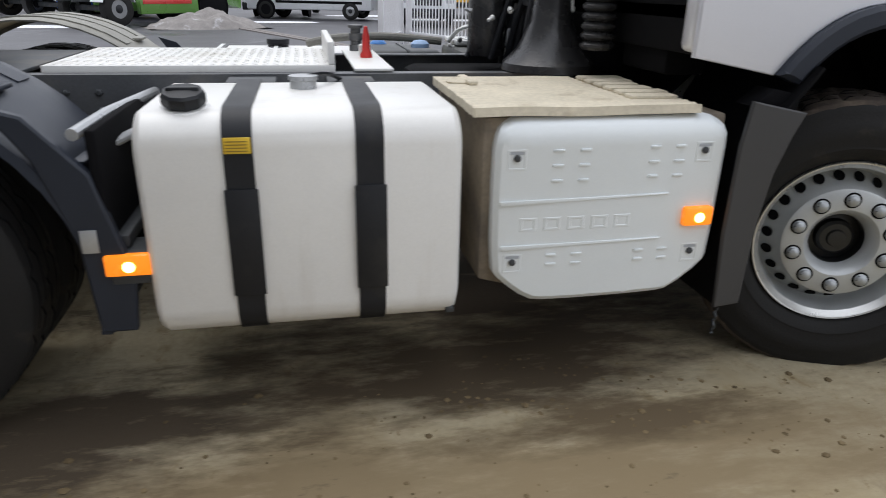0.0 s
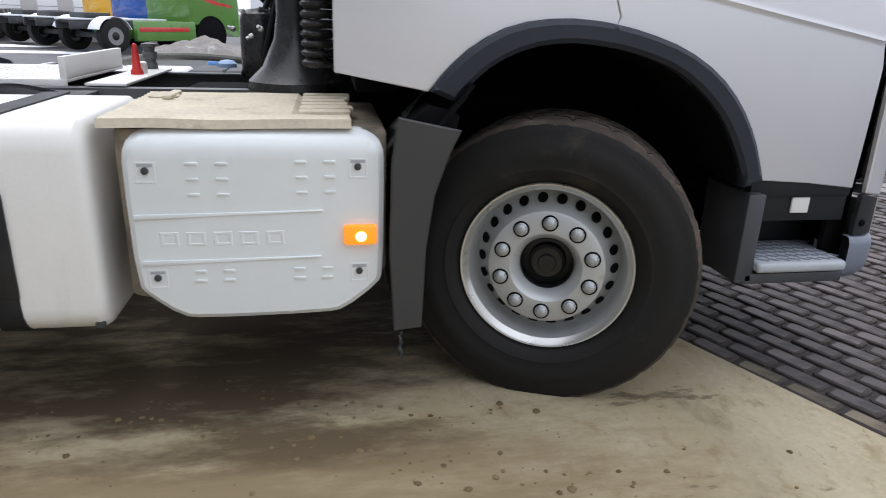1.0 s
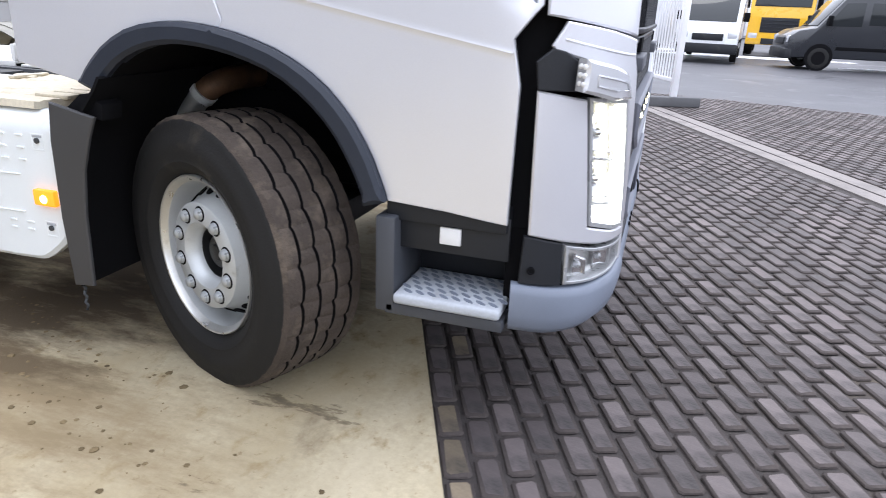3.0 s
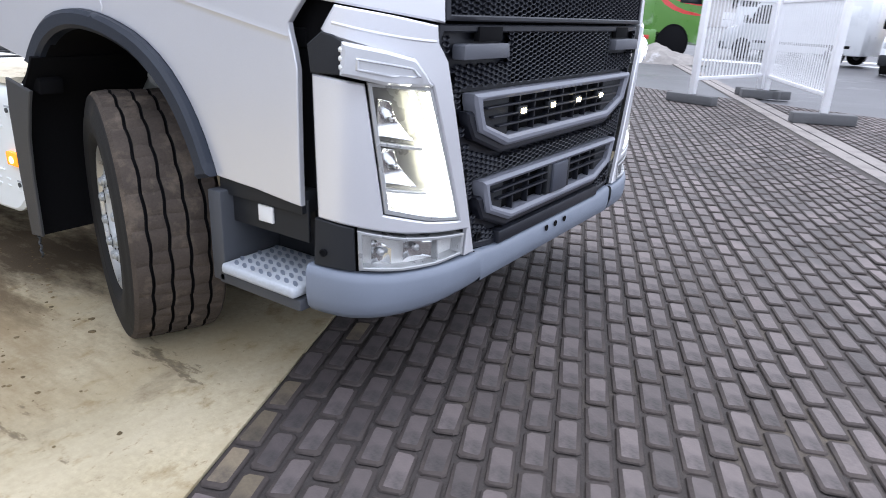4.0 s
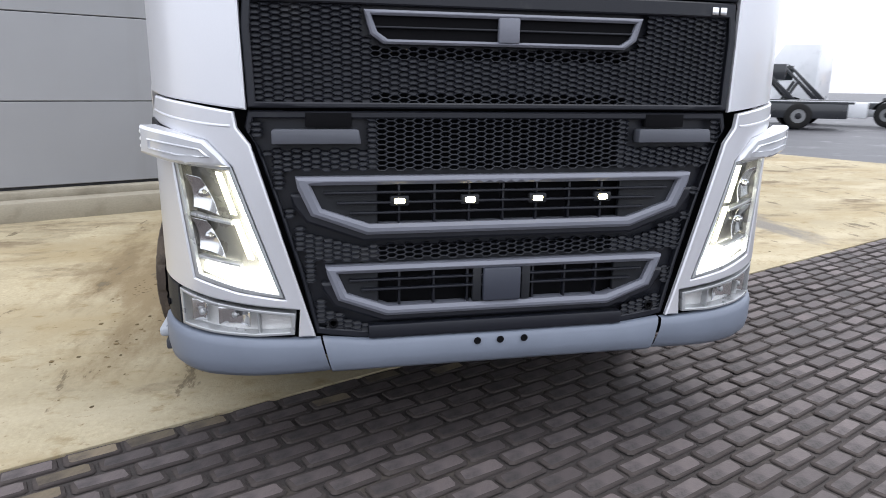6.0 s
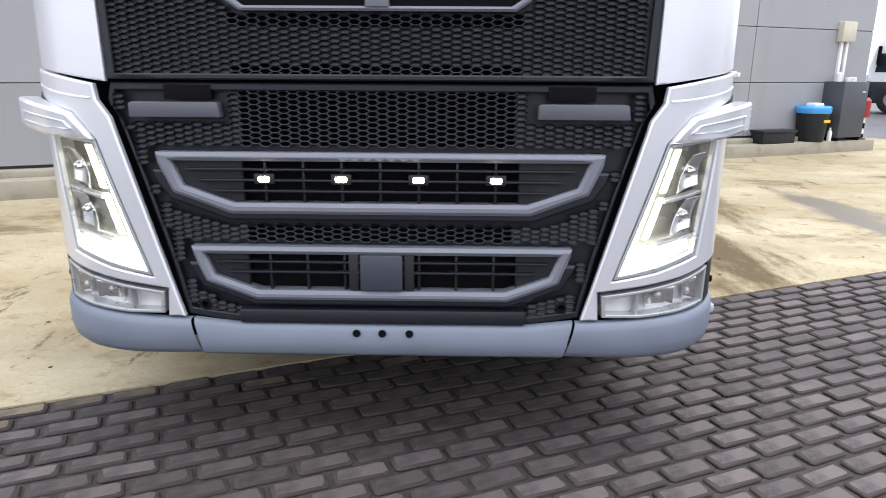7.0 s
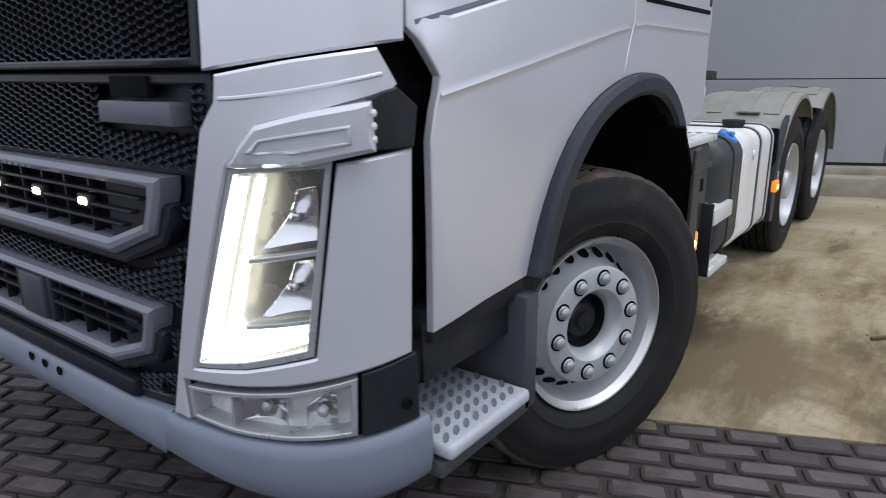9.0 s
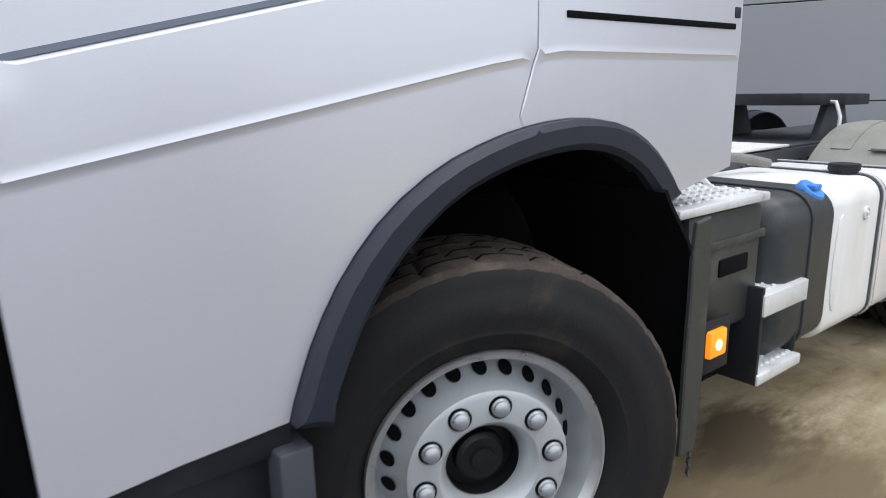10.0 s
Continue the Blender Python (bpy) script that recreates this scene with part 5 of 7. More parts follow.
# ---- rear mudguards ----
def rear_mudguard(side, material):
    cx = AXLES[0]
    arc = [(cx + 0.745 * math.cos(radians(a)), 0.48 + 0.70 * math.sin(radians(a))) for a in range(-10, 140, 8)]
    for n, ax in enumerate(AXLES):
        pts = [(x + ax - cx, z) for x, z in arc] if n == 0 else [(ax + 0.70 * math.cos(radians(a)), 0.48 + 0.70 * math.sin(radians(a))) for a in range(52, 176, 8)]
        rows = []
        for y, dz in ((0.60, -0.012), (0.64, 0.0), (0.80, 0.006), (1.0, 0.006), (1.20, 0.0), (1.245, -0.012), (1.25, -0.05)):
            rows.append([(ax + (x - ax) * (1 + dz), side * y, 0.48 + (z - 0.48) * (1 + dz)) for x, z in pts])
        cut_at = 6 if n == 0 and side > 0 else 0
        g = part("rear_mudguard", thicken(grid_mesh([r[cut_at:] for r in rows]), 0.008), material, truck, "dusty rounded rear mudguard")
        if cut_at:
            part("mudguard_lower", thicken(grid_mesh([r[:cut_at + 1] for r in rows]), 0.008), MUD, g, "dark grey lower mudguard section")
        for y in (0.74, 0.93, 1.12):
            strip = [[(ax + (x - ax) * 1.012, side * (y + d), 0.48 + (z - 0.48) * 1.012) for x, z in pts[8 if n == 0 else 2:-2]] for d in (-0.05, -0.045, 0.045, 0.05)]
            part("mudguard_rib", thicken(grid_mesh(strip), 0.006), material, g)
        for k in (5, 8):
            x, z = pts[min(k, len(pts) - 1)]
            part("mudguard_clip", box((x - 0.02, min(side * 0.9, side * 1.05), z + 0.004), (x + 0.03, max(side * 0.9, side * 1.05), z + 0.02), 0.005), material, g)
    # flat front apron down to the lamp
    out = [(cx + 0.70, 0.37), (cx + 0.80, 0.37), (cx + 0.82, 0.55), (cx + 0.74, 0.86), (cx + 0.60, 1.02), (cx + 0.50, 1.05), (cx + 0.60, 0.90), (cx + 0.68, 0.66)]
    ap = part("mudguard_apron", panel(out, flat_side(side, 1.252), 0.03, 0.05, 0.006), GREYP, truck, "dark mudguard apron")
    # near-black front: the shadow under the mudguard is put into colour
    part("apron_front", box((cx + 0.74, min(side * 0.6, side * 1.24), 0.42), (cx + 0.77, max(side * 0.6, side * 1.24), 0.98), 0.01), BLACK, truck)
    part("apron_label", box((cx + 0.69, side * 1.256 - 0.003, 0.63), (cx + 0.735, side * 1.256 + 0.003, 0.70), 0.002), BEZEL, ap, "worn grey label")
    part("mudguard_stay", tube([(cx + 0.78, side * 0.45, 0.97), (cx + 0.72, side * 0.9, 0.97), (cx + 0.70, side * 1.2, 0.96)], 0.018, 10), BEZEL, truck)
    part("mudguard_stay", tube([(cx + 0.86, side * 0.45, 0.90), (cx + 0.80, side * 0.8, 0.90), (cx + 0.74, side * 1.12, 0.90)], 0.016, 10), BEZEL, truck)


rear_mudguard(-1, GREYP)
rear_mudguard(1, MUDL)
marker_lamp(-3.945, 1.262, 0.610, 1, 0.09, 0.075)

# ---- left-hand units: battery box, box step, fluid tank, fuel tank ----
bb = part("battery_box", boxes(((-2.50, 0.62, 0.60), (-2.04, 1.215, 1.025)), bevel=0.03), BATT, truck, "dusty dark battery box with metal step on top")
# black plate in place of a hollow, its shade put into colour
part("recess_shade", box((-2.40, 1.205, 0.80), (-2.22, 1.222, 0.86), 0.006), BLACK, bb)
part("box_rib", box((-2.50, 1.21, 0.90), (-2.08, 1.225, 0.93), 0.006), BATT, bb)
sp = part("step_plate", box((-2.47, 0.90, 1.032), (-1.935, 1.245, 1.062), 0.008), ALU, bb, "perforated pale metal step plate")
st = bmesh.new()
for i in range(11):
    for j in range(6):
        join(st, lathe([(0.012, 0), (0.009, 0.005), (0.003, 0.006)], 8, Matrix.Translation((-2.445 + 0.048 * i, 0.94 + 0.05 * j, 1.062))))
tagged(part("plate_studs", st, ALU, bb), kind="stuff")
part("grab_rail", tube(smooth_loop3([(-2.13, 0.92, 1.06), (-2.16, 0.92, 1.145), (-2.42, 0.94, 1.15), (-2.50, 1.0, 1.05)]), 0.014, 8), ALU, bb)
bs = part("box_step", box((-2.445, 1.03, 0.375), (-2.425, 1.27, 0.735), 0.004), DARKP, truck, "black two-tread access step")
part("step_side", box((-2.765, 1.03, 0.40), (-2.745, 1.25, 0.70), 0.004), DARKP, bs)
# black sheet: the step's back, widened to paint the shadows beside it
part("step_rear", box((-2.75, 1.10, 0.365), (-2.05, 1.12, 0.725), 0.004), BLACK, bs)
for z, d in ((0.68, 0.0), (0.385, 0.0)):
    t = part("metal_tread", box((-2.755, 1.13, z), (-2.43, 1.275, z + 0.03), 0.006), ALU, bs, "pale serrated metal tread")
    part("tread_lip", box((-2.755, 1.265, z - 0.05 if z > 0.5 else z - 0.01), (-2.43, 1.278, z + 0.028), 0.004), ALU, bs)
    tb = bmesh.new()
    for k in range(8):
        for j in range(3):
            join(tb, lathe([(0.011, 0), (0.008, 0.005), (0.003, 0.006)], 8, Matrix.Translation((-2.735 + 0.041 * k, 1.155 + 0.04 * j, z + 0.03))))
    tagged(part("tread_teeth", tb, ALU, bs), kind="stuff")
marker_lamp(-2.163, 1.258, 0.604, 1, 0.10, 0.09)
part("lamp_plate", box((-2.26, 1.235, 0.50), (-2.10, 1.252, 0.68), 0.006), DARKP, truck)
ad = part("fluid_tank", rounded_bar(-3.045, -2.55, 0.62, 1.252, 0.40, 1.02, 0.11, 1, 6, 0.07), FLUID, truck, "dark grey plastic fluid tank with blue cap")
part("tank_seam", rounded_bar(-2.80, -2.782, 0.612, 1.259, 0.393, 1.028, 0.11, 1, 6, 0.002), FLUID, ad)
part("blue_cap", lathe([(0.052, 0), (0.055, 0.01), (0.055, 0.035), (0.048, 0.045), (0.01, 0.048)], 16, Matrix.Translation((-2.91, 1.165, 0.985)) @ pose(0, 0, 0, -38)), BLUE, ad, "bright blue screw cap")
part("cap_tab", box((-2.94, 1.178, 1.015), (-2.88, 1.213, 1.036), 0.006), BLUE, ad)
lt = part("fuel_tank", rounded_bar(-3.90, -3.03, 0.56, 1.225, 0.36, 1.01, 0.09, 1, 6, 0.03), TANKW, truck, "white left fuel tank with metal straps")
for x in (-3.53, -3.84):
    sp = part("tank_strap", strap(x, 0.062, 0.56, 1.225, 0.36, 1.01, 0.09, 1), STEEL, lt, "dark steel tank strap")
    part("strap_liner", strap(x, 0.022, 0.56, 1.225, 0.36, 1.01, 0.09, 1, 0.010), ALU, sp, "pale strap liner")
part("tank_pressing", prism(smooth_loop([(-3.14, 0.48), (-3.10, 0.50), (-3.08, 0.62), (-3.08, 0.76), (-3.10, 0.88), (-3.14, 0.90)], 1), 0.008, lambda u, v, w: Vector((u, 1.231 - w, v)), 0.003), TANKW, lt)
part("side_plug", lathe([(0.028, 0), (0.028, 0.008), (0.02, 0.010), (0.019, 0.006), (0.012, 0.006), (0.010, 0.012), (0.001, 0.012)], 18, Matrix.Translation((-3.36, 1.226, 0.872)) @ pose(0, 0, 0, -90)), ALU, lt, "round steel plug")
part("tank_cap", lathe([(0.06, 0), (0.06, 0.02), (0.066, 0.022), (0.066, 0.05), (0.02, 0.054)], 16, Matrix.Translation((-3.52, 1.06, 1.005))), DARKP, lt, "black screw cap")
part("tank_pipe", tube(smooth_loop3([(-2.6, 0.72, 1.07), (-2.9, 0.70, 1.10), (-3.2, 0.72, 1.09), (-3.35, 0.80, 1.05)]), 0.022, 10), DULL, truck, "dull grey hose along the tank")



# ---- the yard ----
PAVE, WALL = radians(23.3), radians(24.0)


def yard(u, n, z=0.0, a=PAVE):
    """u runs along the concrete's edge, n away from the building."""
    return Vector((-math.sin(a) * u + math.cos(a) * n, math.cos(a) * u + math.sin(a) * n, z))


def ground_material(name, base, patches, rough=0.75, bump=0.5, grit=60.0, wet=None, mud_and_shade=(), spec=0.5):
    """Layers: grain, then patches of (colour, scale, low, high, stretch)."""
    m = bpy.data.materials.new(name)
    m.use_nodes = True
    nt = m.node_tree
    b = nt.nodes["Principled BSDF"]
    co = nt.nodes.new("ShaderNodeTexCoord").outputs["Object"]
    g1 = tex_noise(nt, co, grit, 6, 0.7)
    g2 = tex_noise(nt, co, 1.3, 6, 0.6)
    col = mix_rgb(nt, ramp(nt, g1, 0.3, 0.7), tuple(c * 0.78 for c in base), tuple(c * 1.18 for c in base))
    col = mix_rgb(nt, ramp(nt, g2, 0.3, 0.7), col, tuple(c * 0.72 for c in base))
    mask = None
    for colour, scale, lo, hi, stretch, angle in patches:
        mp = nt.nodes.new("ShaderNodeMapping")
        mp.inputs["Rotation"].default_value = (0, 0, radians(angle))
        mp.inputs["Scale"].default_value = (1, stretch, 1)
        nt.links.new(co, mp.inputs["Vector"])
        s = tex_noise(nt, mp.outputs[0], scale, 9, 0.68)
        mask = ramp(nt, s, lo, hi)
        col = mix_rgb(nt, mask, col, colour)
    for (mx, my), (rx, ry), colour, strength in mud_and_shade:
        # a soft-edged area, broken up by noise: muddy, some with shade painted in
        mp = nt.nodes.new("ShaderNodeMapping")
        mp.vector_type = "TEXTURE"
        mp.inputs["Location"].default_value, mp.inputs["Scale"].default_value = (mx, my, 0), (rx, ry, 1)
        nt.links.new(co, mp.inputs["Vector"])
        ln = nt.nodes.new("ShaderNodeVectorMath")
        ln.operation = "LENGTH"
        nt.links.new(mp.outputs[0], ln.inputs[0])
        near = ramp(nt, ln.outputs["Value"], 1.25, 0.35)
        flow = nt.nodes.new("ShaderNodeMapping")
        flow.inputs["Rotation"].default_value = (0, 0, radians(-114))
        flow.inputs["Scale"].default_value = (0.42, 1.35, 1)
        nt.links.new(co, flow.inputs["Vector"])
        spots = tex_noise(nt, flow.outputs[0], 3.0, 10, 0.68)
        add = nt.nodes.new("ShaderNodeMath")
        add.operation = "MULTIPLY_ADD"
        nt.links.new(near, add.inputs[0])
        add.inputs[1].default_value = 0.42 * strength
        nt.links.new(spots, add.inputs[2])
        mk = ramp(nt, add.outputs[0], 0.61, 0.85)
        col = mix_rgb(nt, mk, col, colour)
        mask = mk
    b.inputs["Specular IOR Level"].default_value = spec
    nt.links.new(col, b.inputs["Base Color"])
    if wet is not None and mask is not None:
        r = nt.nodes.new("ShaderNodeMapRange")
        nt.links.new(mask, r.inputs[0])
        r.inputs[3].default_value, r.inputs[4].default_value = rough, wet
        nt.links.new(r.outputs[0], b.inputs["Roughness"])
    else:
        b.inputs["Roughness"].default_value = rough
    bp = nt.nodes.new("ShaderNodeBump")
    bp.inputs["Strength"].default_value, bp.inputs["Distance"].default_value = bump, 0.006
    nt.links.new(tex_noise(nt, co, grit * 0.7, 8, 0.75), bp.inputs["Height"])
    nt.links.new(bp.outputs[0], b.inputs["Normal"])
    return m


ASPHALT = ground_material("asphalt", (0.062, 0.062, 0.071), [((0.085, 0.085, 0.092), 0.25, 0.5, 0.72, 1.6, 10), ((0.045, 0.045, 0.052), 0.5, 0.55, 0.7, 1.0, 40)], 0.55, 0.4, 45, 0.3)
# y -1.2 and -1.0: muddy, with truck shade painted in; y -0.2: shade only
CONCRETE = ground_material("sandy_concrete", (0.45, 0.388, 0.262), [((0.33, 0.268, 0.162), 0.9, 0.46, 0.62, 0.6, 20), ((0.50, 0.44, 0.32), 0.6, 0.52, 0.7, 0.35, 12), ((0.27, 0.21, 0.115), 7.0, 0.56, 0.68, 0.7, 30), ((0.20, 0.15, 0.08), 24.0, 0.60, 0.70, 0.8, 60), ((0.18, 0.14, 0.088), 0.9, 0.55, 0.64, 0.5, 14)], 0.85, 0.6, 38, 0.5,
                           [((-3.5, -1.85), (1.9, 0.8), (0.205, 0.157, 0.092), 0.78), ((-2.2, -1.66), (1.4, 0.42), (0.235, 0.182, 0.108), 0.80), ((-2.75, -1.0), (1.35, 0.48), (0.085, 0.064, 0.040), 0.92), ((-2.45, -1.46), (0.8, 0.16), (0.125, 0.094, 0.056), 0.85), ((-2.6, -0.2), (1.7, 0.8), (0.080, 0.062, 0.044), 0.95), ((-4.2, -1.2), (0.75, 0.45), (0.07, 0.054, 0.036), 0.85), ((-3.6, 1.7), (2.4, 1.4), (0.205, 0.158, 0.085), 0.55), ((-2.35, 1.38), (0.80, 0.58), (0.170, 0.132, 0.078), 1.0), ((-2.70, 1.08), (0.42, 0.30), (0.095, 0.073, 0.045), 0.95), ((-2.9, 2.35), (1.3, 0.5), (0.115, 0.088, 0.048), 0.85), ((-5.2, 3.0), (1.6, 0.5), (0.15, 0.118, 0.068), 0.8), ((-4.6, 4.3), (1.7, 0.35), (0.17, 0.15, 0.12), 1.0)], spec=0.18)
JOINT = ground_material("joint_sand", (0.044, 0.037, 0.035), [((0.085, 0.070, 0.055), 1.2, 0.52, 0.7, 1, 0)], 0.9, 0.8, 70)
BRICK = surface("paving_brick", (0.112, 0.092, 0.091), 0.72, 0, 0.35, 7.0, 60, 0.6, 0, (0.052, 0.045, 0.045), (0.42, 0.64), 1.6, island=0.4, rvar=0.2)
EDGE = surface("brick_edge_dirt", (0.050, 0.042, 0.040), 0.85, 0, 0.3, 3, 60, 0.5, 0, (0.080, 0.067, 0.061), (0.55, 0.75), 2, spec=0.2)
BRICKP = surface("paving_brick_single", (0.112, 0.092, 0.091), 0.72, 0, 0.35, 7.0, 60, 0.6, 0, (0.052, 0.045, 0.045), (0.42, 0.64), 7.0, obj=0.4, rvar=0.2)
BRICKS = surface("sandy_paving_brick", (0.185, 0.148, 0.100), 0.78, 0, 0.3, 7.0, 60, 0.6, 0, (0.075, 0.062, 0.048), (0.42, 0.65), 6.0, obj=0.4, rvar=0.15)
CHANNEL = surface("drain_concrete", (0.20, 0.18, 0.17), 0.8, 0, 0.2, 3, 80, 0.3, 0, (0.11, 0.10, 0.095), (0.5, 0.7), 2)
KERB = surface("kerb_concrete", (0.33, 0.30, 0.235), 0.85, 0, 0.15, 2, 60, 0.4, 0, (0.20, 0.175, 0.13), (0.5, 0.75), 2.5)
PANELM = surface("facade_panel", (0.295, 0.30, 0.315), 0.42, 0.0, 0.04, 0.8, 300, 0.03, 0, (0.25, 0.25, 0.25), (0.55, 0.9), 0.9, obj=0.05, streak=True)
SEAM = surface("facade_joint", (0.05, 0.05, 0.055), 0.8)
FENCEW = surface("white_fence_paint", (0.74, 0.74, 0.76), 0.45, 0, 0.06, 4, 100, 0.05, 0, (0.5, 0.48, 0.45), (0.6, 0.9), 4)
SNOW = surface("dirty_snow", (0.74, 0.76, 0.80), 0.8, 0, 0.1, 3, 30, 0.5, 0, (0.35, 0.34, 0.35), (0.52, 0.75), 3)
DIRT = surface("dirt_clod", (0.17, 0.128, 0.072), 0.95, 0, 0.3, 20, 90, 0.6, island=0.4, spec=0.1)
HEAP = surface("gravel_heap", (0.22, 0.205, 0.195), 0.95, 0, 0.35, 4, 25, 1.0, 0, (0.45, 0.45, 0.46), (0.58, 0.72), 3)

gb = bmesh.new()
bmesh.ops.create_grid(gb, x_segments=2, y_segments=2, size=900)
ground = tagged(new("ground", to_mesh("ground", gb, ASPHALT, False)), "dark damp asphalt yard reaching to the horizon", "ground", kind="structure")
ground.location.z = -0.03


def sheet(u0, u1, n0, n1, z, step=1.0, drop=0.3):
    rows = []
    for i in range(int((u1 - u0) / step) + 1):
        rows.append([yard(u0 + i * step, n0 + (n1 - n0) * j / 8, z) for j in range(9)])
    bm = grid_mesh(rows)
    r = bmesh.ops.extrude_face_region(bm, geom=bm.faces[:])
    for v in r["geom"]:
        if isinstance(v, bmesh.types.BMVert):
            v.co.z -= drop
    return bm


apron = tagged(new("pavement_concrete", to_mesh("pavement_concrete", sheet(-30, 14, -8.5, -0.955, 0.0, 1.0, 0.02), CONCRETE, False)), "sandy yellowish concrete apron with muddy tyre marks and painted truck shade", "pavement", kind="structure")
bed = tagged(new("pavement", to_mesh("pavement", prism([(-14, -0.955), (14.0, -0.955), (2.55, 13.95), (-14, 13.95)], 0.02, lambda u, w, d: yard(u, w, -0.033 + d)), JOINT, False)), "dark running-bond block paving with worn pale tops", "pavement", kind="structure")

# paving blocks: running bond along the concrete's edge
random.seed(11)
BU, BN = 0.222, 0.1065


def block_verts(bl, bw, h=0.009):
    a, b, c = bl / 2, bw / 2, 0.018
    ring = lambda x, y, z, k: [(-x + k, -y, z), (x - k, -y, z), (x, -y + k, z), (x, y - k, z), (x - k, y, z), (-x + k, y, z), (-x, y - k, z), (-x, -y + k, z)]
    vs = ring(a, b, -h, 0.014) + ring(a - 0.003, b - 0.003, h * -0.32, 0.016) + [(x + random.uniform(-0.006, 0.006), y + random.uniform(-0.0045, 0.0045), z) for x, y, z in ring(a - c, b - c * 0.80, 0.0, 0.007)]
    fs = [tuple(range(16, 24))]
    for r in (0, 8):
        fs += [(r + k, r + (k + 1) % 8, r + 8 + (k + 1) % 8, r + 8 + k) for k in range(8)]
    return vs, fs


def block_mesh(top=BRICKP):
    vs, fs = block_verts(0.207, 0.094)
    me = bpy.data.meshes.new("brick")
    me.from_pydata([(y, x, z) for x, y, z in vs], [], [tuple(reversed(f)) for f in fs])
    me.materials.append(top)
    me.materials.append(EDGE)
    for p in me.polygons:
        p.material_index = 0 if len(p.vertices) == 8 else 1
    return me


near_meshes = [block_mesh() for _ in range(8)]
sandy_meshes = [block_mesh(BRICKS) for _ in range(4)]
all_v, all_f = [], []
singles = []
row = 0
n = -0.90
while n < 13.9:
    off = (row % 2) * BU / 2
    k0, k1 = (-52, 60)
    for k in range(k0, k1):
        u = k * BU + off
        c = yard(u, n)
        if 3.02 < n < 3.53:
            continue
        if (n > 6 and u < -3) or u > 13.2 - 0.77 * n:
            continue
        tilt = Matrix.Translation((c.x, c.y, random.uniform(-0.003, 0.002))) @ Euler((random.gauss(0, 0.012), random.gauss(0, 0.009), PAVE + random.gauss(0, 0.012))).to_matrix().to_4x4()
        size = random.uniform(0.97, 1.03)
        if -0.92 < n < 1.08 and -1.75 < u < 1.9:
            singles.append((row, tilt @ Matrix.Diagonal((random.uniform(0.96, 1.03), size, 1, 1))))
            continue
        vs, fs = block_verts(0.207 * size, 0.094 * random.uniform(0.95, 1.04))
        base = len(all_v)
        all_v += [tuple(tilt @ Vector((y, x, z))) for x, y, z in vs]
        all_f += [tuple(base + i for i in reversed(f)) for f in fs]
    n += BN
    row += 1
me = bpy.data.meshes.new("paving_blocks")
me.from_pydata(all_v, [], all_f)
me.materials.append(BRICK)
me.materials.append(EDGE)
me.polygons.foreach_set("material_index", np.array([0 if len(f) == 8 else 1 for f in all_f], dtype=np.int32))
blocks = new("paving_blocks", me)
blocks.parent = bed
tagged(blocks, "worn grey paving blocks", kind="stuff")

# slot drain across the paving
tagged(new("drain_channel", to_mesh("drain_channel", join(sheet(-12, 26, 3.07, 3.25, 0.002), sheet(-12, 26, 3.285, 3.475, 0.002)), CHANNEL, False)), "long concrete slot drain set in the paving", "drain", kind="structure")

# loose dirt on the concrete
random.seed(5)
cl = bmesh.new()
ICO = bmesh.new()
bmesh.ops.create_icosphere(ICO, subdivisions=1, radius=1)
ico_v = [v.co.copy() for v in ICO.verts]
ico_f = [[v.index for v in f.verts] for f in ICO.faces]
ICO.free()


def lump(bm, c, r, flat=0.5):
    j = [bm.verts.new((c[0] + v.x * r * random.uniform(0.7, 1.3), c[1] + v.y * r * random.uniform(0.7, 1.3), c[2] + v.z * r * flat)) for v in ico_v]
    for f in ico_f:
        bm.faces.new([j[i] for i in f])


for cx, cy, sx, sy, cnt in ((-2.6, -1.75, 0.8, 0.10, 50), (-1.35, -1.75, 0.25, 0.04, 14), (-2.9, -1.35, 0.7, 0.12, 60), (-1.8, -1.5, 0.22, 0.12, 20), (-1.25, -2.05, 0.18, 0.05, 8), (-3.2, 2.4, 1.6, 0.5, 40), (-4.5, 2.9, 1.5, 0.7, 30)):
    for _ in range(cnt):
        r = 0.004 + 0.013 * random.random() ** 4
        x, y = random.gauss(cx, sx), random.gauss(cy, sy)
        if math.cos(PAVE) * x + math.sin(PAVE) * y < -1.03:
            lump(cl, (x, y, r * 0.1), r, 0.35)
# prints left by tyre treads: rows of low crumbs
for (x0, y0), (x1, y1), rows_ in (((-2.9, -1.17), (-1.85, -1.64), 4), ((-2.75, -1.0), (-1.5, -1.40), 3), ((-4.2, -1.5), (-2.3, -1.95), 4)):
    d = Vector((x1 - x0, y1 - y0, 0))
    nn = Vector((-d.y, d.x, 0)).normalized()
    steps = int(d.length / 0.034)
    for i in range(steps):
        for j in range(rows_):
            if random.random() < 0.30 + 0.25 * math.sin(i * 0.13 + j):
                p = Vector((x0, y0, 0)) + d * ((i + 0.5 * (j % 2)) / steps) + nn * (0.042 * (j - rows_ / 2) + random.gauss(0, 0.012))
                r = random.uniform(0.004, 0.014)
                lump(cl, (p.x, p.y, -r * 0.05), r, 0.22)
tagged(new("dirt_clods", to_mesh("dirt_clods", cl, DIRT, False)), "small scattered muddy clods on the concrete", "dirt", kind="stuff")
tw = thing("twig", "thin dry twig lying on the wet concrete", "twig")
part("stem", tube([(-3.05, 1.95, 0.012), (-3.15, 2.05, 0.016), (-3.3, 2.1, 0.012), (-3.42, 2.2, 0.014)], 0.009, 6), DIRT, tw)

# ---- building behind the truck ----
WN, UC = -6.68, 11.80
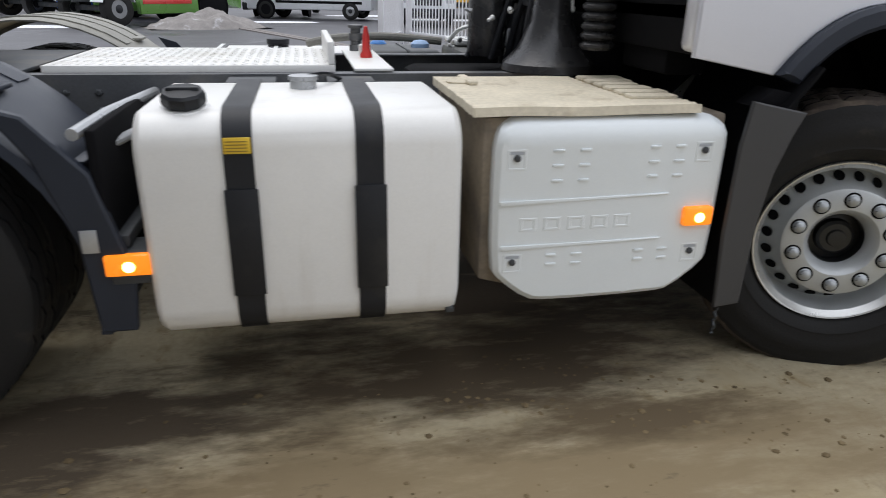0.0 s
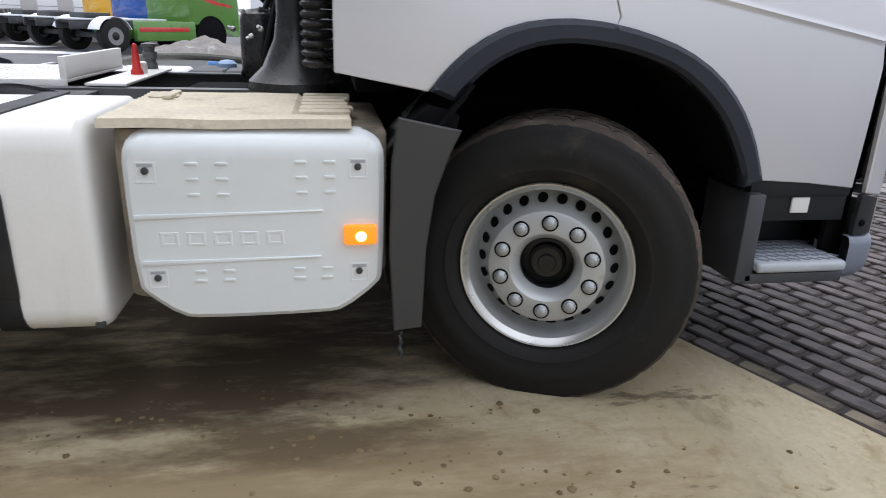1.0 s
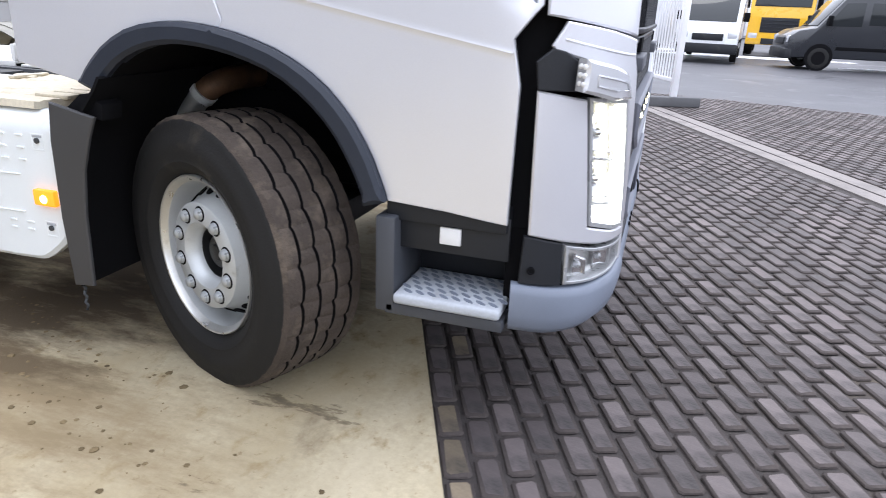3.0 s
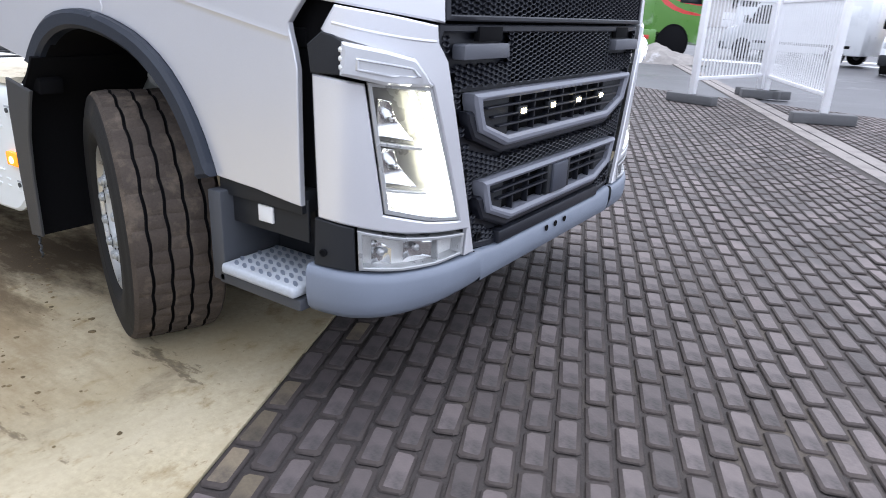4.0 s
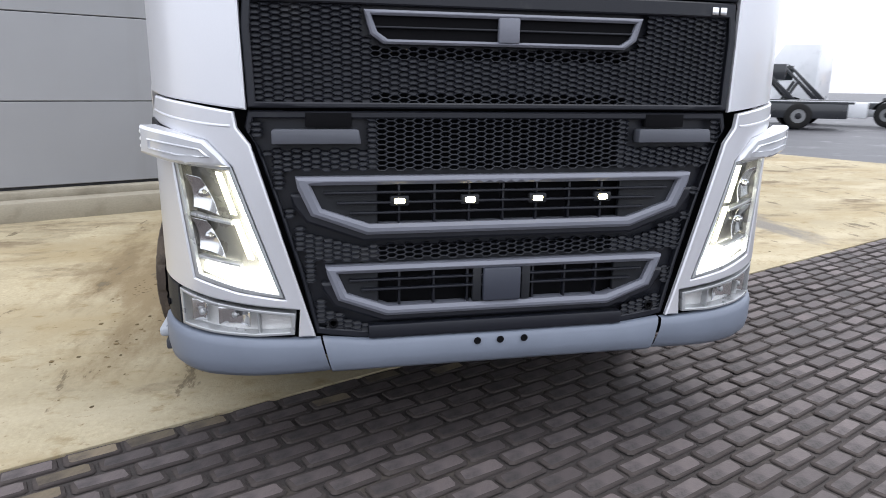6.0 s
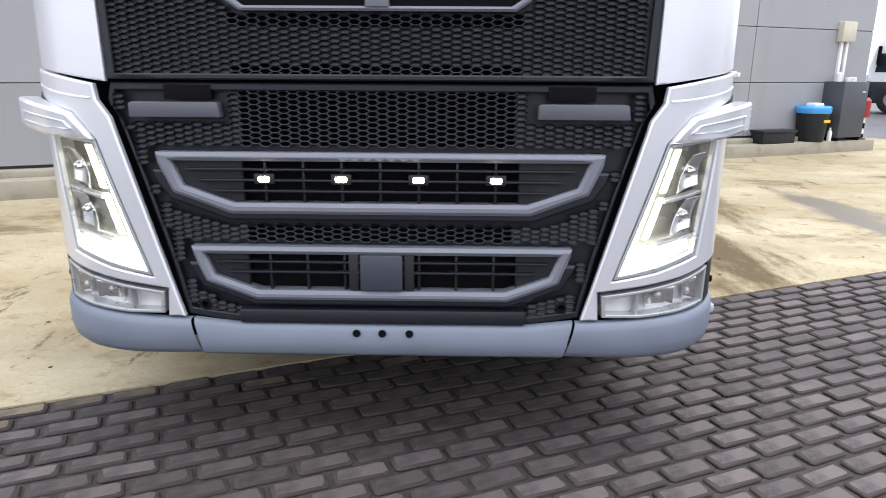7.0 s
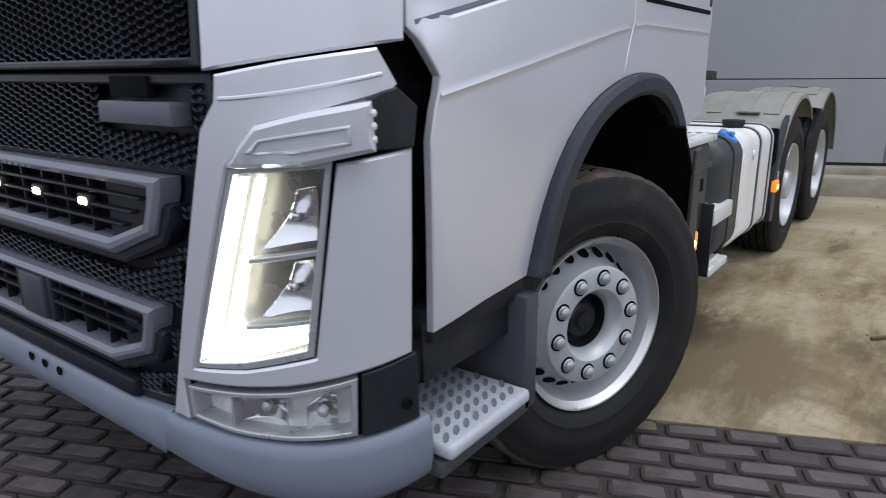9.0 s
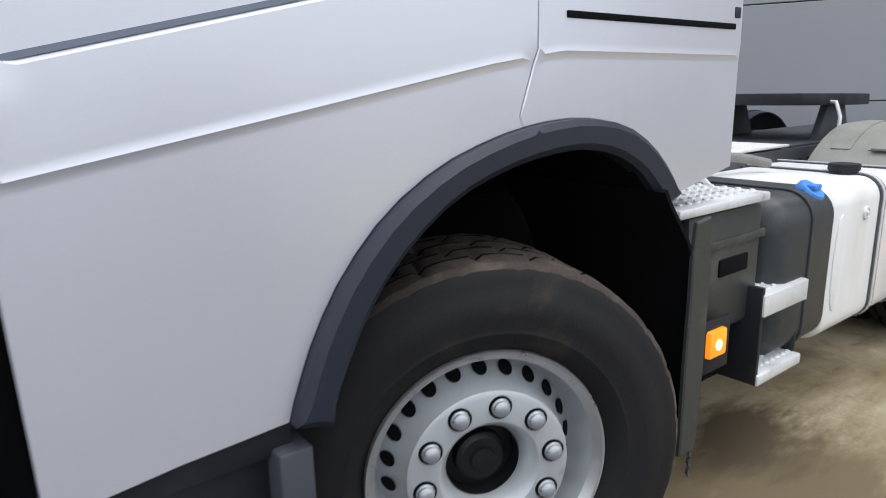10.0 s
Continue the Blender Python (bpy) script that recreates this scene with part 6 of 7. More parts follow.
wall = tagged(new("wall_north", to_mesh("wall_north", box((-27.5, 0, -0.05), (0, 12, 6.72), 0.0), SEAM, False)), "long grey metal-panelled warehouse wall", "building", kind="structure")
# the box's own x runs along the wall to the corner, y goes into the building
q = yard(UC, WN - 0.06, 0, WALL)
wall.matrix_basis = Matrix.Translation(q) @ Matrix((( -math.sin(WALL), -math.cos(WALL), 0, 0), (math.cos(WALL), -math.sin(WALL), 0, 0), (0, 0, 1, 0), (0, 0, 0, 1)))
PH, PLN, FIRST = 0.92, 4.1, 2.95
pan = to_mesh("facade_panel", box((-PLN / 2 + 0.006, -0.03, -PH / 2 + 0.005), (PLN / 2 - 0.006, 0.03, PH / 2 - 0.005), 0.006, 1), PANELM)
endp = to_mesh("facade_panel", box((-FIRST + 0.006, -0.03, -PH / 2 + 0.005), (-0.02, 0.03, PH / 2 - 0.005), 0.006, 1), PANELM)
for j in range(7):
    z = 0.315 + PH / 2 + PH * j
    part("facade_panel", endp, None, wall, "", Matrix.Translation((0, -0.012, z)))
    for i in range(6):
        part("facade_panel", pan, None, wall, "", Matrix.Translation((-FIRST - PLN * (i + 0.5), -0.012, z)))
kb = tagged(new("kerb", to_mesh("kerb", boxes(((-27.3, 0, -0.02), (0.0, 0.55, 0.205)), ((-27.3, 0.25, 0.19), (-0.3, 0.55, 0.285)), bevel=0.015), KERB)), "low concrete kerb along the wall", "kerb", kind="structure")
q = yard(UC - 0.05, -6.30, 0, WALL)
WR = Matrix(((-math.sin(WALL), -math.cos(WALL), 0, 0), (math.cos(WALL), -math.sin(WALL), 0, 0), (0, 0, 1, 0), (0, 0, 0, 1)))
kb.matrix_basis = Matrix.Translation(q) @ WR


def at_wall(u, n, z):
    return Matrix.Translation(yard(u, n, z, WALL)) @ WR


bn = thing("waste_bin", "black waste bin lined with a blue bag, on the kerb", "bin", m=at_wall(10.25, -6.50, 0.205))
part("drum", lathe([(0.22, 0), (0.23, 0.02), (0.27, 0.55), (0.28, 0.56), (0.28, 0.60), (0.25, 0.60)], 28), DARKP, bn)
part("bag", lathe([(0.285, 0.50), (0.30, 0.53), (0.295, 0.60), (0.27, 0.63), (0.25, 0.61)], 24), surface("blue_bag", (0.06, 0.33, 0.72), 0.35, 0, 0.3, 30), bn, "blue plastic bag rim")
part("bin_label", box((-0.02, -0.268, 0.34), (0.13, -0.245, 0.39), 0.002), YELLOW, bn, "yellow label")
part("rubbish", box((-0.1, -0.1, 0.6), (0.15, 0.1, 0.68), 0.03), LABEL, bn)
cb = thing("tool_cabinet", "dark grey steel cabinet with oddments on top", "cabinet", m=at_wall(11.0, -6.50, 0.205))
part("body", box((-0.32, -0.22, 0.06), (0.32, 0.22, 1.05), 0.012), surface("cabinet_steel", (0.06, 0.065, 0.075), 0.45), cb)
part("handle", box((0.16, -0.235, 0.86), (0.24, -0.22, 0.88), 0.003), ALU, cb)
for x in (-0.28, 0.28):
    part("foot", box((x - 0.03, -0.20, 0), (x + 0.03, 0.20, 0.06), 0.004), BLACK, cb)
for x, h, r in ((-0.22, 0.16, 0.045), (0.02, 0.07, 0.05), (0.16, 0.08, 0.06)):
    j = thing("can", "small pale can standing on the cabinet", "can", m=at_wall(11.0 + x, -6.50, 1.255))
    part("can_body", lathe([(r, 0), (r, h * 0.85), (r * 0.6, h), (r * 0.55, h)], 16), LABEL, j)
bt = thing("bottle", "white plastic bottle on the kerb", "bottle", m=at_wall(10.6, -6.38, 0.205))
part("bottle_body", lathe([(0.04, 0), (0.042, 0.16), (0.02, 0.2), (0.018, 0.24)], 16), LABEL, bt)
dk = thing("dark_crate", "dark low plastic crate on the kerb", "crate", m=at_wall(9.3, -6.47, 0.205))
part("crate_body", boxes(((-0.38, -0.14, 0), (0.38, 0.14, 0.22)), ((-0.4, -0.16, 0.18), (0.4, 0.16, 0.23)), bevel=0.01), DARKP, dk)
jb = thing("junction_box", "beige junction box with two white conduits on the wall", "electrical box", m=at_wall(11.0, -6.70, 0))
part("case", box((-0.17, -0.12, 1.95), (0.17, 0.0, 2.3), 0.012), surface("beige_plastic", (0.55, 0.52, 0.42), 0.5), jb)
for x in (-0.06, 0.08):
    part("conduit", box((x - 0.03, -0.05, 1.1), (x + 0.03, 0.0, 1.95), 0.005), LABEL, jb)
wl_ = thing("wall_lamp", "small white fitting on the wall", "lamp", m=at_wall(8.35, -6.70, 1.37))
part("fitting", boxes(((-0.07, -0.1, -0.05), (0.07, 0.0, 0.05)), ((0.03, -0.16, -0.04), (0.09, -0.08, 0.03)), bevel=0.008), LABEL, wl_)
fx = thing("fire_extinguisher", "red fire extinguisher at the wall's corner", "extinguisher", m=at_wall(11.50, -6.42, 0.61))
part("cylinder", lathe([(0.085, 0), (0.09, 0.02), (0.09, 0.30), (0.05, 0.35), (0.02, 0.37)], 20), surface("extinguisher_paint", (0.36, 0.03, 0.03), 0.4), fx)
part("valve", box((-0.03, -0.03, 0.36), (0.06, 0.03, 0.42), 0.008), BLACK, fx)
pl = thing("stand_post", "striped black and white post holding the extinguisher", "post", m=at_wall(11.50, -6.42, 0.205))
for k in range(4):
    part("post_band", lathe([(0.04, 0.10 * k), (0.04, 0.10 * k + 0.098)], 14), LABEL if k % 2 else BLACK, pl)
part("foot", lathe([(0.09, 0), (0.09, 0.02), (0.04, 0.04)], 20), STEEL, pl)


# ---- temporary fence ----
def fence_panel(a, b, h=1.85):
    a, b = Vector((*a, 0)), Vector((*b, 0))
    L = (b - a).length
    d = (b - a).normalized()
    f = thing("yard_fence", "white tubular yard fence panel on concrete feet", "fence", "yard fence panels", m=pose(a.x, a.y, 0, 0, 0, math.degrees(math.atan2(d.y, d.x))))
    for x in (0.0, L):
        part("post", box((x - 0.05, -0.05, 0.16), (x + 0.05, 0.05, h), 0.008), FENCEW, f)
        part("concrete_foot", box((x - 0.11, -0.45, 0.0), (x + 0.11, 0.45, 0.16), 0.02), surface("fence_foot", (0.10, 0.10, 0.105), 0.8), f, "dark grey concrete foot")
    for z in (0.42, h - 0.22):
        part("rail", box((0, -0.02, z - 0.03), (L, 0.02, z + 0.03), 0.005), FENCEW, f)
    k = int(L / 0.11)
    bar = to_mesh("bar", box((-0.01, -0.01, 0.42), (0.01, 0.01, h - 0.04), 0.0), FENCEW)
    for i in range(1, k):
        part("bar", bar, None, f, "", Matrix.Translation((L * i / k, 0, 0)))
    return f


fence_panel((-1.92, 9.72), (-1.22, 12.0), 2.0)
fence_panel((-1.08, 11.85), (0.25, 8.85), 2.0)


# ---- parked vehicles ----
def paint(name, c):
    return surface(name, c, 0.3, 0, 0.04, 2, 200, 0.01, 0.5)


P_GREEN = paint("green_paint", (0.10, 0.24, 0.045))
P_RED = paint("red_paint", (0.55, 0.04, 0.035))
P_WHITE = paint("white_paint", (0.74, 0.75, 0.77))
P_YELLOW = paint("yellow_paint", (0.75, 0.42, 0.02))
P_BLUE = paint("blue_paint", (0.03, 0.11, 0.42))
P_LBLUE = paint("light_blue_paint", (0.04, 0.25, 0.62))
P_TEAL = paint("teal_paint", (0.03, 0.30, 0.22))
P_BLACK = paint("black_paint", (0.018, 0.020, 0.025))
P_ORANGE = paint("orange_curtain", (0.80, 0.36, 0.02))
FAR_TYRE = to_mesh("tyre", lathe([(0.28, -0.15), (0.46, -0.16), (0.51, -0.13), (0.52, 0), (0.51, 0.13), (0.46, 0.16), (0.28, 0.15)], 28, None, True), RUBBER)
FAR_RIM = to_mesh("rim", lathe([(0.05, 0.10), (0.12, 0.10), (0.14, 0.06), (0.22, 0.05), (0.26, 0.10), (0.29, 0.15), (0.30, 0.13)], 28), surface("far_rim", (0.24, 0.245, 0.25), 0.4, 0.3, 0.2, 9))
FAR_HUB = to_mesh("hub", lathe([(0.13, 0.055), (0.13, 0.13), (0.10, 0.15), (0.001, 0.15)], 20), DARKP)


def far_wheel(v, x, y, r=0.52):
    sg = 1 if y > 0 else -1
    m = Matrix.Translation((x, y, r)) @ pose(0, 0, 0, -90 * sg) @ Matrix.Scale(r / 0.52, 4)
    w = part("wheel", FAR_RIM, None, v, "", m)
    part("tyre", FAR_TYRE, None, w, "", Matrix.Identity(4))
    part("hub", FAR_HUB, None, w, "", Matrix.Identity(4))


def parked_tractor(x, y, yaw, body, label, stripe=None, wb=3.8, high=3.55, snow=True, group="parked tractors", skirt=None):
    """Parked tractor; origin under the rear axle, front towards +x."""
    v = thing("parked_truck", label, "truck", group, m=pose(x, y, 0, 0, 0, yaw))
    f = wb + 1.35
    prof = [(f - 2.25, 0.95), (f - 0.03, 0.45), (f, 0.6), (f, 1.55), (f - 0.14, 2.6), (f - 0.75, high), (f - 2.25, high - 0.05)]
    part("cab", prism(prof, 2.4, lambda u, w, d: Vector((u, d - 1.2, w)), 0.05), body, v)
    part("windscreen", prism([(f - 0.045, 1.98), (f - 0.14, 2.66), (f - 0.12, 2.68), (f - 0.025, 2.0)], 2.1, lambda u, w, d: Vector((u, d - 1.05, w)), 0.004), WINDOW, v)
    for sg in (-1, 1):
        part("side_window", prism([(f - 1.25, 1.95), (f - 0.35, 1.92), (f - 0.45, 2.55), (f - 1.25, 2.58)], 0.02, lambda u, w, d: Vector((u, sg * (1.195 + d), w)), 0.004), WINDOW, v)
        part("wheel_arch", lathe([(0.60, -0.03), (0.66, -0.03), (0.66, 0.03), (0.60, 0.03)], 28, Matrix.Translation((wb, sg * 1.19, 0.55)) @ pose(0, 0, 0, 90), True), BLACK, v)
        # black disc on the body paints the shaded hollow of the arch
        part("arch_shade_disc", lathe([(0.60, 0), (0.58, 0.01)], 28, Matrix.Translation((wb, sg * 1.203, 0.55)) @ pose(0, 0, 0, 90 * -sg)), BLACK, v)
        part("side_skirt", box((0.75, min(sg * 1.0, sg * 1.22), 0.35), (wb - 0.7, max(sg * 1.0, sg * 1.22), 1.0), 0.04), skirt or body, v)
        if stripe:
            part("skirt_stripe", box((0.85, sg * 1.225 - 0.006, 0.66), (wb - 1.0, sg * 1.225 + 0.006, 0.80), 0.002), stripe, v)
            for k, z in enumerate((1.9, 2.25, 2.6)):
                band = smooth_loop([(f - 2.2, z + 0.75 - 0.1 * k), (f - 1.9, z + 0.18), (f - 1.2, z - 0.18), (f - 0.3, z - 0.32), (f - 0.3, z - 0.40), (f - 1.3, z - 0.30), (f - 2.05, z + 0.05), (f - 2.22, z + 0.5)], 1)
                part("cab_stripe", prism(band, 0.006, lambda u, w, d: Vector((u, sg * (1.198 + d), w)), 0.0), stripe, v)
        far_wheel(v, wb, sg * 1.05)
        far_wheel(v, 0.0, sg * 1.05)
        part("mudguard", thicken(grid_mesh([[(0.62 * math.cos(radians(a)), sg * yy, 0.52 + 0.60 * math.sin(radians(a))) for a in range(20, 170, 10)] for yy in (0.62, 1.22)]), 0.02), SNOW if snow else BLACK, v)
        part("mirror", box((f - 0.35, min(sg * 1.25, sg * 1.45), 1.9), (f - 0.22, max(sg * 1.25, sg * 1.45), 2.5), 0.03), BLACK, v)
        part("headlamp", box((f - 0.02, min(sg * 0.78, sg * 1.12), 0.72), (f + 0.02, max(sg * 0.78, sg * 1.12), 0.92), 0.01), TRIMC, v)
    part("grille", box((f - 0.02, -0.72, 0.95), (f + 0.025, 0.72, 1.55), 0.02), DARKP, v)
    for k in range(4):
        part("grille_bar", box((f + 0.02, -0.68, 1.02 + 0.13 * k), (f + 0.04, 0.68, 1.06 + 0.13 * k), 0.005), GRILLEM, v)
    part("bumper_grille", box((f - 0.02, -0.6, 0.48), (f + 0.02, 0.6, 0.72), 0.02), DARKP, v)
    part("chassis", boxes(((-1.0, -0.42, 0.72), (f - 0.6, -0.34, 0.98)), ((-1.0, 0.34, 0.72), (f - 0.6, 0.42, 0.98)), ((-0.9, -0.4, 0.9), (wb - 1.2, 0.4, 0.99)), bevel=0.01), STEEL, v)
    if snow:
        part("snow_cover", box((-1.0, -0.45, 0.99), (wb - 1.3, 0.45, 1.05), 0.02), SNOW, v, "thin snow on the chassis")
    part("coupling", box((-0.5, -0.42, 1.05), (0.4, 0.42, 1.22), 0.03), STEEL, v)
    part("axle", box((-0.08, -0.95, 0.44), (0.08, 0.95, 0.6), 0.02), STEEL, v)
    return v


def parked_van(x, y, yaw, body, label, long=5.6, high=2.45, dark_bumper=True):
    v = thing("parked_van", label, "van", m=pose(x, y, 0, 0, 0, yaw))
    L = long
    prof = [(-0.9, 0.38), (L - 1.05, 0.34), (L - 0.95, 0.5), (L - 0.97, 0.98), (L - 1.25, 1.18), (L - 1.75, 1.28), (L - 2.4, 2.15), (L - 2.8, high), (-0.85, high), (-0.95, high - 0.2)]
    part("body", prism(prof, 1.94, lambda u, w, d: Vector((u, d - 0.97, w)), 0.06), body, v)
    part("windscreen", prism([(L - 1.80, 1.33), (L - 2.40, 2.10), (L - 2.375, 2.12), (L - 1.775, 1.34)], 1.62, lambda u, w, d: Vector((u + 0.012, d - 0.81, w)), 0.004), WINDOW, v)
    part("grille", box((L - 0.99, -0.5, 0.72), (L - 0.93, 0.5, 0.94), 0.02), DARKP, v)
    part("bumper", box((L - 1.15, -0.98, 0.30), (L - 0.90, 0.98, 0.62), 0.05), DARKP if dark_bumper else body, v)
    for sg in (-1, 1):
        part("side_window", prism([(L - 3.0, 1.35), (L - 2.0, 1.33), (L - 2.45, 2.02), (L - 3.0, 2.05)], 0.02, lambda u, w, d: Vector((u, sg * (0.965 + d), w)), 0.004), WINDOW, v)
        part("rear_window", prism([(-0.6, 1.4), (L - 3.2, 1.4), (L - 3.2, 2.05), (-0.6, 2.05)], 0.015, lambda u, w, d: Vector((u, sg * (0.962 + d), w)), 0.004), WINDOW if body == P_BLACK else body, v)
        part("headlamp", box((L - 1.12, min(sg * 0.62, sg * 0.93), 0.78), (L - 0.96, max(sg * 0.62, sg * 0.93), 1.02), 0.03), TRIMC, v)
        part("mirror", box((L - 2.1, min(sg * 1.0, sg * 1.2), 1.35), (L - 1.98, max(sg * 1.0, sg * 1.2), 1.65), 0.03), BLACK, v)
        far_wheel(v, 0.0, sg * 0.88, 0.35)
        far_wheel(v, L - 1.95, sg * 0.88, 0.35)
        # flat black disc in place of the arch's shaded hollow
        part("arch_shade_disc", lathe([(0.42, 0), (0.41, 0.01)], 24, Matrix.Translation((L - 1.95, sg * 0.972, 0.38)) @ pose(0, 0, 0, 90 * -sg)), BLACK, v)
        part("side_strip", box((-0.5, sg * 0.972 - 0.012, 0.62), (L - 2.4, sg * 0.972 + 0.012, 0.72), 0.004), BLACK, v)
    return v


parked_tractor(-9.77, 21.15, 49.0, P_GREEN, "green parked tractor with red swooping stripes and snow on its chassis", P_RED, group="yard tractors")
parked_tractor(-11.7, 23.7, 49.0, P_BLUE, "blue parked tractor behind the green one", group="yard tractors")
parked_tractor(-13.6, 26.3, 49.0, P_YELLOW, "yellow parked tractor in the row", group="yard tractors")
parked_tractor(-14.3, 31.2, 49.0, P_WHITE, "white parked tractor in the row", group="yard tractors")
parked_tractor(-3.6, 33.5, -98, P_WHITE, "white parked tractor facing the yard", group="yard tractors", snow=False)
for k, (pc, nm) in enumerate(((P_WHITE, "white"), (P_WHITE, "white"), (P_LBLUE, "light blue"), (P_RED, "red"), (P_WHITE, "white"), (P_TEAL, "teal"), (P_WHITE, "white"))):
    parked_tractor(-16.0 - 0.9 * k, 28.6 + 2.6 * k, 198.7, pc, nm + " parked tractor with snowy chassis in the far row", wb=3.6, high=3.4 + 0.15 * (k % 3))
parked_van(-1.0, 27.0, 160, P_WHITE, "white panel van parked across the yard")
parked_van(1.69, 26.6, -96, P_WHITE, "white van with dark bumper facing the yard")
parked_tractor(4.83, 33.8, -97, P_YELLOW, "yellow parked tractor with black grille facing the yard", group="yard tractors", snow=False)
parked_van(8.53, 22.97, 186, P_BLACK, "black passenger van parked on the asphalt", long=6.0)
parked_tractor(10.5, 38.0, -97, P_WHITE, "white parked tractor behind the black van", group="yard tractors", snow=False)


def skip_loader(x, y, yaw, label):
    """Parked skip lorry; front towards +x."""
    v = thing("skip_lorry", label, "truck", m=pose(x, y, 0, 0, 0, yaw))
    part("cab", prism([(2.35, 0.75), (3.55, 0.55), (3.62, 1.5), (3.50, 2.3), (3.22, 2.78), (2.35, 2.74)], 2.3, lambda u, w, d: Vector((u, d - 1.15, w)), 0.06), P_WHITE, v, "white painted cab")
    part("windscreen", prism([(3.60, 1.54), (3.48, 2.26), (3.51, 2.28), (3.63, 1.56)], 2.0, lambda u, w, d: Vector((u, d - 1.0, w)), 0.004), WINDOW, v)
    part("lower_cab", box((1.9, -1.16, 0.35), (3.64, 1.16, 1.15), 0.06), P_BLACK, v)
    for sg in (-1, 1):
        part("side_window", prism([(2.85, 1.45), (3.42, 1.45), (3.34, 2.1), (2.85, 2.12)], 0.02, lambda u, w, d: Vector((u, sg * (1.145 + d), w)), 0.004), WINDOW, v)
        part("mirror", box((3.3, min(sg * 1.2, sg * 1.38), 1.7), (3.42, max(sg * 1.2, sg * 1.38), 2.35), 0.03), BLACK, v)
        for x0 in (1.35, 0.30):
            arm = part("lifting_arm", prism([(x0 - 0.1, 2.40), (x0 + 0.1, 2.50), (x0 - 1.15, 1.15), (x0 - 1.4, 1.15)], 0.16, lambda u, w, d: Vector((u, sg * 0.95 + d - 0.08, w)), 0.02), P_BLACK, v, "black lifting arm")
            part("arm_cylinder", tube([(x0, sg * 0.78, 1.1), (x0 - 0.4, sg * 0.78, 1.85)], 0.06, 10), STEEL, arm)
        part("side_guard", box((-1.9, min(sg * 1.1, sg * 1.18), 0.42), (2.0, max(sg * 1.1, sg * 1.18), 0.98), 0.02), P_BLACK, v)
        for wx in (2.75, 1.35, -0.2):
            far_wheel(v, wx, sg * 1.12, 0.5)
    part("head_frame", boxes(((0.4, -1.0, 1.9), (1.75, 1.0, 2.5)), ((1.6, -1.0, 1.05), (1.75, 1.0, 1.95)), bevel=0.04), P_BLACK, v, "black frame behind the cab")
    part("deck", box((-2.1, -1.15, 0.98), (1.9, 1.15, 1.12), 0.02), STEEL, v)
    part("deck_edge", box((-2.1, -1.165, 1.06), (1.9, 1.165, 1.10), 0.004), FENCEW, v, "pale deck edge")
    part("chassis", box((-2.0, -0.45, 0.6), (2.6, 0.45, 0.98), 0.02), BLACK, v)
    return v


skip_loader(-22.1, 19.0, 237, "black skip lorry with white cab parked beyond the building")
parked_tractor(-22.5, 24.5, 215, P_WHITE, "white parked tractor behind the skip lorry", group="yard tractors", snow=False)


def trailer(x, y, yaw, L, body, label):
    v = thing("parked_trailer", label, "trailer", m=pose(x, y, 0, 0, 0, yaw))
    part("box_body", box((0, -1.25, 1.1), (L, 1.25, 3.3), 0.03), body, v)
    for k in range(int(L / 0.6)):
        part("side_post", box((0.3 + 0.6 * k, -1.262, 1.15), (0.36 + 0.6 * k, 1.262, 3.25), 0.004), body, v)
    part("underframe", box((0.2, -0.5, 0.85), (L - 0.2, 0.5, 1.1), 0.01), STEEL, v)
    for kx in (1.2, 2.5):
        for sg in (-1, 1):
            far_wheel(v, kx, sg * 1.05)
    part("landing_leg", box((L - 2.3, -0.6, 0.0), (L - 2.15, 0.6, 0.9), 0.01), STEEL, v)


trailer(-50.0, 77.0, 28, 12.5, P_ORANGE, "orange-sided trailer parked far across the yard")
trailer(-56.0, 75.0, 28, 3.2, P_BLUE, "blue box trailer parked far across the yard")


def far_building(x, y, yaw, L, h, colour, label):
    v = thing("warehouse", label, "building", m=pose(x, y, 0, 0, 0, yaw))
    part("wall", box((0, 0, 0), (L, 14, h), 0.05), colour, v)
    part("roof", prism([(-0.5, h), (14.5, h), (7, h + 1.6)], L + 1, lambda u, w, d: Vector((d - 0.5, u, w)), 0.02), surface("far_roof", (0.16, 0.165, 0.18), 0.7), v)
    for k in range(int(L / 6)):
        d = part("dock_door", box((1.5 + 6 * k, -0.06, 0.2), (4.8 + 6 * k, 0.02, 3.0), 0.01), FENCEW, v)
        part("door_rail", box((1.5 + 6 * k, -0.09, 1.5), (4.8 + 6 * k, -0.05, 1.6), 0.005), PANELM, d)


far_building(-104, 112, 28, 92, 5.6, surface("far_wall", (0.5, 0.47, 0.46), 0.7), "low pale warehouse on the far side of the yard")
far_building(-2, 58, 2, 40, 5.0, surface("far_wall_grey", (0.34, 0.34, 0.36), 0.7), "grey warehouse behind the parked vans")

# gravel heap with snow, snow patches
random.seed(8)
hb = bmesh.new()
bmesh.ops.create_grid(hb, x_segments=36, y_segments=26, size=1)
for v in hb.verts:
    x, y = v.co.x * 1.9, v.co.y * 1.2
    r = (v.co.x ** 2 + v.co.y ** 2)
    z = 0.62 * max(0, 1 - r) ** 0.9 * (0.75 + 0.5 * noise.noise(Vector((x * 1.4, y * 1.4, 3)))) + 0.07 * noise.noise(Vector((x * 5, y * 5, 1))) * (1 if r < 0.9 else 0)
    v.co = Vector((x, y, max(-0.05, z)))
hp = tagged(new("gravel_heap", to_mesh("gravel_heap", hb, HEAP, True, 80)), "low heap of gravel dusted with snow on the asphalt", "gravel heap", kind="stuff")
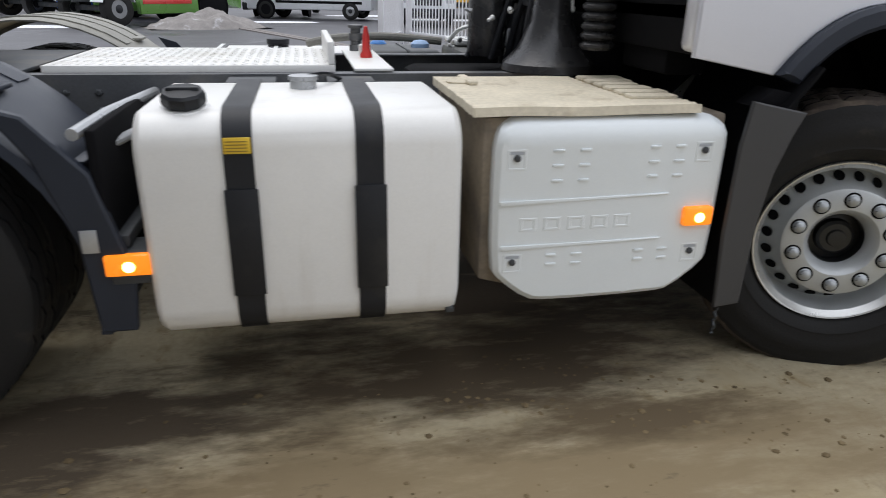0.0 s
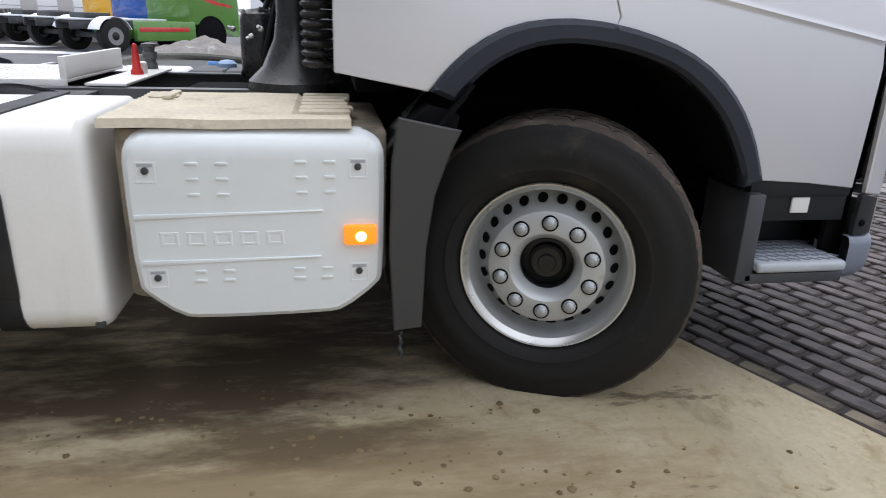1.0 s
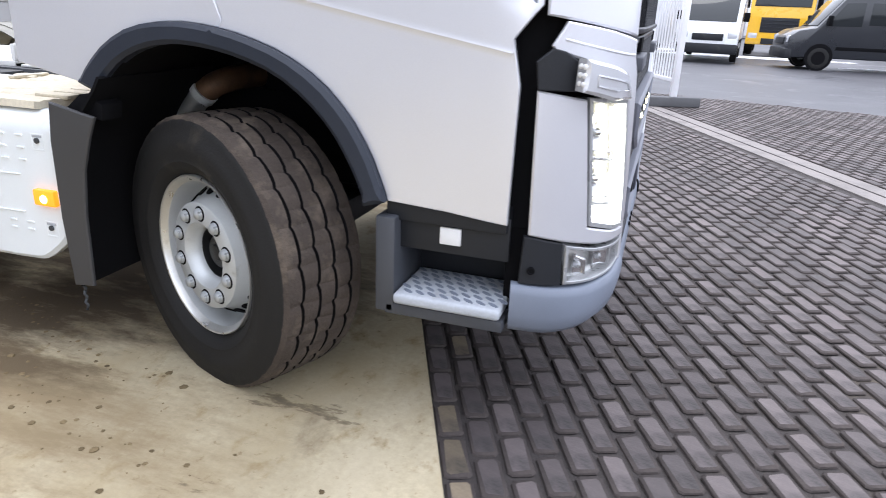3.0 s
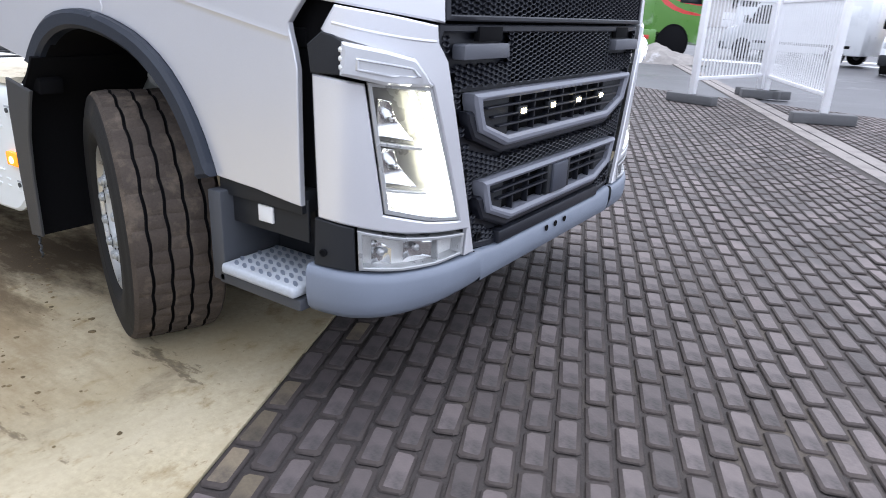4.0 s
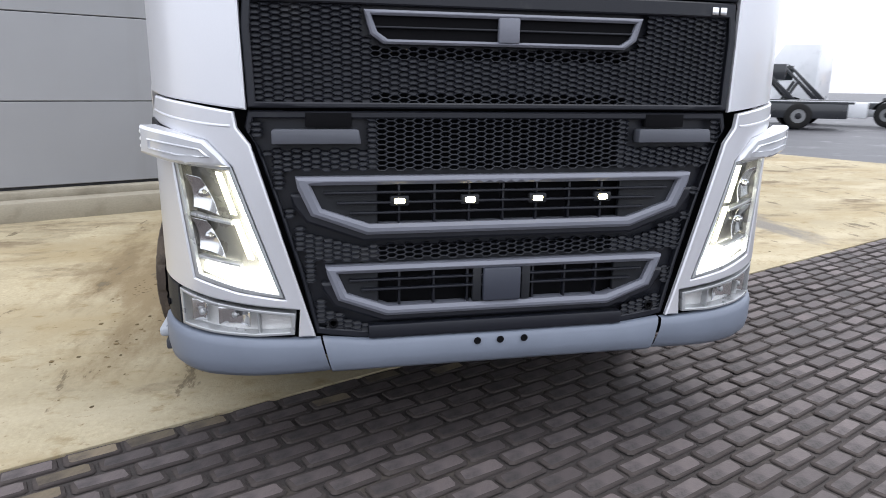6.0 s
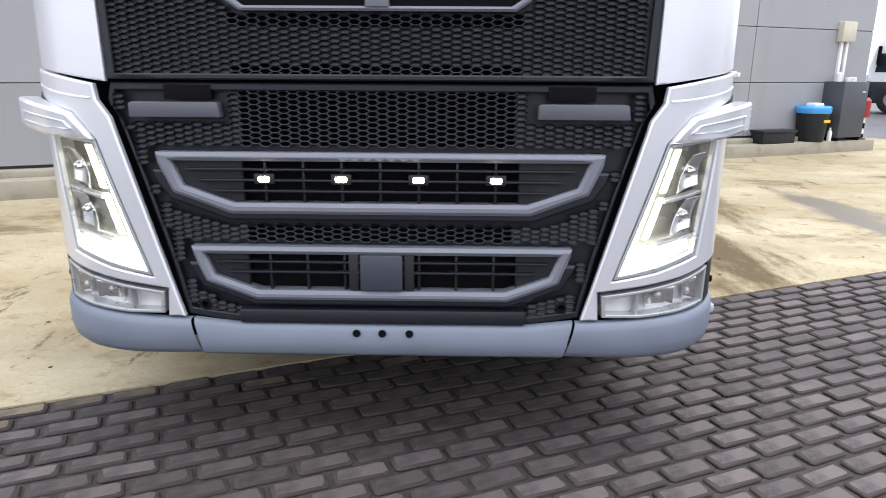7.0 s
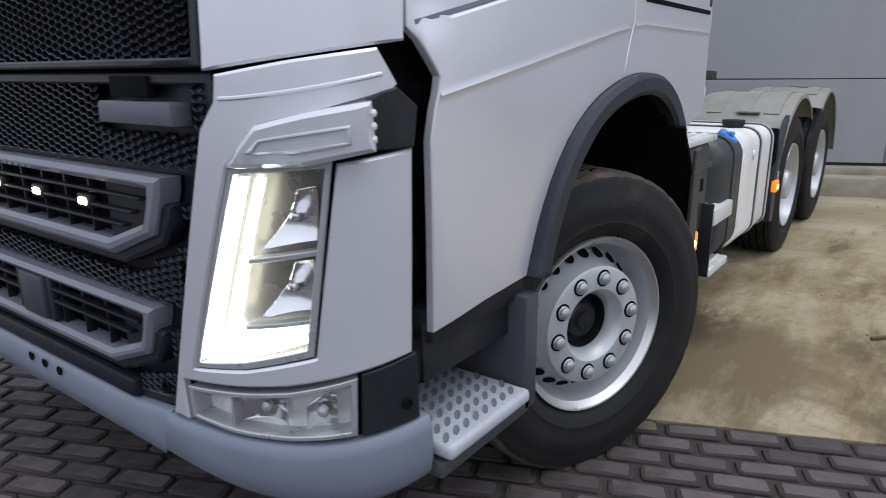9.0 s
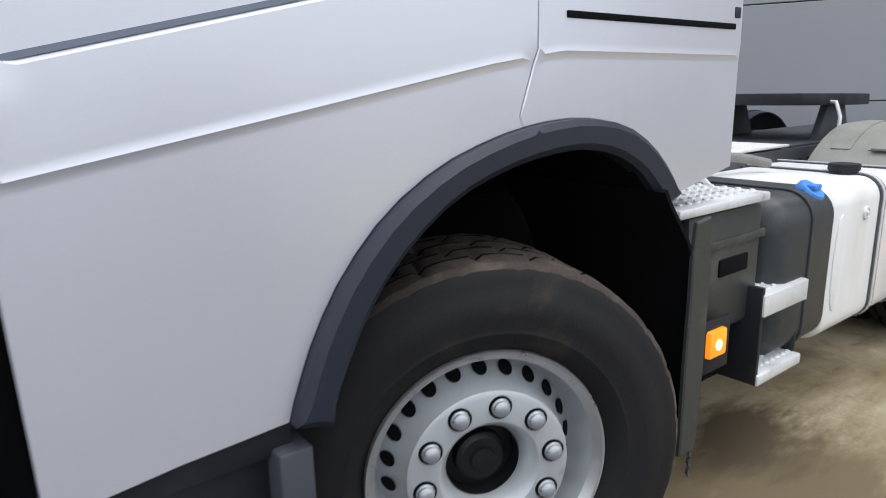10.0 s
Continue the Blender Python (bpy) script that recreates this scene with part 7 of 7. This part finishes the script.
hp.matrix_basis = pose(-6.4, 20.9, -0.03, 0, 0, 20)
sn = bmesh.new()
for cx, cy, w, h_ in ((-4.6, 24.5, 2.6, 0.6), (3.6, 27.6, 4.5, 1.0), (8.5, 23.5, 3.0, 0.6), (-11, 20.5, 2.5, 0.7), (-16, 24, 5, 1.2), (0.5, 31, 3, 0.8)):
    ring = []
    for k in range(26):
        a = 2 * math.pi * k / 26
        q_ = 0.75 + 0.4 * noise.noise(Vector((math.cos(a) * 1.5 + cx, math.sin(a) * 1.5, cy)))
        ring.append((cx + w * q_ * math.cos(a), cy + h_ * q_ * math.sin(a)))
    lo_ = [sn.verts.new((x, y, -0.028)) for x, y in ring]
    hi_ = [sn.verts.new((cx + (x - cx) * 0.94, cy + (y - cy) * 0.9, -0.008)) for x, y in ring]
    sn.faces.new(hi_)
    for k in range(26):
        sn.faces.new((lo_[k], lo_[(k + 1) % 26], hi_[(k + 1) % 26], hi_[k]))
tagged(new("snow_patches", to_mesh("snow_patches", sn, SNOW)), "thin patches of old snow on the asphalt", "snow", kind="stuff")

# misty far trees
random.seed(21)
BARK = surface("far_bark", (0.16, 0.14, 0.13), 0.9)
for k in range(9):
    tx, ty = -105 + 17 * k + random.uniform(-4, 4), 118 + 6 * math.sin(k * 2.1)
    v = thing("bare_tree", "bare winter tree far behind the yard", "tree", "far trees", m=pose(tx, ty, 0))
    H_ = random.uniform(6.5, 9)
    part("trunk", tube([(0, 0, 0), (0.1, 0, H_ * 0.4), (0.2, 0.1, H_ * 0.85)], 0.22, 8), BARK, v)
    tb = bmesh.new()
    for _ in range(260):
        a, rr, z = random.uniform(0, 6.28), random.random() ** 0.6, random.uniform(0.35, 1.0)
        c = Vector((math.cos(a) * rr * 3.2, math.sin(a) * rr * 3.2, H_ * z))
        d = Vector((random.gauss(0, 1), random.gauss(0, 1), random.gauss(0.4, 0.6))).normalized() * random.uniform(0.3, 0.9)
        s_ = d.cross(Vector((0.2, 0.5, 1))).normalized() * 0.05
        vs = [tb.verts.new(c - s_), tb.verts.new(c + s_), tb.verts.new(c + d)]
        tb.faces.new(vs)
    part("crown", tb, BARK, v, smooth=False)

# the paving blocks nearest the truck, one by one
for row, m_ in singles[:620]:
    sandy = row < 3 and random.random() < (0.6, 0.35, 0.12)[row]
    part("brick", sandy_meshes[random.randrange(4)] if sandy else near_meshes[random.randrange(8)], None, bed, "", m_)
